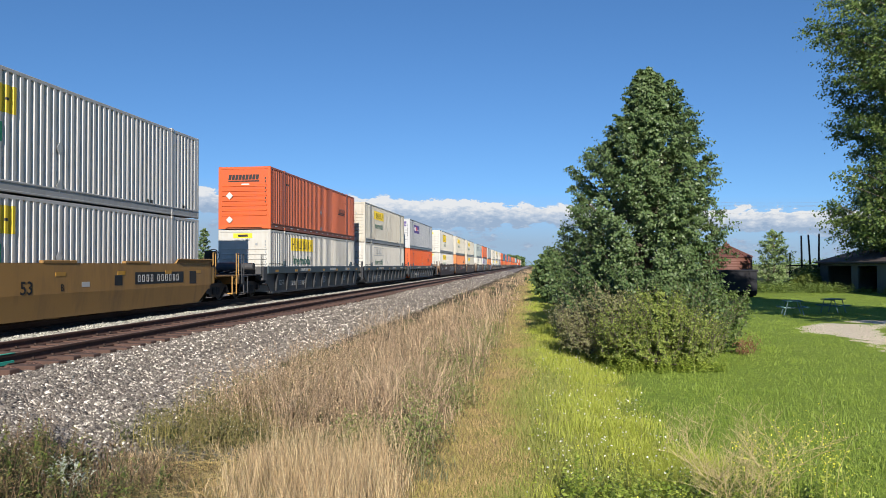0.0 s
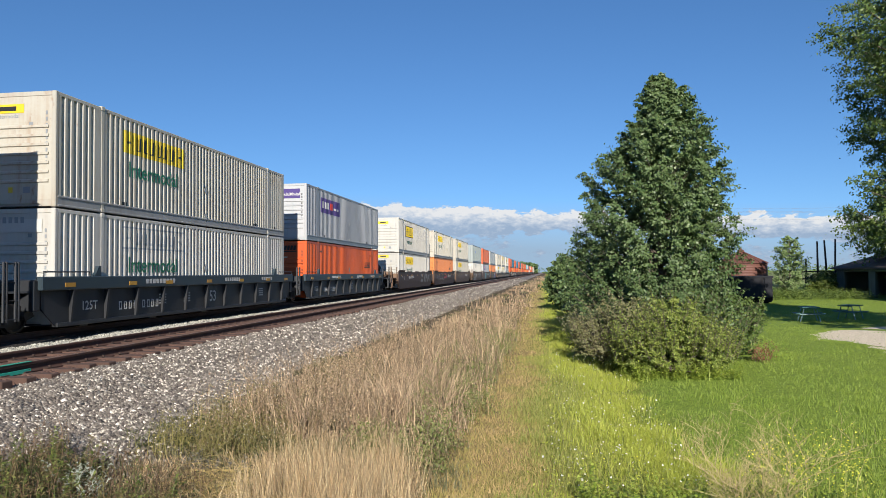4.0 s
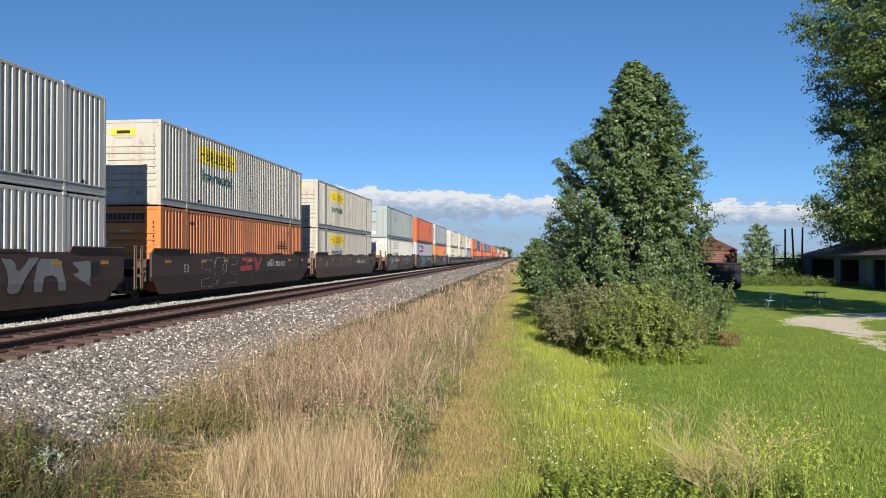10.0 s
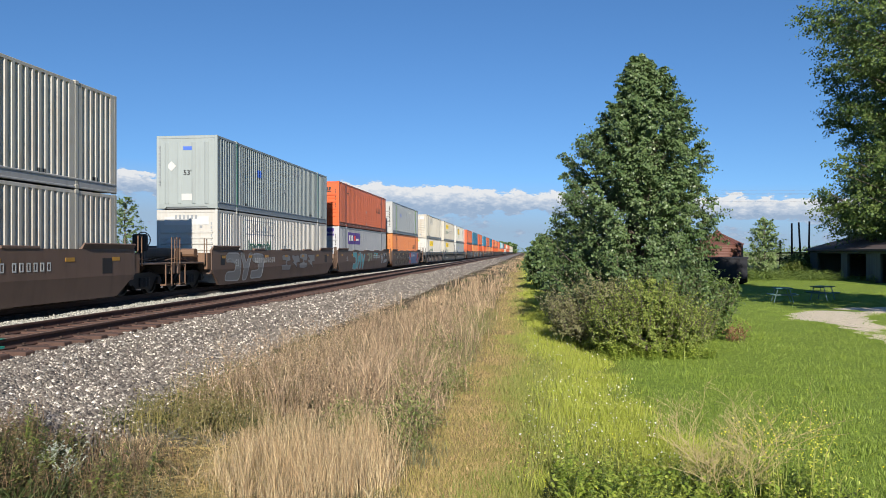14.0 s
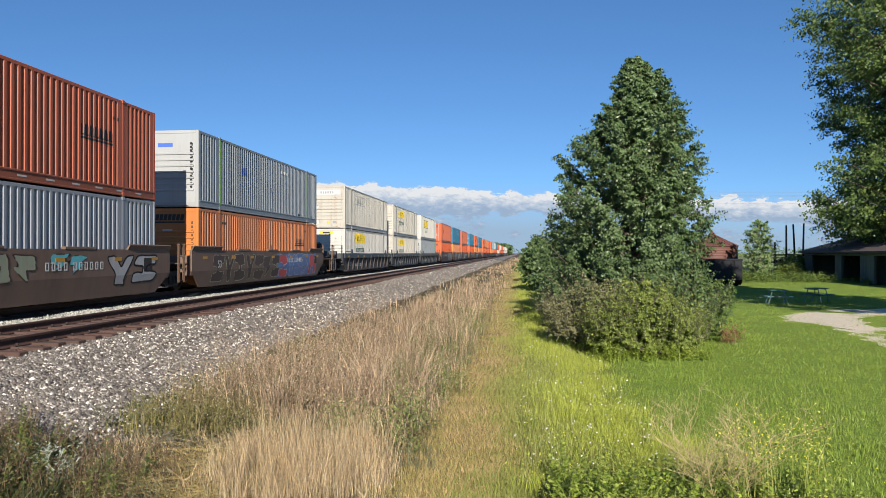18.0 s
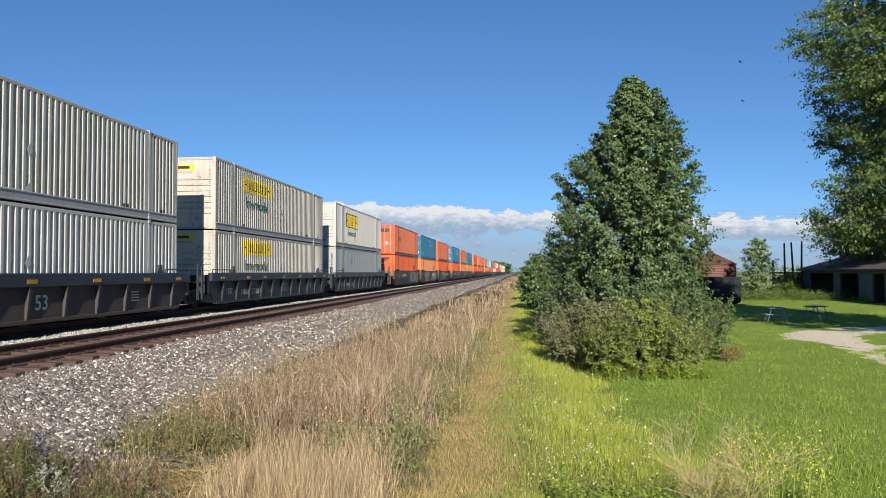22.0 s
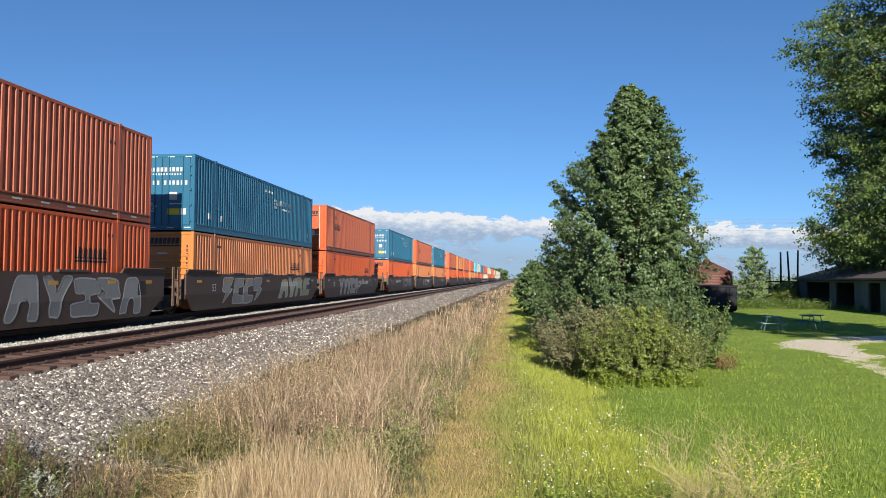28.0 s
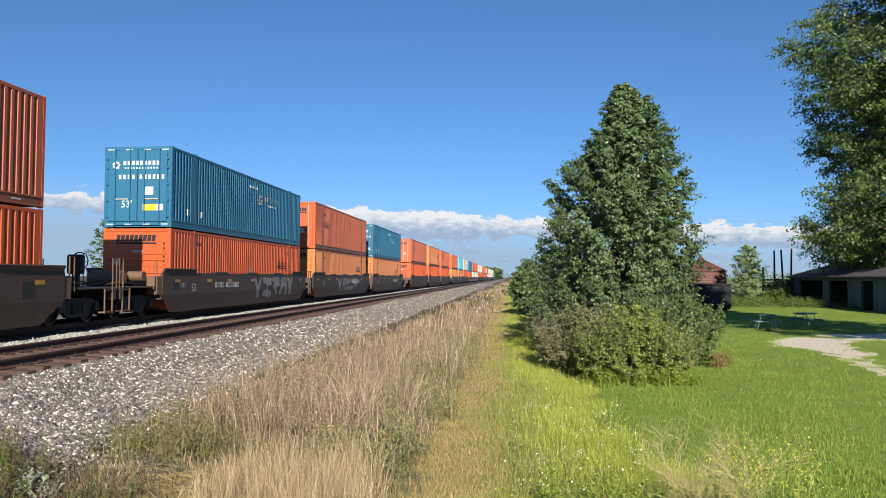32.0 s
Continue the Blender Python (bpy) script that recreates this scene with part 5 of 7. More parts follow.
CAR_RUSTY = worn("car_rusty_black", (0.051, 0.0408, 0.0372), (0.06, 0.033, 0.0228), 0.8, 0.65, 0.0, 0.9, 3.0)
STEEL_DIRTY = worn("dirty_steel", (0.02, 0.0168, 0.0152), (0.036, 0.024, 0.018), 0.7, 0.65)
WHEEL_STEEL = worn("wheel_steel", (0.0315, 0.0262, 0.0227), (0.0175, 0.0123, 0.0105), 0.5, 0.45, 0.5)
SPRAY = {
    "grey": worn("spray_grey", (0.21, 0.21, 0.21), (0.15, 0.13, 0.12), 0.5, 0.55),
    "white": worn("spray_white", (0.36, 0.36, 0.36), (0.2, 0.18, 0.16), 0.45, 0.55),
    "teal": worn("spray_teal", (0.10, 0.40, 0.44), (0.1, 0.12, 0.12), 0.4, 0.55),
    "blue": worn("spray_blue", (0.10, 0.17, 0.36), (0.1, 0.1, 0.12), 0.5, 0.55),
    "red": worn("spray_red", (0.45, 0.06, 0.06), (0.12, 0.05, 0.05), 0.5, 0.55),
    "olive": worn("spray_olive", (0.27, 0.29, 0.20), (0.1, 0.1, 0.08), 0.5, 0.55),
}

# corrugated side walls
RIB = 0.245
POSTS = (1.98, 14.17)


def rib_profile():
    pts, y = [(0.13, 0.0)], 0.22
    while y < C_LEN - 0.32:
        if any(abs(y + 0.12 - p) < 0.2 for p in POSTS):
            y += RIB
            continue
        pts += [(y, 0.0), (y + 0.03, 0.046), (y + 0.125, 0.046), (y + 0.155, 0.0)]
        y += RIB
    return pts + [(C_LEN - 0.13, 0.0)]


PROFILE = rib_profile()
PY, PD = [p[0] for p in PROFILE], [p[1] for p in PROFILE]


def rib_depth(y):
    return float(np.interp(y, PY, PD))


def on_ribs(y0, y1, z0, z1, proud=0.0, side=1, lean=0.0):
    """A piece of skin that follows the ribs of a side wall."""
    g = Geo()
    ys = [y0] + [y for y in PY if y0 < y < y1] + [y1]
    v = []
    for y in ys:
        x = side * (C_W - rib_depth(y) + proud)
        v += [(x, y, z0), (x, y + lean, z1)]
    return g.add(v, [(2 * i, 2 * i + 2, 2 * i + 3, 2 * i + 1) for i in range(len(ys) - 1)])


SHARED = {}


def shared(key, make, material, name):
    """One mesh for all alike pieces."""
    k = (key, material.name)
    if k not in SHARED:
        SHARED[k] = make().mesh(name, material)
    return SHARED[k]


def plate(parent, name, material, x0, x1, z0, z1, y=-0.03, slant=0.0):
    """A thin flat mark on the end wall that faces along the track."""
    g = Geo().prism([(x0, z0), (x1, z0), (x1 + slant, z1), (x0 + slant, z1)], y - 0.006, y)
    return part(name, g, material, parent)


def diamond(parent, material, x, z, r, y=-0.03):
    return part("placard_holder", Geo().prism([(x - r, z), (x, z - r), (x + r, z), (x, z + r)], y - 0.008, y), material, parent)


def end_letters(parent, words, size, material, x, z, y=-0.036):
    return part("lettering", text_mesh(words, size, material), None, parent, at=pose(x, y, z, 90))


def side_letters(parent, words, size, material, y, z, x=C_W + 0.006):
    return part("lettering", text_mesh(words, size, material), None, parent, at=pose(x, y, z, 90, 0, 90))


def skin_mark(parent, name, material, y0, y1, z0, z1, proud=0.004, lean=0.0):
    return part(name, on_ribs(y0, y1, z0, z1, proud, 1, lean), material, parent)


def bar_word(parent, material, y0, z0, h, count, w, gap=0.05, lean=0.05, proud=0.007):
    """Lettering that is not spelled out: a row of plain bars on the side wall."""
    g = Geo()
    for k in range(count):
        a = y0 + k * (w + gap)
        p = on_ribs(a, a + w, z0, z0 + h, proud, 1, lean)
        g.add(p.v, p.f)
    return tagged(part("word_bar", g, material, parent), kind="stuff")


def container(name, side, end, rail, label, kind="nose", detail=2):
    """A 53-foot container; its camera-side end stands at y = 0, its floor at z = 0."""
    ob = tagged(new(name), label, "container", "stacked containers on the train")
    s = {}
    for k in (1, -1):
        part("side_panel", shared(("side", k), lambda: on_ribs(0.13, C_LEN - 0.13, 0.17, C_H - 0.1, 0.0, k), side, "side_panel"), None, ob)
        part("bottom_rail", shared(("brail", k), lambda: Geo().box(*sorted((k * (C_W - 0.06), k * (C_W + 0.001))), 0.1, C_LEN - 0.1, 0.03, 0.27).prism([(k * (C_W - 0.02), 0.25), (k * (C_W + 0.018), 0.25), (k * (C_W + 0.018), 0.285), (k * (C_W - 0.02), 0.31)][::k], 0.1, C_LEN - 0.1).box(*sorted((k * (C_W - 0.07), k * (C_W + 0.016))), 0.1, C_LEN - 0.1, 0.012, 0.07, 0.012), rail, "bottom_rail"), None, ob)
        part("top_rail", shared(("trail", k), lambda: Geo().box(*sorted((k * (C_W - 0.08), k * (C_W + 0.002))), 0.1, C_LEN - 0.1, C_H - 0.115, C_H - 0.012, 0.012), side, "top_rail"), None, ob)
    part("roof", shared("roof", lambda: Geo().box(-C_W + 0.07, C_W - 0.07, 0.06, C_LEN - 0.06, C_H - 0.05, C_H - 0.02), side, "roof"), None, ob)
    part("floor_frame", shared("floor", lambda: Geo().box(-C_W + 0.07, C_W - 0.07, 0.06, C_LEN - 0.06, 0.03, 0.12), rail, "floor_frame"), None, ob)
    for y in (0.0, C_LEN - 0.13):
        for k in (1, -1):
            part("corner_post", shared(("post", k), lambda: Geo().box(*sorted((k * (C_W - 0.13), k * (C_W + 0.004))), 0, 0.13, 0.0, C_H, 0.02), end, "corner_post"), None, ob, at=pose(0, y, 0))
    if detail > 1:
        for y in POSTS:
            part("stacking_post", shared("spost", lambda: Geo().box(C_W - 0.05, C_W + 0.008, -0.07, 0.07, 0.02, C_H - 0.02, 0.01).box(C_W - 0.1, C_W + 0.022, -0.085, 0.085, 0.0, 0.12, 0.015).box(C_W - 0.1, C_W + 0.022, -0.085, 0.085, C_H - 0.1, C_H + 0.02, 0.015), side, "stacking_post"), None, ob, at=pose(0, y, 0))
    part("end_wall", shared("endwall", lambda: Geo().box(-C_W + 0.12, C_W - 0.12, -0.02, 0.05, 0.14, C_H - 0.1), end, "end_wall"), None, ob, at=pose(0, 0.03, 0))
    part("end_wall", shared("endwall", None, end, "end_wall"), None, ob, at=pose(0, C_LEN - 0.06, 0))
    part("end_header", shared("header", lambda: Geo().box(-C_W + 0.1, C_W - 0.1, -0.005, 0.09, C_H - 0.13, C_H - 0.01, 0.012), end, "end_header"), None, ob)
    part("end_sill", shared("sill", lambda: Geo().prism([(-C_W + 0.1, 0.02), (-0.95, 0.02), (-0.85, 0.09), (0.85, 0.09), (0.95, 0.02), (C_W - 0.1, 0.02), (C_W - 0.1, 0.2), (-C_W + 0.1, 0.2)], -0.005, 0.09), end, "end_sill"), None, ob)
    if detail > 0 and kind == "nose":
        for k in range(7):
            z = 0.62 + k * 0.235
            part("end_rib", shared("endrib", lambda: Geo().prism([(0.012, 0.0), (-0.028, 0.022), (-0.028, 0.075), (0.012, 0.10)], -C_W + 0.19, C_W - 0.19, "x"), end, "end_rib"), None, ob, at=pose(0, 0.0, z))
        if detail > 1:
            for k in range(9):
                plate(ob, "serial_bar", GREY if end in (WHITE, CREAM) else BLACK, 1.02, 1.07, 1.1 + k * 0.16, 1.2 + k * 0.16, 0.008)
    if detail > 0 and kind == "door":
        part("door_leaf", shared("leaf", lambda: Geo().box(-1.13, -0.012, -0.035, 0.01, 0.22, C_H - 0.15, 0.012), end, "door_leaf"), None, ob)
        part("door_leaf", shared("leaf2", lambda: Geo().box(0.012, 1.13, -0.035, 0.01, 0.22, C_H - 0.15, 0.012), end, "door_leaf"), None, ob)
        for x in (-0.85, -0.28, 0.28, 0.85):
            part("lock_rod", shared("rod", lambda: Geo().tube([(0, 0, 0.16), (0, 0, C_H - 0.1)], 0.021, 6), SILVER if side is not TEAL else side, "lock_rod"), None, ob, at=pose(x, -0.065, 0))
        if detail > 1:
            for x in (-0.57, 0.57):
                part("lock_handle", Geo().box(x - 0.25, x + 0.25, -0.085, -0.055, 1.02, 1.06, 0.008), SILVER, ob)
            for x in (-1.14, 1.14):
                for z in (0.4, 1.0, 1.6, 2.2, 2.55):
                    part("hinge", shared("hinge", lambda: Geo().box(-0.06, 0.06, -0.05, -0.01, -0.04, 0.04, 0.008), end, "hinge"), None, ob, at=pose(x, 0, z))
            part("door_seam", Geo().box(-0.012, 0.012, -0.03, 0.0, 0.22, C_H - 0.15), BLACK, ob)
    return ob


def hanging_tags(ob, mat=PALE):
    """Two small placard holders on the side wall."""
    for y, z in ((8.2, 1.35), (8.2, 0.35)):
        part("placard_holder", Geo().prism([(y - 0.13, z), (y, z - 0.17), (y + 0.13, z), (y, z + 0.17)], C_W + 0.002, C_W + 0.008, "x"), mat, ob)
    for y in (2.9, 12.6, 14.9):
        bar_word(ob, BLACK if mat is not BLACK else PALE, y, 0.28, 0.13, 3, 0.06, 0.05, 0.0, 0.004)


def jb(side, end, label, panel="yellow", detail=2, rail=None):
    ob = container("container", side, end, rail or RAIL_GRIME, label, "nose", detail)
    if detail < 1:
        skin_mark(ob, "logo_panel", YELLOW, 4.6, 7.6, 1.75, 2.45)
        return ob
    a, b, lo, hi = (3.0, 6.58, 1.48, 2.5) if panel == "boxed" else (3.03, 6.59, 1.9, 2.57)
    if panel == "boxed":
        skin_mark(ob, "logo_border", BLACK, a, b, lo, hi, 0.003)
        skin_mark(ob, "logo_panel", YELLOW, a + 0.08, b - 0.08, lo + 0.07, hi - 0.07, 0.006)
    elif panel == "yellow":
        skin_mark(ob, "logo_panel", YELLOW, a, b, lo, hi, 0.005)
    else:
        for z in (lo, hi - 0.05):
            skin_mark(ob, "logo_line", DARKGREY, a, b, z, z + 0.05, 0.005)
    h = hi - lo
    bar_word(ob, BLACK if panel != "outline" else DARKGREY, a + 0.62, lo + h * 0.2, h * 0.62, 6, 0.24, 0.16, 0.03, 0.009)
    bar_word(ob, BLACK if panel != "outline" else DARKGREY, a + 0.2, lo + h * 0.45, h * 0.1, 2, 0.14, 2.87, 0.0, 0.009)
    if panel != "outline" or side is not CREAM_SIDE_LIFTED:
        side_letters(ob, "Intermodal", 0.66 if panel != "boxed" else 0.55, GREEN, a + 0.2 if panel != "boxed" else a + 0.5, 1.2 if panel != "boxed" else 0.9, C_W + 0.006)
    hanging_tags(ob)
    if panel == "outline":
        plate(ob, "name_board", PALE, -0.95, 0.95, 2.38, 2.72, -0.01)
        for k in range(6):
            plate(ob, "word_bar", DARKGREY, -0.5 + 0.17 * k, -0.4 + 0.17 * k, 2.47, 2.63, -0.017)
    else:
        plate(ob, "logo_panel", YELLOW, -0.55, 0.4, 2.45, 2.68, 0.005)
        plate(ob, "word_bar", BLACK, -0.32, 0.18, 2.51, 2.62, -0.002)
        end_letters(ob, "Intermodal", 0.155, DARKGREY, -0.42, 2.32, 0.006)
    diamond(ob, PALE, -0.75, 1.5, 0.18, -0.02)
    diamond(ob, PALE, -0.75, 0.42, 0.2, 0.0)
    plate(ob, "vent_cover", DARKGREY, 0.55, 0.66, 2.1, 2.2, 0.0)
    plate(ob, "yellow_tag", YELLOW, -0.02, 0.1, 0.38, 0.52, 0.0)
    plate(ob, "document_box", GREY, 0.42, 0.62, 0.36, 0.52, -0.03)
    return ob


def orange(side, end, label, kind="nose", detail=2, word="rear"):
    ob = container("container", side, end, RAIL_RED, label, kind, detail)
    y = 12.0 if word == "rear" else 2.1
    if detail > 0:
        bar_word(ob, BLACK, y, 1.6, 0.32, 8, 0.18, 0.022, 0.03)
        skin_mark(ob, "underline", BLACK, y, y + 1.6, 1.5, 1.56, 0.006)
        for k in range(9):
            plate(ob, "word_bar", BLACK, -0.8 + 0.17 * k, -0.665 + 0.17 * k, 2.37, 2.61, -0.036 if kind == "door" else 0.005, 0.04)
        plate(ob, "underline", BLACK, -0.8, 0.74, 2.27, 2.33, -0.036 if kind == "door" else 0.005)
        diamond(ob, PALE, -0.72, 1.95 if kind == "door" else 1.6, 0.18, -0.045)
        diamond(ob, PALE, -0.72, 0.45, 0.17, -0.045)
        plate(ob, "document_box", PALE, 0.35, 0.55, 0.98, 1.3, -0.045) if kind == "door" else plate(ob, "tag", PALE, -0.15, 0.25, 2.12, 2.18, 0.0)
        for yy, z in ((8.2, 1.35), (8.2, 0.4)):
            part("placard_holder", Geo().prism([(yy - 0.13, z), (yy, z - 0.17), (yy + 0.13, z), (yy, z + 0.17)], C_W + 0.002, C_W + 0.008, "x"), GREY, ob)
        bar_word(ob, BLACK, 2.3, 2.3, 0.1, 3, 0.07, 0.05, 0.0, 0.004)
        bar_word(ob, BLACK, 13.6, 2.3, 0.1, 3, 0.07, 0.05, 0.0, 0.004)
        if detail > 1:
            for k in range(14):
                part("reflective_strip", Geo().box(C_W + 0.002, C_W + 0.004, 0.6 + k * 1.1, 0.95 + k * 1.1, 0.13, 0.175), PALE, ob)
    return ob


def parcel(label, detail=2):
    ob = container("container", worn("paint_cool_grey", (0.275, 0.285, 0.31), (0.15, 0.2, 0.21), 0.35, 0.42), worn("paint_cool_white", (0.37, 0.375, 0.39), (0.18, 0.28, 0.27), 0.35, 0.42), GREY, label, "nose", detail)
    skin_mark(ob, "logo_panel", PURPLE, 2.45, 6.13, 1.67, 2.51, 0.005)
    bar_word(ob, PALE, 2.75, 1.93, 0.38, 4, 0.24, 0.09, 0.0, 0.008)
    bar_word(ob, RED, 4.1, 1.93, 0.38, 2, 0.24, 0.09, 0.0, 0.008)
    bar_word(ob, PALE, 4.8, 1.95, 0.14, 7, 0.1, 0.05, 0.0, 0.008)
    if detail > 0:
        hanging_tags(ob)
        plate(ob, "logo_panel", PURPLE, -1.12, 0.95, 2.22, 2.72, 0.0)
        for k in range(4):
            plate(ob, "word_bar", PALE if k < 2 else RED, -1.0 + 0.2 * k, -0.84 + 0.2 * k, 2.36, 2.54, -0.007)
        end_letters(ob, "MultiModal", 0.23, PALE, -0.1, 2.36, -0.008)
        diamond(ob, PALE, -0.85, 1.75, 0.2, -0.02)
        diamond(ob, PALE, -0.25, 1.75, 0.2, -0.02)
        plate(ob, "tag", PALE, -0.75, -0.5, 2.74, 2.82, -0.01)
    return ob


def broker(label, detail=2, mat=None):
    side = mat or TEAL
    ob = container("container", side, side, side, label, "door", detail)
    if detail > 0:
        g = Geo()
        for k in range(6):
            a = k * math.pi / 3
            g.box(9.32 + 0.2 * math.cos(a), 9.52 + 0.2 * math.cos(a), 1.92 + 0.2 * math.sin(a), 2.06 + 0.2 * math.sin(a), 0, 0.004)
        g.v = [(C_W + 0.004 + v[2], v[0], v[1]) for v in g.v]
        part("emblem", g, PALE, ob)
        bar_word(ob, PALE, 10.0, 1.98, 0.26, 9, 0.17, 0.07, 0.0)
        bar_word(ob, PALE, 10.3, 1.76, 0.1, 10, 0.09, 0.05, 0.0)
        bar_word(ob, PALE, 7.9, 2.45, 0.12, 7, 0.1, 0.06, 0.0)
        for y in (1.25, 2.45, 14.9):
            bar_word(ob, PALE, y, 0.55, 0.24, 2, 0.13, 0.07, 0.0)
        for k in range(7):
            a = k * 2 * math.pi / 7
            part("emblem_petal", Geo().tube([(-0.82 + 0.11 * math.cos(a), -0.036, 2.3 + 0.11 * math.sin(a)), (-0.82 + 0.11 * math.cos(a), -0.05, 2.3 + 0.11 * math.sin(a))], 0.05, 8), PALE, ob)
        for k in range(9):
            plate(ob, "word_bar", PALE, -0.55 + 0.16 * k, -0.44 + 0.16 * k, 2.3, 2.46, -0.036)
        for k in range(12):
            plate(ob, "word_bar", PALE, -0.5 + 0.11 * k, -0.44 + 0.11 * k, 2.16, 2.23, -0.036)
        for k in range(10):
            plate(ob, "serial_bar", PALE, -0.72 + 0.17 * k + (0.12 if k > 3 else 0), -0.62 + 0.17 * k + (0.12 if k > 3 else 0), 1.78, 1.95, -0.036)
        end_letters(ob, "53'", 0.36, PALE, -0.62, 0.74, -0.038)
        plate(ob, "notice", PALE, 0.3, 0.62, 1.2, 1.5, -0.036)
        plate(ob, "yellow_notice", YELLOW, 0.22, 0.72, 0.62, 0.86, -0.036)
        plate(ob, "notice", PALE, 0.74, 1.0, 0.62, 0.86, -0.036)
        for x in (-1.05, -0.35, 0.35, 1.05):
            for z in (0.12, C_H - 0.12):
                plate(ob, "reflective_strip", PALE, x - 0.13, x + 0.13, z - 0.02, z + 0.02, -0.008)
    return ob


def lessor(side, label, kind="nose", detail=2):
    ob = container("container", side, worn("paint_warm_grey", (0.33, 0.335, 0.33), (0.2, 0.19, 0.18), 0.3, 0.45) if kind == "nose" else PALEGREY, GREY, label, kind if kind == "nose" else "plain", detail)
    for y in POSTS:
        part("painted_stripe", Geo().box(C_W + 0.009, C_W + 0.013, y - 0.06, y + 0.06, 0.2, C_H - 0.1), LIME if kind == "nose" else GREEN, ob)
    if detail > 0:
        skin_mark(ob, "emblem", BLUE, 4.5, 5.0, 1.72, 2.06, 0.006)
        bar_word(ob, BLUE, 4.15, 1.74, 0.26, 2, 0.1, 0.08, 0.0)
        bar_word(ob, GREY if side is not GREY else PALE, 9.6, 2.35, 0.14, 8, 0.1, 0.06, 0.0)
        hanging_tags(ob)
        if kind == "nose":
            for k in range(13):
                plate(ob, "serial_bar", BLACK, 0.96, 1.05, 0.75 + k * 0.14, 0.84 + k * 0.14, 0.008)
            plate(ob, "emblem", BLUE, -0.35, 0.25, 2.35, 2.5, 0.005)
        else:
            for k in range(12):
                plate(ob, "serial_bar", DARKGREY, -1.2, -1.12, 0.95 + k * 0.14, 1.04 + k * 0.14, -0.006)
            plate(ob, "emblem", BLUE, -0.15, 0.35, 2.4, 2.55, 0.005)
            end_letters(ob, "53'", 0.3, BLACK, -0.15, 1.38, 0.004)
            diamond(ob, PALE, -0.65, 1.75, 0.2, 0.0)
            plate(ob, "notice", PALE, -0.25, 0.3, 0.35, 0.62, 0.004)
            for x in (-0.85, -0.3, 0.3, 0.85):
                part("end_rib", Geo().prism([(x - 0.1, 0.012), (x - 0.05, -0.02), (x + 0.05, -0.02), (x + 0.1, 0.012)], 0.22, 2.72, "z"), PALEGREY, ob)
    return ob


# ---- well cars ----
def wheelset_mesh():
    g = Geo()
    g.tube([(-0.95, 0, 0), (0.95, 0, 0)], 0.075, 8)
    for s in (1, -1):
        prof = [(0.68, 0.12), (0.68, 0.455), (0.715, 0.455), (0.725, 0.425), (0.82, 0.415), (0.82, 0.36), (0.765, 0.33), (0.765, 0.15), (0.80, 0.12)]
        v, f, n = [], [], 20
        for i in range(n):
            a = 2 * math.pi * i / n
            v += [(s * x, r * math.cos(a), r * math.sin(a)) for x, r in prof]
        m = len(prof)
        for i in range(n):
            for k in range(m - 1):
                f.append((i * m + k, i * m + k + 1, (i + 1) % n * m + k + 1, (i + 1) % n * m + k))
        g.add(v, f)
        for i in range(5):
            a = 2 * math.pi * i / 5
            c, d = math.cos(a) * 0.24, math.sin(a) * 0.24
            g.box(*sorted((s * 0.765, s * 0.785)), c - 0.045, c + 0.045, d - 0.045, d + 0.045, 0.01)
    return g


def side_frame():
    """Cast truck side with a spring opening."""
    g = Geo()
    out = [(-1.25, 0.42), (-1.1, 0.62), (-0.55, 0.74), (0.55, 0.74), (1.1, 0.62), (1.25, 0.42), (1.1, 0.36), (0.75, 0.45), (0.45, 0.2), (-0.45, 0.2), (-0.75, 0.45), (-1.1, 0.36)]
    g.prism(out, 0.93, 1.06, "x")
    for y in (-0.2, 0.0, 0.2):
        g.tube([(1.09, y, 0.28), (1.09, y, 0.58)], 0.075, 8)
    for y in (-0.89, 0.89):
        g.tube([(1.0, y, 0.455), (1.15, y, 0.455)], 0.12, 10)
    return g


def truck(car, y, spinning):
    """Two-axle truck under a car; its origin is on the rail between the axles."""
    tr = part("truck", shared("bolster", lambda: Geo().box(-0.95, 0.95, -0.2, 0.2, 0.5, 0.72, 0.03), STEEL_DIRTY, "truck"), None, car, at=pose(0, y, RAIL_Z))
    part("side_frame", shared("sframe", side_frame, STEEL_DIRTY, "side_frame"), None, tr)
    part("side_frame", shared("sframe", None, STEEL_DIRTY, "side_frame"), None, tr, at=pose(0, 0, 0, 0, 0, 180))
    for d in (-0.89, 0.89):
        w = part("wheelset", shared("wheelset", wheelset_mesh, WHEEL_STEEL, "wheelset"), None, tr, at=pose(0, d, 0.42))
        if spinning:
            WHEELS.append((w, d))
    return tr


def grab(parent, pts, r=0.016, mat=None, name="grab_iron"):
    return part(name, Geo().tube(pts, r, 6), mat or STEEL_DIRTY, parent)


def ladder(parent, x, y, z0, z1, mat, w=0.38):
    g = Geo()
    for d in (-w / 2, w / 2):
        g.box(x - 0.02, x + 0.02, y + d - 0.025, y + d + 0.025, z0, z1, 0.006)
    n = max(2, int((z1 - z0) / 0.33))
    for k in range(n):
        z = z0 + 0.06 + k * (z1 - z0 - 0.1) / (n - 1)
        g.tube([(x, y - w / 2, z), (x, y + w / 2, z)], 0.014, 6)
    return part("ladder", g, mat, parent)


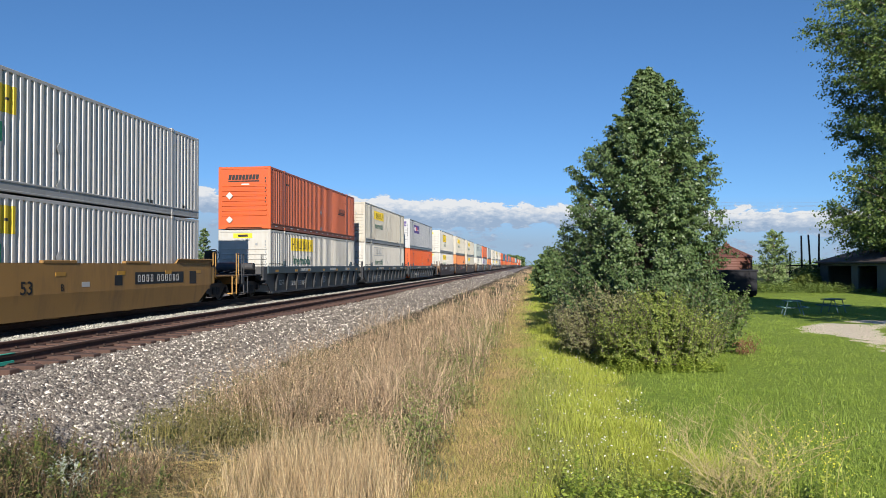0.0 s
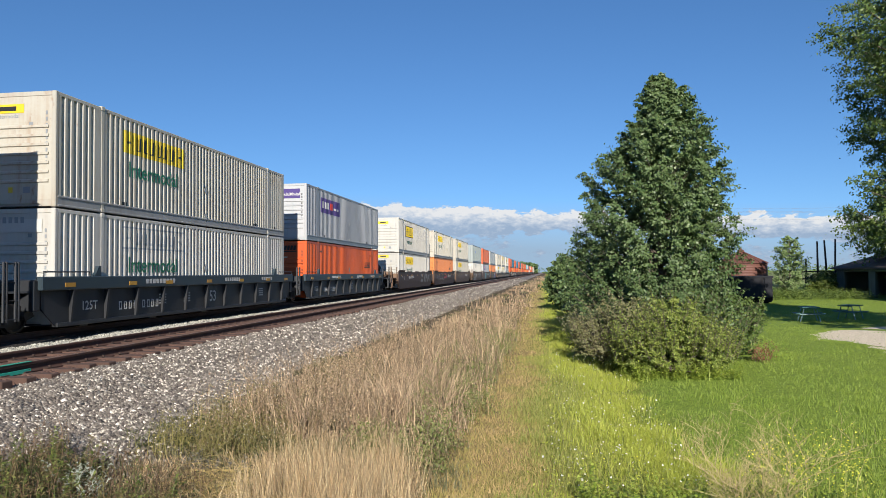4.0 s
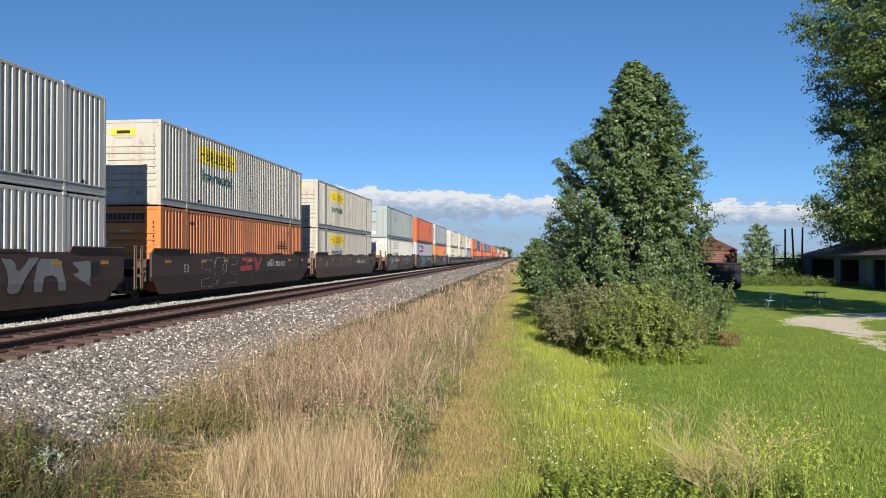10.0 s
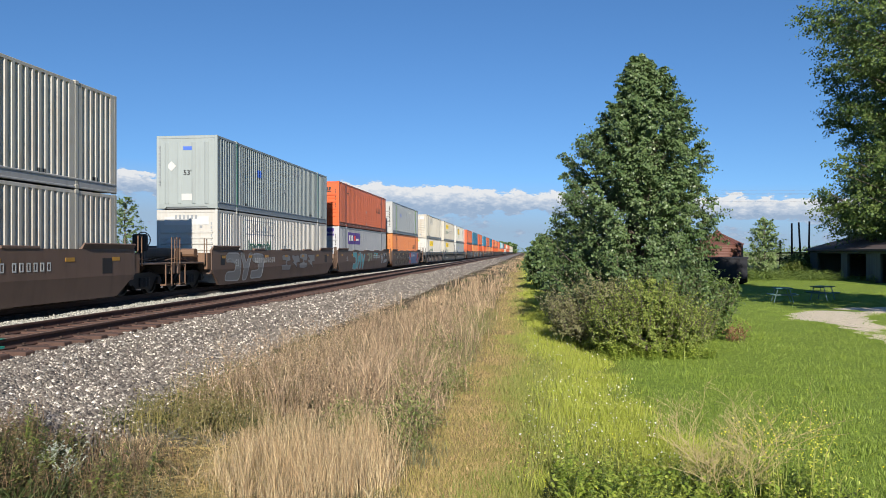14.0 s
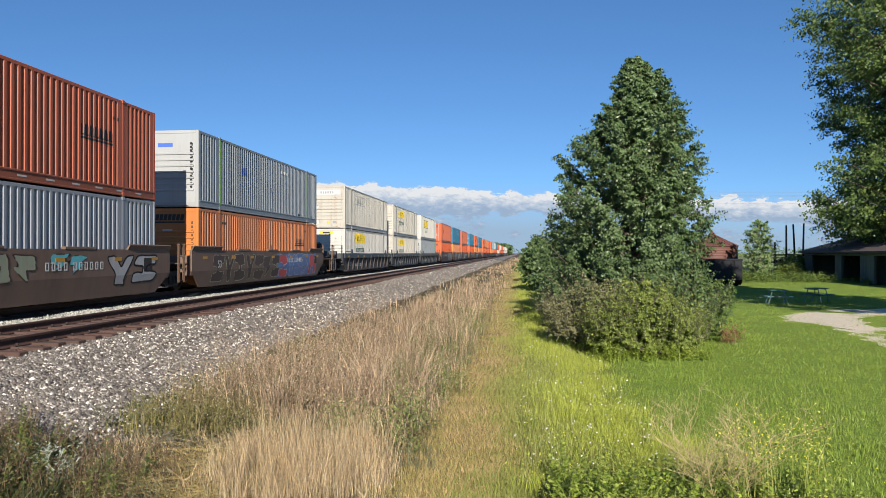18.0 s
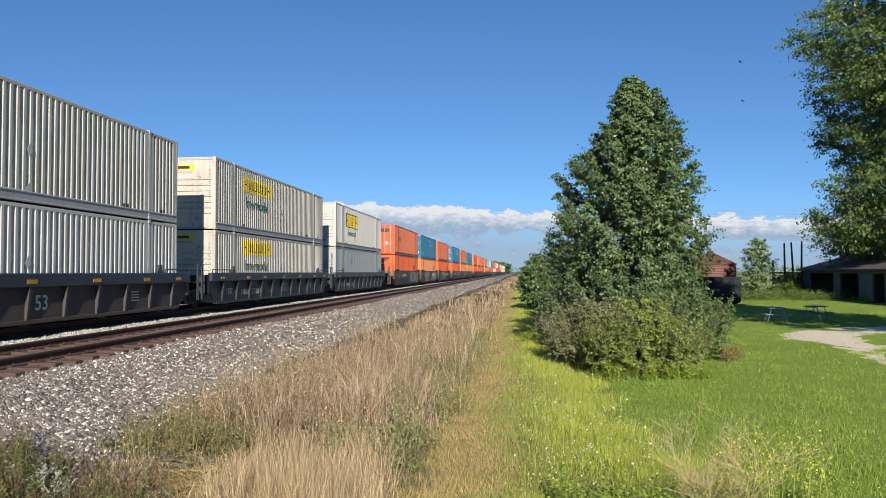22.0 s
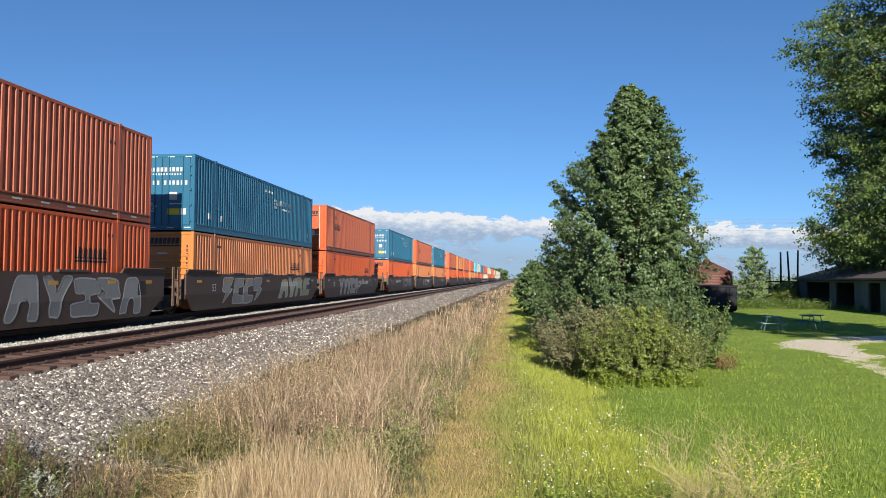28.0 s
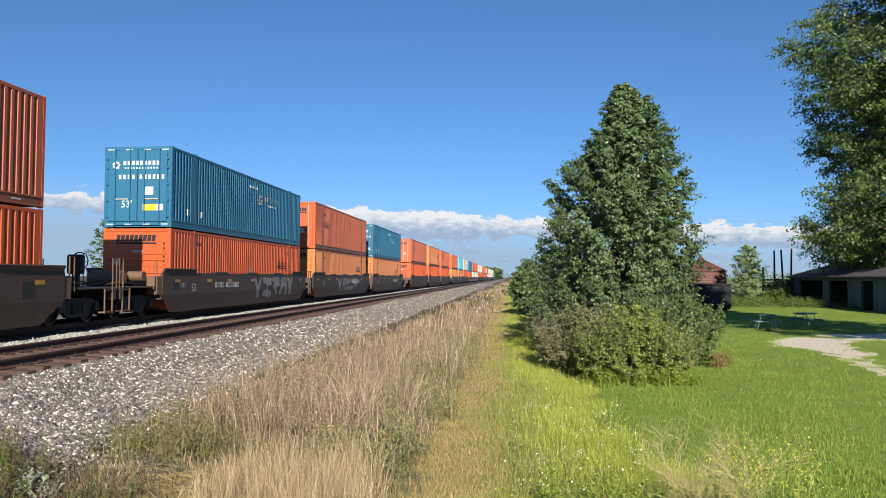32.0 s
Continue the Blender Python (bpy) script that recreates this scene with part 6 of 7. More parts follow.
def end_platform(car, y, way, body, full, fitted, detail):
    """What carries on past the well: sill, deck, coupler, steps and brake gear. way: -1 ahead of the well, 1 behind."""
    e = lambda a: y + way * a
    L = 3.25 if full else 1.55
    ys = sorted((e(0.0), e(L)))
    part("end_sill", Geo().box(-0.36, 0.36, *ys, RAIL_Z + 0.62, RAIL_Z + 0.98, 0.03), body, car)
    ys = sorted((e(0.05), e(0.3)))
    part("bulkhead", Geo().box(-1.38, 1.38, *ys, RAIL_Z + 0.55, RAIL_Z + 1.32, 0.03), body, car)
    if not full:
        ys = sorted((e(0.3), e(1.3)))
        part("joint_deck", Geo().prism([(-1.3, ys[0]), (1.3, ys[0]), (0.6, ys[1]), (-0.6, ys[1])] if way > 0 else [(-0.6, ys[0]), (0.6, ys[0]), (1.3, ys[1]), (-1.3, ys[1])], RAIL_Z + 1.0, RAIL_Z + 1.05, "z"), body, car)
        if detail > 1:
            ladder(car, 1.43, e(1.05), RAIL_Z + 0.35, RAIL_Z + 1.75, fitted)
        return
    ys = sorted((e(0.3), e(2.9)))
    part("deck", Geo().box(-1.35, 1.35, *ys, RAIL_Z + 1.0, RAIL_Z + 1.05, 0.01), body, car)
    ys = sorted((e(2.8), e(2.95)))
    part("end_beam", Geo().box(-1.38, 1.38, *ys, RAIL_Z + 0.66, RAIL_Z + 1.05, 0.02), body, car)
    part("coupler", Geo().box(-0.13, 0.13, *sorted((e(L - 0.3), e(L + 0.45))), RAIL_Z + 0.72, RAIL_Z + 0.94, 0.03).box(-0.2, 0.2, *sorted((e(L + 0.2), e(L + 0.48))), RAIL_Z + 0.66, RAIL_Z + 1.0, 0.05), STEEL_DIRTY, car)
    if detail < 2:
        return
    for x in (1.36, -1.36):
        for a in (0.55, 2.75):
            grab(car, [(x, e(a), RAIL_Z + 0.95), (x, e(a), RAIL_Z + 1.95), (x, e(a + 0.22), RAIL_Z + 1.95), (x, e(a + 0.22), RAIL_Z + 0.95)], 0.022, fitted, "handrail")
        ladder(car, x, e(2.55), RAIL_Z + 0.25, RAIL_Z + 1.0, fitted, 0.42)
        part("step_board", Geo().box(*sorted((x * 0.85, x * 1.0)), *sorted((e(2.3), e(2.8))), RAIL_Z + 0.26, RAIL_Z + 0.31, 0.01), fitted, car)
    part("air_tank", Geo().tube([(-0.55, e(1.3), RAIL_Z + 1.35), (0.55, e(1.3), RAIL_Z + 1.35)], 0.24, 14), fitted, car, smooth=False)
    part("brake_cylinder", Geo().tube([(0.45, e(0.75), RAIL_Z + 1.4), (1.0, e(0.75), RAIL_Z + 1.4)], 0.17, 12), fitted, car)
    part("valve_block", Geo().box(-0.95, -0.6, *sorted((e(0.7), e(1.05))), RAIL_Z + 1.05, RAIL_Z + 1.5, 0.04), fitted, car)
    for k in range(4):
        grab(car, [(-1.0 + 0.5 * k, e(0.4), RAIL_Z + 1.1), (-0.8 + 0.5 * k, e(1.6), RAIL_Z + 1.22), (-0.7 + 0.45 * k, e(2.6), RAIL_Z + 1.12)], 0.025, fitted, "brake_pipe")
    part("equipment_box", Geo().box(1.0, 1.4, *sorted((e(0.15), e(0.6))), RAIL_Z + 0.75, RAIL_Z + 1.4, 0.02), fitted, car)
    if way > 0:
        g = Geo()
        c = Vector((0.55, e(2.3), RAIL_Z + 1.85))
        ring = [c + Vector((0.27 * math.cos(a), 0, 0.27 * math.sin(a))) for a in [2 * math.pi * i / 18 for i in range(19)]]
        g.tube(ring, 0.018, 6, False)
        for i in range(6):
            a = math.pi * i / 3
            g.tube([c, c + Vector((0.27 * math.cos(a), 0, 0.27 * math.sin(a)))], 0.012, 5)
        wheel = part("brake_wheel", g, BLACK, car)
        part("brake_housing", Geo().box(0.3, 0.8, *sorted((e(2.0), e(2.22))), RAIL_Z + 1.45, RAIL_Z + 2.05, 0.05), STEEL_DIRTY, car)
        part("brake_stand", Geo().box(0.45, 0.65, *sorted((e(2.05), e(2.2))), RAIL_Z + 1.0, RAIL_Z + 1.5, 0.02), STEEL_DIRTY, car)
        for x in (-1.25, -0.7):
            part("frame_post", Geo().box(x - 0.05, x + 0.05, *sorted((e(0.6), e(0.7))), RAIL_Z + 1.0, RAIL_Z + 2.15, 0.01), BLACK, car)
        part("frame_top", Geo().box(-1.3, -0.65, *sorted((e(0.58), e(0.72))), RAIL_Z + 2.1, RAIL_Z + 2.2, 0.01), BLACK, car)


BEND = 0.72  # height over the rail where a smooth side turns inward


def bent_plate(s):
    """A smooth car side: upright above, leaning inward below, cut away over the trucks."""
    Z = RAIL_Z
    out = [(1.42, -0.8, Z + 1.52), (1.42, 16.95, Z + 1.52), (1.42, 16.95, Z + BEND), (1.42, -0.8, Z + BEND), (1.33, 16.1, Z + 0.1), (1.33, 0.05, Z + 0.1)]
    v = [(s * x, y, z) for x, y, z in out] + [(s * (x - 0.08), y, z) for x, y, z in out]
    return Geo().add(v, [(0, 1, 2, 3), (3, 2, 4, 5), (6, 9, 8, 7), (9, 11, 10, 8), (0, 6, 7, 1), (1, 7, 8, 2), (2, 8, 10, 4), (4, 10, 11, 5), (5, 11, 9, 3), (3, 9, 6, 0)])


def spray(car, name, pts, mat, d):
    """A flat sprayed shape (outline in y, z) laid on the bent car side."""
    zb, g = RAIL_Z + BEND, Geo()
    for up in (True, False):
        q, n = [], len(pts)
        for k in range(n):
            (ya, za), (yb, zc) = pts[k], pts[(k + 1) % n]
            ia, ib = (za >= zb) == up, (zc >= zb) == up
            if ia:
                q.append((ya, za))
            if ia != ib:
                t = (zb - za) / (zc - za)
                q.append((ya + (yb - ya) * t, zb))
        if len(q) > 2:
            p = Geo().prism(q, 1.4205 + d, 1.4225 + d, "x")
            p.v = [(x - max(0.0, zb - z) * 0.145, y, z) for x, y, z in p.v]
            g.add(p.v, p.f)
    return part(name, g, mat, car)


S_EDGE = (SPRAY["white"], SPRAY["grey"])
GLYPHS = (
    [(0, 0), (1, 0), (1, 0.3), (0.42, 0.34), (0.42, 0.66), (1, 0.7), (1, 1), (0.12, 1), (0, 0.8)],
    [(0, 0), (0.3, 0), (0.36, 0.42), (0.64, 0.42), (0.7, 0), (1, 0), (0.82, 1), (0.2, 1)],
    [(0.08, 1), (1, 1), (0.66, 0.6), (0.96, 0.55), (0.2, 0), (0.42, 0.44), (0, 0.44)],
    [(0, 1), (0.3, 1), (0.5, 0.6), (0.7, 1), (1, 1), (0.68, 0.42), (0.66, 0), (0.34, 0), (0.32, 0.42)],
    [(0, 0), (0.9, 0), (1, 0.36), (0.52, 0.38), (0.56, 0.62), (0.92, 0.66), (1, 1), (0.1, 1), (0, 0.6), (0.4, 0.55), (0.38, 0.36), (0, 0.34)],
)


def scrawl(car, y0, y1, z0, z1, mats, seed, style="bubble"):
    """Sprayed graffiti on a car side: slanting block shapes that spell nothing, with outlines and drips."""
    r = random.Random(seed)
    n = max(2, int((y1 - y0) / 1.15))
    w0 = (y1 - y0) / n
    if style == "wild" and len(mats) > 2:
        m = 26
        pts = [(y0 - 0.3 + (y1 - y0 + 0.6) * k / m, z1 + r.uniform(-0.1, 0.02)) for k in range(m + 1)] + [(y1 + 0.3 - (y1 - y0 + 0.6) * k / m, z0 + r.uniform(-0.02, 0.1)) for k in range(m + 1)]
        spray(car, "spray_ground", pts, mats[0], 0.0)
    for k in range(n):
        a, w, h = y0 + w0 * k, w0 * r.uniform(0.95, 1.12), (z1 - z0) * r.uniform(0.86, 1.0)
        lean_, b = r.uniform(-0.12, 0.22), z0 + r.uniform(0, 0.08)
        shape = r.choice(GLYPHS)
        if r.random() < 0.4:
            shape = [(1 - p, q) for p, q in reversed(shape)]
        pts = []
        for i, (p, q) in enumerate(shape):
            p2, q2 = shape[(i + 1) % len(shape)]
            pts.append((a + p * w + lean_ * q + r.uniform(-0.05, 0.05), b + q * h + r.uniform(-0.03, 0.03)))
            pts.append((a + (p + p2) / 2 * w + lean_ * (q + q2) / 2 + r.uniform(-0.06, 0.06), b + (q + q2) / 2 * h + r.uniform(-0.04, 0.04)))
        for _ in range(1 if style == "wild" else 2):
            soft = []
            for i, (p, q) in enumerate(pts):
                p2, q2 = pts[(i + 1) % len(pts)]
                soft += [(0.75 * p + 0.25 * p2, 0.75 * q + 0.25 * q2), (0.25 * p + 0.75 * p2, 0.25 * q + 0.75 * q2)]
            pts = soft
        pts = [(p, min(q, z1)) for p, q in pts]
        fill = mats[(k + 1) % len(mats)] if style == "wild" and len(mats) > 2 else mats[0]
        spray(car, "spray_fill", pts, fill, 0.003)
        edge = (S_EDGE[0] if len(mats) > 2 else mats[1]) if style == "wild" else (S_EDGE[0] if mats[0] is not S_EDGE[0] else BLACK)
        g = Geo()
        pen = r.uniform(0.02, 0.03) if style != "wild" else r.uniform(0.01, 0.02)
        for i in range(len(pts)):
            (ya, za), (yb, zb) = pts[i], pts[(i + 1) % len(pts)]
            d = math.hypot(yb - ya, zb - za) + 1e-6
            t = pen
            if style == "wild" and i and r.random() < 0.25:
                continue
            ny, nz = -(zb - za) / d * t, (yb - ya) / d * t
            ex, ez = (yb - ya) / d * t * 0.5, (zb - za) / d * t * 0.5
            q = Geo().prism([(ya - ex + ny, za - ez + nz), (ya - ex - ny, za - ez - nz), (yb + ex - ny, zb + ez - nz), (yb + ex + ny, zb + ez + nz)], 1.4265, 1.4285, "x")
            q.v = [(x - max(0.0, RAIL_Z + BEND - z) * 0.145, y, z) for x, y, z in q.v]
            g.add(q.v, q.f)
        tagged(part("spray_outline", g, edge, car), kind="stuff")


def number_bars(car, mat, y, z, h, count, x=1.4275):
    """A fleet number, not spelled out."""
    g = Geo()
    for k in range(count):
        a = y + k * 0.255 + (0.16 if k > 3 else 0)
        w = 0.035
        for b in ((a, a + w, z, z + h), (a + 0.145 - w, a + 0.145, z, z + h), (a + w, a + 0.145 - w, z, z + w), (a + w, a + 0.145 - w, z + h - w, z + h)):
            g.box(x, x + 0.003, *b)
    return tagged(part("number_bar", g, mat, car), kind="stuff")


def well_car(kind, body, label, front, rear, detail=2, spinning=True, letters="53", graffiti=(), band=None):
    """One well of an articulated car. front, rear: 'full' with coupler and platform, or 'joint' over a shared truck."""
    car = tagged(new("well_car"), label, "railcar", "well cars of the train")
    rusty = worn("fitting_rust", (0.14, 0.08, 0.047), (0.1, 0.06, 0.04), 0.5, 0.6)
    fitted = {CAR_BROWN: rusty, CAR_MAROON: rusty, CAR_DUSTY: rusty, CAR_TAN: worn("fitting_ochre", (0.4, 0.22, 0.06), (0.14, 0.09, 0.05), 0.5, 0.6)}.get(body, worn("fitting_grey", (0.04, 0.042, 0.047), (0.08, 0.06, 0.05), 0.5, 0.5))
    Z = RAIL_Z
    for s in (1, -1):
        if kind == "smooth":
            part("side_plate", shared(("splate", s), lambda: bent_plate(s), body, "side_plate"), None, car)
            for a, b in ((-0.75, 1.9), (14.25, 16.9)):
                part("guide_flange", shared(("flange", s, a), lambda: Geo().prism([(s * 1.33, Z + 1.52), (s * 1.42, Z + 1.52), (s * 1.50, Z + 1.66), (s * 1.47, Z + 1.69), (s * 1.36, Z + 1.54)], a, b), body, "guide_flange"), None, car)
            part("bottom_chord", shared(("chord", s), lambda: Geo().box(*sorted((s * 1.1, s * 1.33)), 0.15, 16.0, Z + 0.08, Z + 0.15, 0.015), body, "bottom_chord"), None, car)
            if detail > 1 and s > 0:
                for y in (4.4, 8.1, 11.8):
                    part("rim_tab", shared("rimtab", lambda: Geo().box(1.31, 1.44, -0.7, 0.7, Z + 1.50, Z + 1.59, 0.02), body, "rim_tab"), None, car, at=pose(0, y, 0))
        else:
            part("side_wall", shared(("rwall", s), lambda: Geo().prism([(0.0, Z + 0.13), (16.15, Z + 0.13), (16.7, Z + 0.6), (16.7, Z + 1.1), (-0.55, Z + 1.1), (-0.55, Z + 0.6)], *sorted((s * 1.31, s * 1.35)), "x"), body, "side_wall"), None, car)
            part("top_chord", shared(("rtop", s), lambda: Geo().box(*sorted((s * 1.31, s * 1.5)), -0.7, 16.85, Z + 1.05, Z + 1.40, 0.025), band or body, "top_chord"), None, car)
            part("bottom_chord", shared(("rchord", s), lambda: Geo().box(*sorted((s * 1.15, s * 1.40)), 0.0, 16.15, Z + 0.11, Z + 0.22, 0.015), body, "bottom_chord"), None, car)
            if s > 0 or detail > 1:
                for k in range(11):
                    y = 0.55 + k * 1.505
                    part("side_post", shared(("rpost", s), lambda: Geo().prism([(s * 1.34, Z + 0.2), (s * 1.40, Z + 0.2), (s * 1.43, Z + 0.45), (s * 1.49, Z + 1.06), (s * 1.34, Z + 1.06)], -0.045, 0.045), body, "side_post"), None, car, at=pose(0, y, 0))
            if detail > 1 and s > 0:
                for y in (1.55, 14.6):
                    part("corner_guide", Geo().prism([(y - 0.16, Z + 1.4), (y + 0.16, Z + 1.4), (y + 0.16, Z + 1.68), (y + 0.05, Z + 1.68), (y - 0.05, Z + 1.5)], 1.36, 1.46, "x"), band or body, car)
                for a, b in ((-0.6, 1.2), (15.0, 16.7)):
                    grab(car, [(1.46, a, Z + 1.4), (1.46, a, Z + 1.52), (1.46, b, Z + 1.52), (1.46, b, Z + 1.4)], 0.02, fitted, "handrail")
    for k in range(5):
        y = 1.2 + k * 3.43
        part("floor_beam", shared("fbeam", lambda: Geo().box(-1.3, 1.3, -0.18, 0.18, Z + 0.06, Z + 0.155, 0.01), body, "floor_beam"), None, car, at=pose(0, y, 0))
    for y, way, e in ((-0.55, -1, front), (16.7, 1, rear)):
        end_platform(car, y, way, body, e == "full", fitted, detail)
    if front == "full":
        truck(car, -1.95, spinning)
    truck(car, 16.154 + (1.95 if rear == "full" else 1.65), spinning)
    if detail > 1:
        x = 1.4215 if kind == "smooth" else 1.5015
        zb = Z + 1.22 if kind == "smooth" else Z + 1.18
        for y in (0.35, 3.2, 5.3, 8.1, 10.9, 13.7, 15.9):
            part("reflector", Geo().box(x, x + 0.008, y - 0.2, y + 0.2, zb - 0.05, zb + 0.06), AMBER, car)
        if kind == "smooth":
            nb = 11.8 if body is CAR_TAN else (3.75 if front == "full" else 10.3)
            if body is CAR_TAN:
                part("number_panel", Geo().box(1.4205, 1.4255, nb - 0.15, nb + 2.95, Z + 0.86, Z + 1.24), BLACK, car)
            number_bars(car, PALE, nb, Z + 0.93, 0.23, 10)
            if body is CAR_TAN:
                part("lettering", text_mesh("53", 0.46, BLACK), None, car, at=pose(1.4285, 6.6, Z + 0.74, 90, 0, 90))
                part("lettering", text_mesh("B", 0.26, BLACK), None, car, at=pose(1.4285, 8.1, Z + 0.78, 90, 0, 90))
                part("data_plate", Geo().box(1.4215, 1.4265, 10.55, 10.95, Z + 0.86, Z + 1.16), BLACK, car)
                part("notice", Geo().box(1.4215, 1.4265, 9.0, 9.35, Z + 0.86, Z + 1.0), PALE, car)
            elif letters:
                part("lettering", text_mesh(letters, 0.42, PALE), None, car, at=pose(1.4285, 1.5, Z + 0.82, 90, 0, 90))
            part("data_plate", Geo().box(1.4215, 1.4265, 15.2, 15.7, Z + 0.8, Z + 1.25), STEEL_DIRTY, car)
            if front == "full":
                part("data_plate", Geo().box(1.4215, 1.4265, 0.05, 0.45, Z + 0.9, Z + 1.3), BLACK, car)
                part("lettering", text_mesh("125T", 0.22, PALE), None, car, at=pose(1.4285, 0.55, Z + 1.0, 90, 0, 90))
        else:
            number_bars(car, PALE, 2.72, Z + 0.42, 0.24, 4, 1.3515)
            number_bars(car, PALE, 3.95, Z + 0.42, 0.24, 4, 1.3515)
            part("lettering", text_mesh("53", 0.55, PALE), None, car, at=pose(1.3535, 8.4, Z + 0.45, 90, 0, 90))
            part("lettering", text_mesh("125T", 0.34, PALE), None, car, at=pose(1.3535, 1.0, Z + 0.5, 90, 0, 90))
            for y in (4.9, 6.5, 13.0):
                g = Geo()
                for k in range(4):
                    g.box(1.3515, 1.3545, y, y + 0.45, Z + 0.5 + k * 0.09, Z + 0.54 + k * 0.09)
                tagged(part("stencil_line", g, PALE, car), kind="stuff")
            if band is CAR_BAND:
                bar_word_y = 3.9
                for y, n in ((3.9, 9), (9.4, 7), (13.0, 6)):
                    g = Geo()
                    for k in range(n):
                        g.box(1.5015, 1.5045, y + k * 0.2, y + k * 0.2 + 0.14, Z + 1.16, Z + 1.30)
                    tagged(part("word_bar", g, PALE, car), kind="stuff")
        for gr in graffiti:
            scrawl(car, *gr)
    return car


# ---- the cars in their order ----
L_JB = "white corrugated container with yellow name panel and green word"
L_OR = "orange corrugated container with black name bars"
L_FX = "grey corrugated container with purple name panel"
L_TL = "teal corrugated container with white lettering bars on its doors"
L_LS = "grey corrugated container with green post stripes"
BOXES = {
    "silver": lambda d: jb(SILVER, WHITE, "unpainted silver corrugated container with yellow name panel", "yellow", d),
    "jb": lambda d: jb(WHITE_SIDE_LIFTED, WHITE, L_JB, "yellow", d),
    "jbbox": lambda d: jb(WHITE_SIDE_LIFTED, WHITE, "white corrugated container with black-framed yellow name panel", "boxed", d),
    "cream": lambda d: jb(CREAM_SIDE_LIFTED, CREAM, "weathered cream corrugated container with yellow name panel", "yellow", d),
    "old": lambda d: jb(CREAM_SIDE_LIFTED, CREAM, "weathered cream container with faded outlined name board", "outline", d),
    "fade": lambda d: jb(WHITE_SIDE_LIFTED, WHITE, "white corrugated container with outlined name panel", "outline", d),
    "red": lambda d: orange(RUST_ORANGE, ORANGE, "faded red-orange corrugated container with black name bars", "nose", d),
    "orange": lambda d: orange(ORANGE, ORANGE, L_OR, "nose", d),
    "door": lambda d: orange(ORANGE, ORANGE, "orange corrugated container with its doors in view", "door", d, "front"),
    "pale": lambda d: orange(PALE_ORANGE, PALE_END, "pale orange corrugated container with black name bars", "nose", d),
    "rdoor": lambda d: orange(RUST_ORANGE, ORANGE, "faded orange container with its doors in view", "door", d, "front"),
    "parcel": lambda d: parcel(L_FX, d),
    "teal": lambda d: broker(L_TL, d),
    "sky": lambda d: broker("light blue corrugated container", d, SKY_TEAL),
    "palegrey": lambda d: lessor(PALEGREY, "pale grey-green corrugated container with green post stripes", "plain", d),
    "grey": lambda d: lessor(GREY, L_LS, "nose", d),
    "dgrey": lambda d: lessor(DARKGREY, "dark grey corrugated container with lime post stripes", "nose", d),
}
S = SPRAY
L_BR = "brown smooth-sided well car, grimy and sprayed with graffiti"
L_BK = "blue-black ribbed well car with amber reflectors"
GROUPS = [
    # car kind, label, first container's place at 0 s, loads (top, bottom)
    ("tan", "yellow-brown smooth-sided well car, dusty", 9.28, [("silver", "silver")]),
    ("fec", L_BK, 32.81, [("red", "jb"), ("cream", "fade"), ("parcel", "orange")]),
    ("brown", L_BR, 95.49, [("jbbox", "jb"), ("cream", "pale"), ("cream", "cream")]),
    ("brown", L_BR, 157.74, [("palegrey", "fade"), ("red", "parcel"), ("grey", "pale")]),
    ("black", L_BK, 219.68, [("old", "jb"), ("cream", "cream"), ("jbbox", "dgrey")]),
    ("brown", L_BR, 281.95, [("rdoor", "orange"), ("teal", "pale"), ("rdoor", "orange")]),
    ("brown", L_BR, 344.2, [("teal", "orange"), ("rdoor", "pale"), ("teal", "pale")]),
    ("brown", L_BR, 408.0, [("rdoor", "orange"), ("pale", "orange"), ("rdoor", "orange")]),
    ("brown", L_BR, 470.5, [("red", "pale"), ("sky", "pale"), ("jb", "orange")]),
    ("black", L_BK, 533.0, [("teal", "orange"), ("red", "jb"), ("orange", "jb")]),
    ("brown", L_BR, 595.5, [("cream", "orange"), ("jb", "red"), ("orange", "orange")]),
    ("brown", L_BR, 658.0, [("red", "orange"), ("cream", "red"), ("red", "jb")]),
    ("black", L_BK, 720.5, [("cream", "cream"), ("jb", "cream"), ("jb", "jb")]),
    ("brown", L_BR, 783.0, [("cream", "jb"), ("old", "cream"), ("jb", "jb")]),
]
LO, HI = RAIL_Z + 0.2, RAIL_Z + 1.38
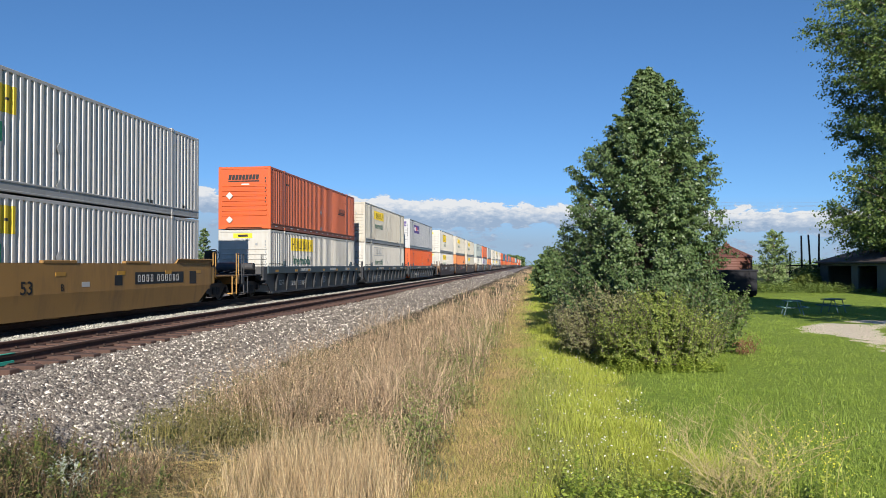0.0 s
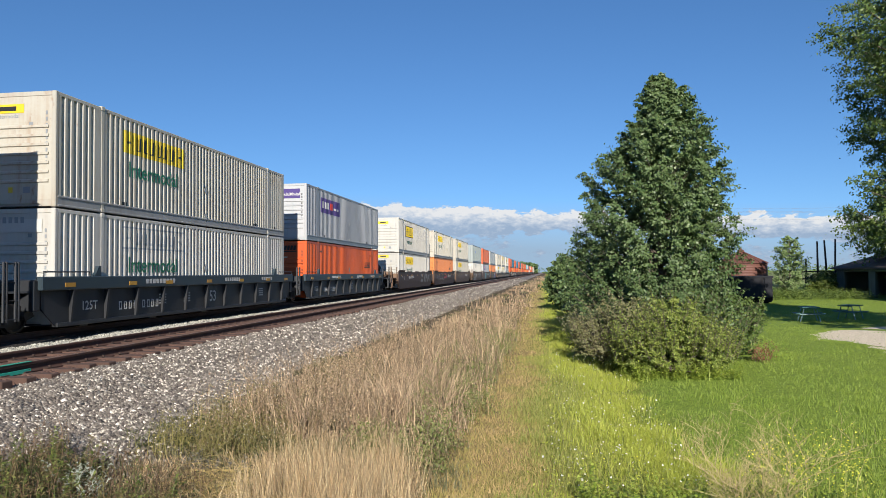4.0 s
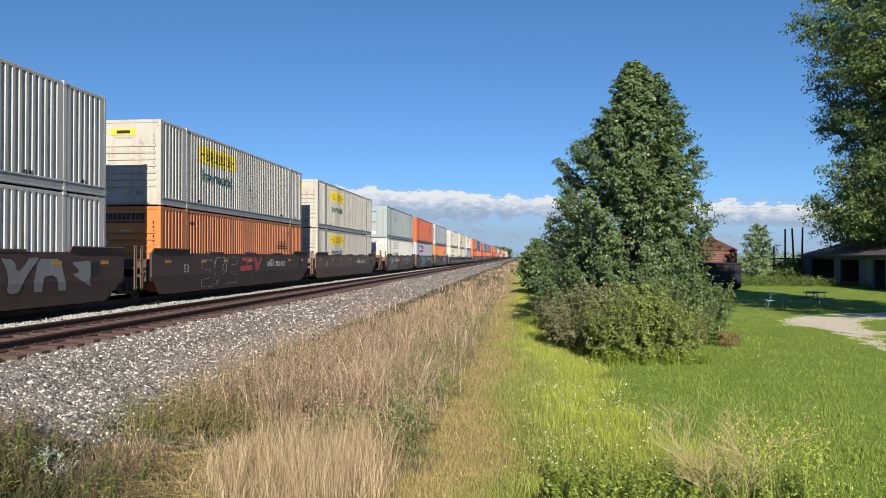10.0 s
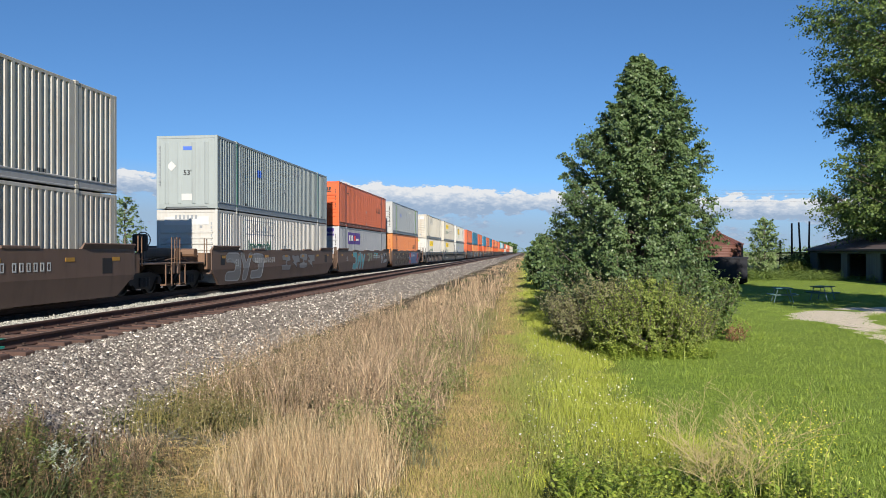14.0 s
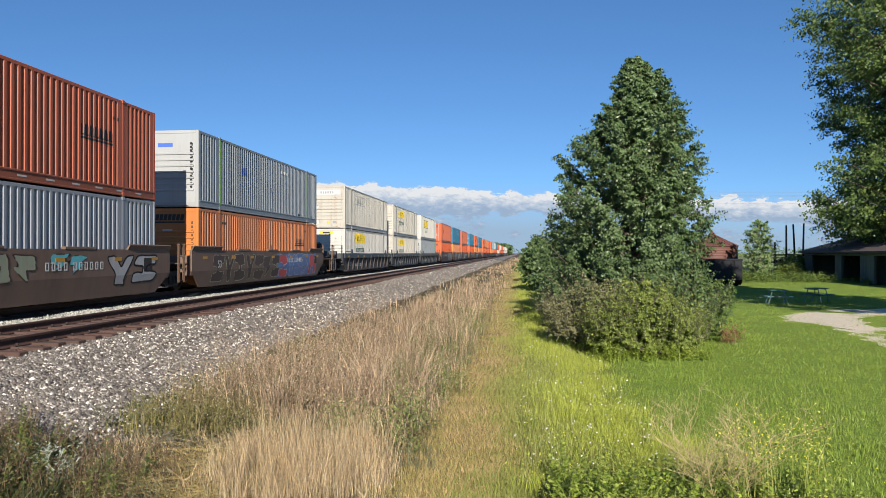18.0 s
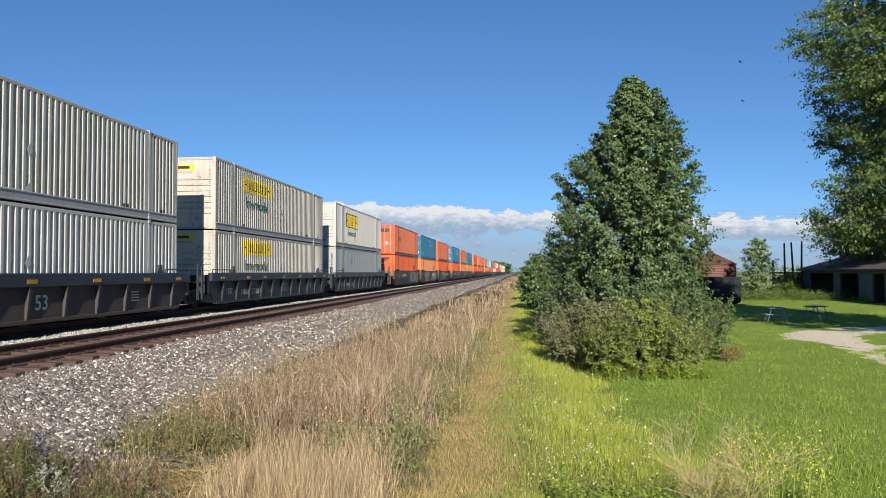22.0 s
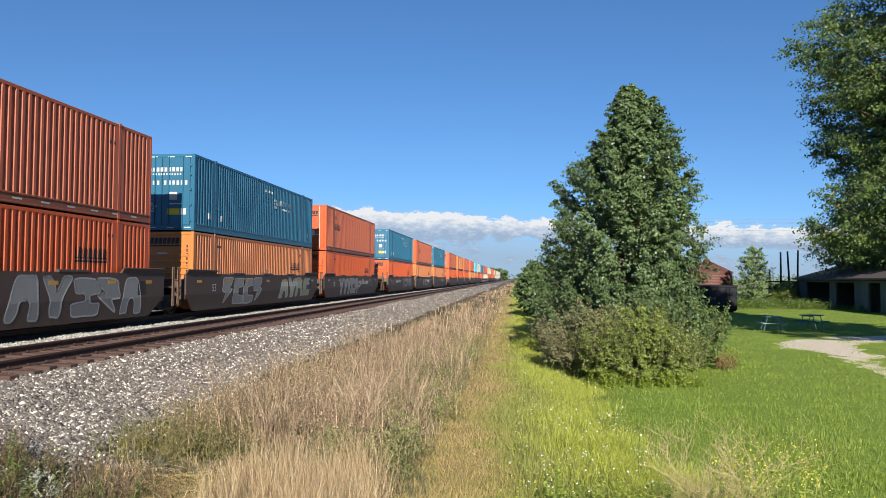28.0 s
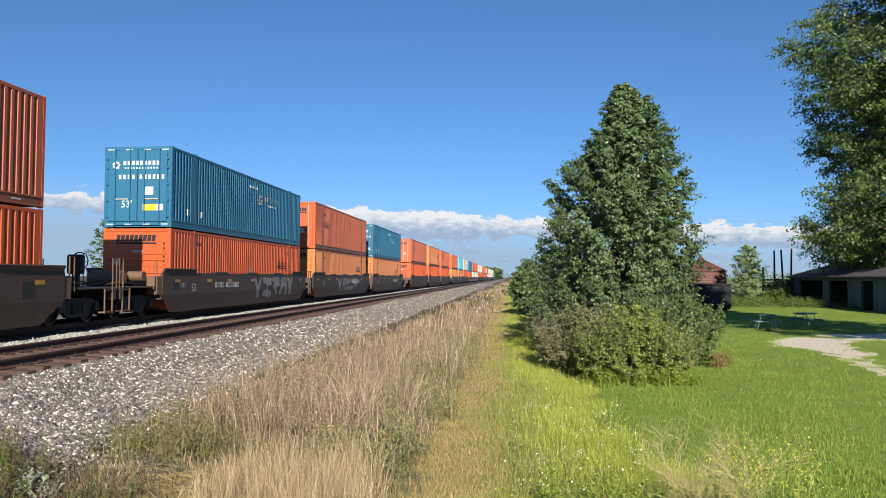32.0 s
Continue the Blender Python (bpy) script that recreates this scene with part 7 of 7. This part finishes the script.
GRAFFITI = {
    (2, 0): [(9.9, 15.6, LO + 0.25, HI, (S["grey"], CAR_BROWN), 3, "wild")],
    (2, 1): [(3.05, 6.5, LO, HI, (CAR_BROWN, S["white"]), 4, "wild"), (6.8, 9.6, LO + 0.5, HI, (S["red"], CAR_BROWN), 5, "wild")],
    (3, 0): [(0.6, 4.7, LO, HI, (S["grey"], S["blue"]), 6), (7.3, 13.0, LO + 0.3, HI, (S["grey"], CAR_BROWN), 7, "wild")],
    (3, 1): [(3.45, 7.25, LO - 0.05, HI + 0.03, (S["teal"], S["blue"]), 8), (8.2, 9.8, LO + 0.4, HI, (S["olive"], CAR_BROWN), 9, "wild"), (10.4, 12.0, LO + 0.6, HI, (S["teal"], CAR_BROWN), 20, "wild"), (13.0, 16.0, LO + 0.2, HI, (S["white"], S["grey"]), 10)],
    (3, 2): [(0.9, 9.0, LO, HI, (CAR_MAROON, S["olive"]), 11, "wild"), (9.0, 15.4, LO - 0.05, HI + 0.04, (S["blue"], S["red"], S["blue"], S["blue"]), 12, "wild")],
    (5, 0): [(9.1, 15.5, LO, HI + 0.03, (S["grey"], S["white"]), 13)],
    (5, 1): [(2.45, 7.3, LO, HI, (S["grey"], S["blue"]), 14), (9.8, 15.3, LO + 0.1, HI, (S["olive"], S["grey"]), 15)],
    (5, 2): [(3.2, 9.0, LO, HI, (S["grey"], CAR_BROWN), 16), (9.05, 10.3, LO + 0.4, HI - 0.2, (S["white"], CAR_BROWN), 17, "wild")],
    (6, 0): [(8.2, 14.6, LO + 0.15, HI, (S["grey"], CAR_BROWN), 18, "wild")],
    (6, 1): [(5.5, 12.0, LO + 0.15, HI - 0.1, (S["grey"], CAR_BROWN), 19, "wild")],
}
PITCH = (0.0, 19.45, 38.9)
BASE = 1.16  # height of the lower containers' floors in the wells
for gi, (kind, label, s0, loads) in enumerate(GROUPS):
    for ui, (top, low) in enumerate(loads):
        s = s0 + PITCH[ui] - (0.3 if gi == 3 and ui else 0.0)
        d = 2 if gi < 7 else (1 if gi < 9 else 0)
        front = "full" if ui == 0 and kind != "tan" else "joint"
        rear = "full" if ui == len(loads) - 1 else "joint"
        if kind in ("brown", "tan"):
            car = well_car("smooth", CAR_TAN if kind == "tan" else (CAR_BROWN if gi == 2 and ui < 2 else (CAR_DUSTY if gi in (2, 3) else CAR_MAROON)), label, front, rear, d, gi < 7, "53", GRAFFITI.get((gi, ui), ()))
        else:
            car = well_car("ribbed", CAR_BLACK if kind == "fec" or ui else CAR_RUSTY, label, front, rear, d, gi < 7, "53", GRAFFITI.get((gi, ui), ()), CAR_BAND if kind == "fec" else CAR_NAVY)
        MOVING.append((car, s, 0.0))
        box = BOXES[low](d)
        for mark in box.children:
            # older boxes below carry their marks a little higher
            if mark.name.split(".")[0] in ("logo_panel", "logo_border", "logo_line", "lettering", "word_bar", "underline", "emblem", "placard_holder", "yellow_tag", "document_box", "vent_cover"):
                mark.location.z += 0.15
        MOVING.append((box, s, BASE))
        MOVING.append((BOXES[top](d), s, BASE + C_H + 0.03))


# ---- two birds over the yard ----
FEATHER = worn("dark_feathers", (0.03, 0.03, 0.034), (0.06, 0.055, 0.05), 0.4, 0.7)
BIRD_PATHS = (
    [(0, 70, 60, 12), (15, 44, 50, 10), (19.4, 18.2, 42, 10.9), (20, 15.55, 42, 11.63), (20.5, 14.23, 42, 12.48), (21, 12.97, 42, 12.67), (21.5, 12.28, 42, 12.78), (22, 12.56, 42, 14.29), (22.6, 13.6, 43, 18.0), (24, 18, 46, 27), (32, 60, 70, 60)],
    [(0, 66, 74, 5), (15, 40, 60, 5), (19, 19.0, 49, 7.4), (20, 14.62, 48, 10.44), (20.5, 14.1, 48, 11.27), (21, 13.82, 48, 12.0), (21.5, 13.79, 48, 12.64), (22, 14.46, 48, 13.44), (22.5, 14.9, 48, 14.97), (23, 15.64, 48, 16.57), (24, 18, 49, 21), (32, 50, 70, 55)],
)
BIRDS = []
for path in BIRD_PATHS:
    bird = tagged(new("bird"), "small dark bird in flight over the yard", "bird", "birds in flight")
    part("body", Geo().tube([(0, 0.11, 0), (0, 0.07, 0.005), (0, 0, 0), (0, -0.07, -0.004), (0, -0.12, 0)], [0.006, 0.026, 0.034, 0.02, 0.006], 8), FEATHER, bird)
    for s in (1, -1):
        part("wing", Geo().prism([(s * 0.02, 0.04), (s * 0.11, 0.055), (s * 0.22, -0.02), (s * 0.11, -0.01), (s * 0.02, -0.035)] if s > 0 else [(-0.02, -0.035), (-0.11, -0.01), (-0.22, -0.02), (-0.11, 0.055), (-0.02, 0.04)], -0.004, 0.004, "z"), FEATHER, bird, at=pose(0, 0, 0.01, 0, -22 * s, 0))
    part("tail", Geo().prism([(-0.012, -0.10), (-0.045, -0.2), (0, -0.17), (0.045, -0.2), (0.012, -0.10)], -0.003, 0.003, "z"), FEATHER, bird)
    BIRDS.append((bird, path))


# ---- what moves ----
def motions():
    for ob, s, z in MOVING:
        walk(ob, [(t, pose(TRAIN_X, s - run(t), z)) for t in range(0, 33, 2)])
    for bird, path in BIRDS:
        walk(bird, [(t, pose(x, y, z, 25, 0, 50)) for t, x, y, z in path])
    for w, d in WHEELS:
        walk(w, [(k / 30, pose(0, d, 0.42, math.degrees(run(k / 30) / 0.42))) for k in range(0, 961)])


motions()
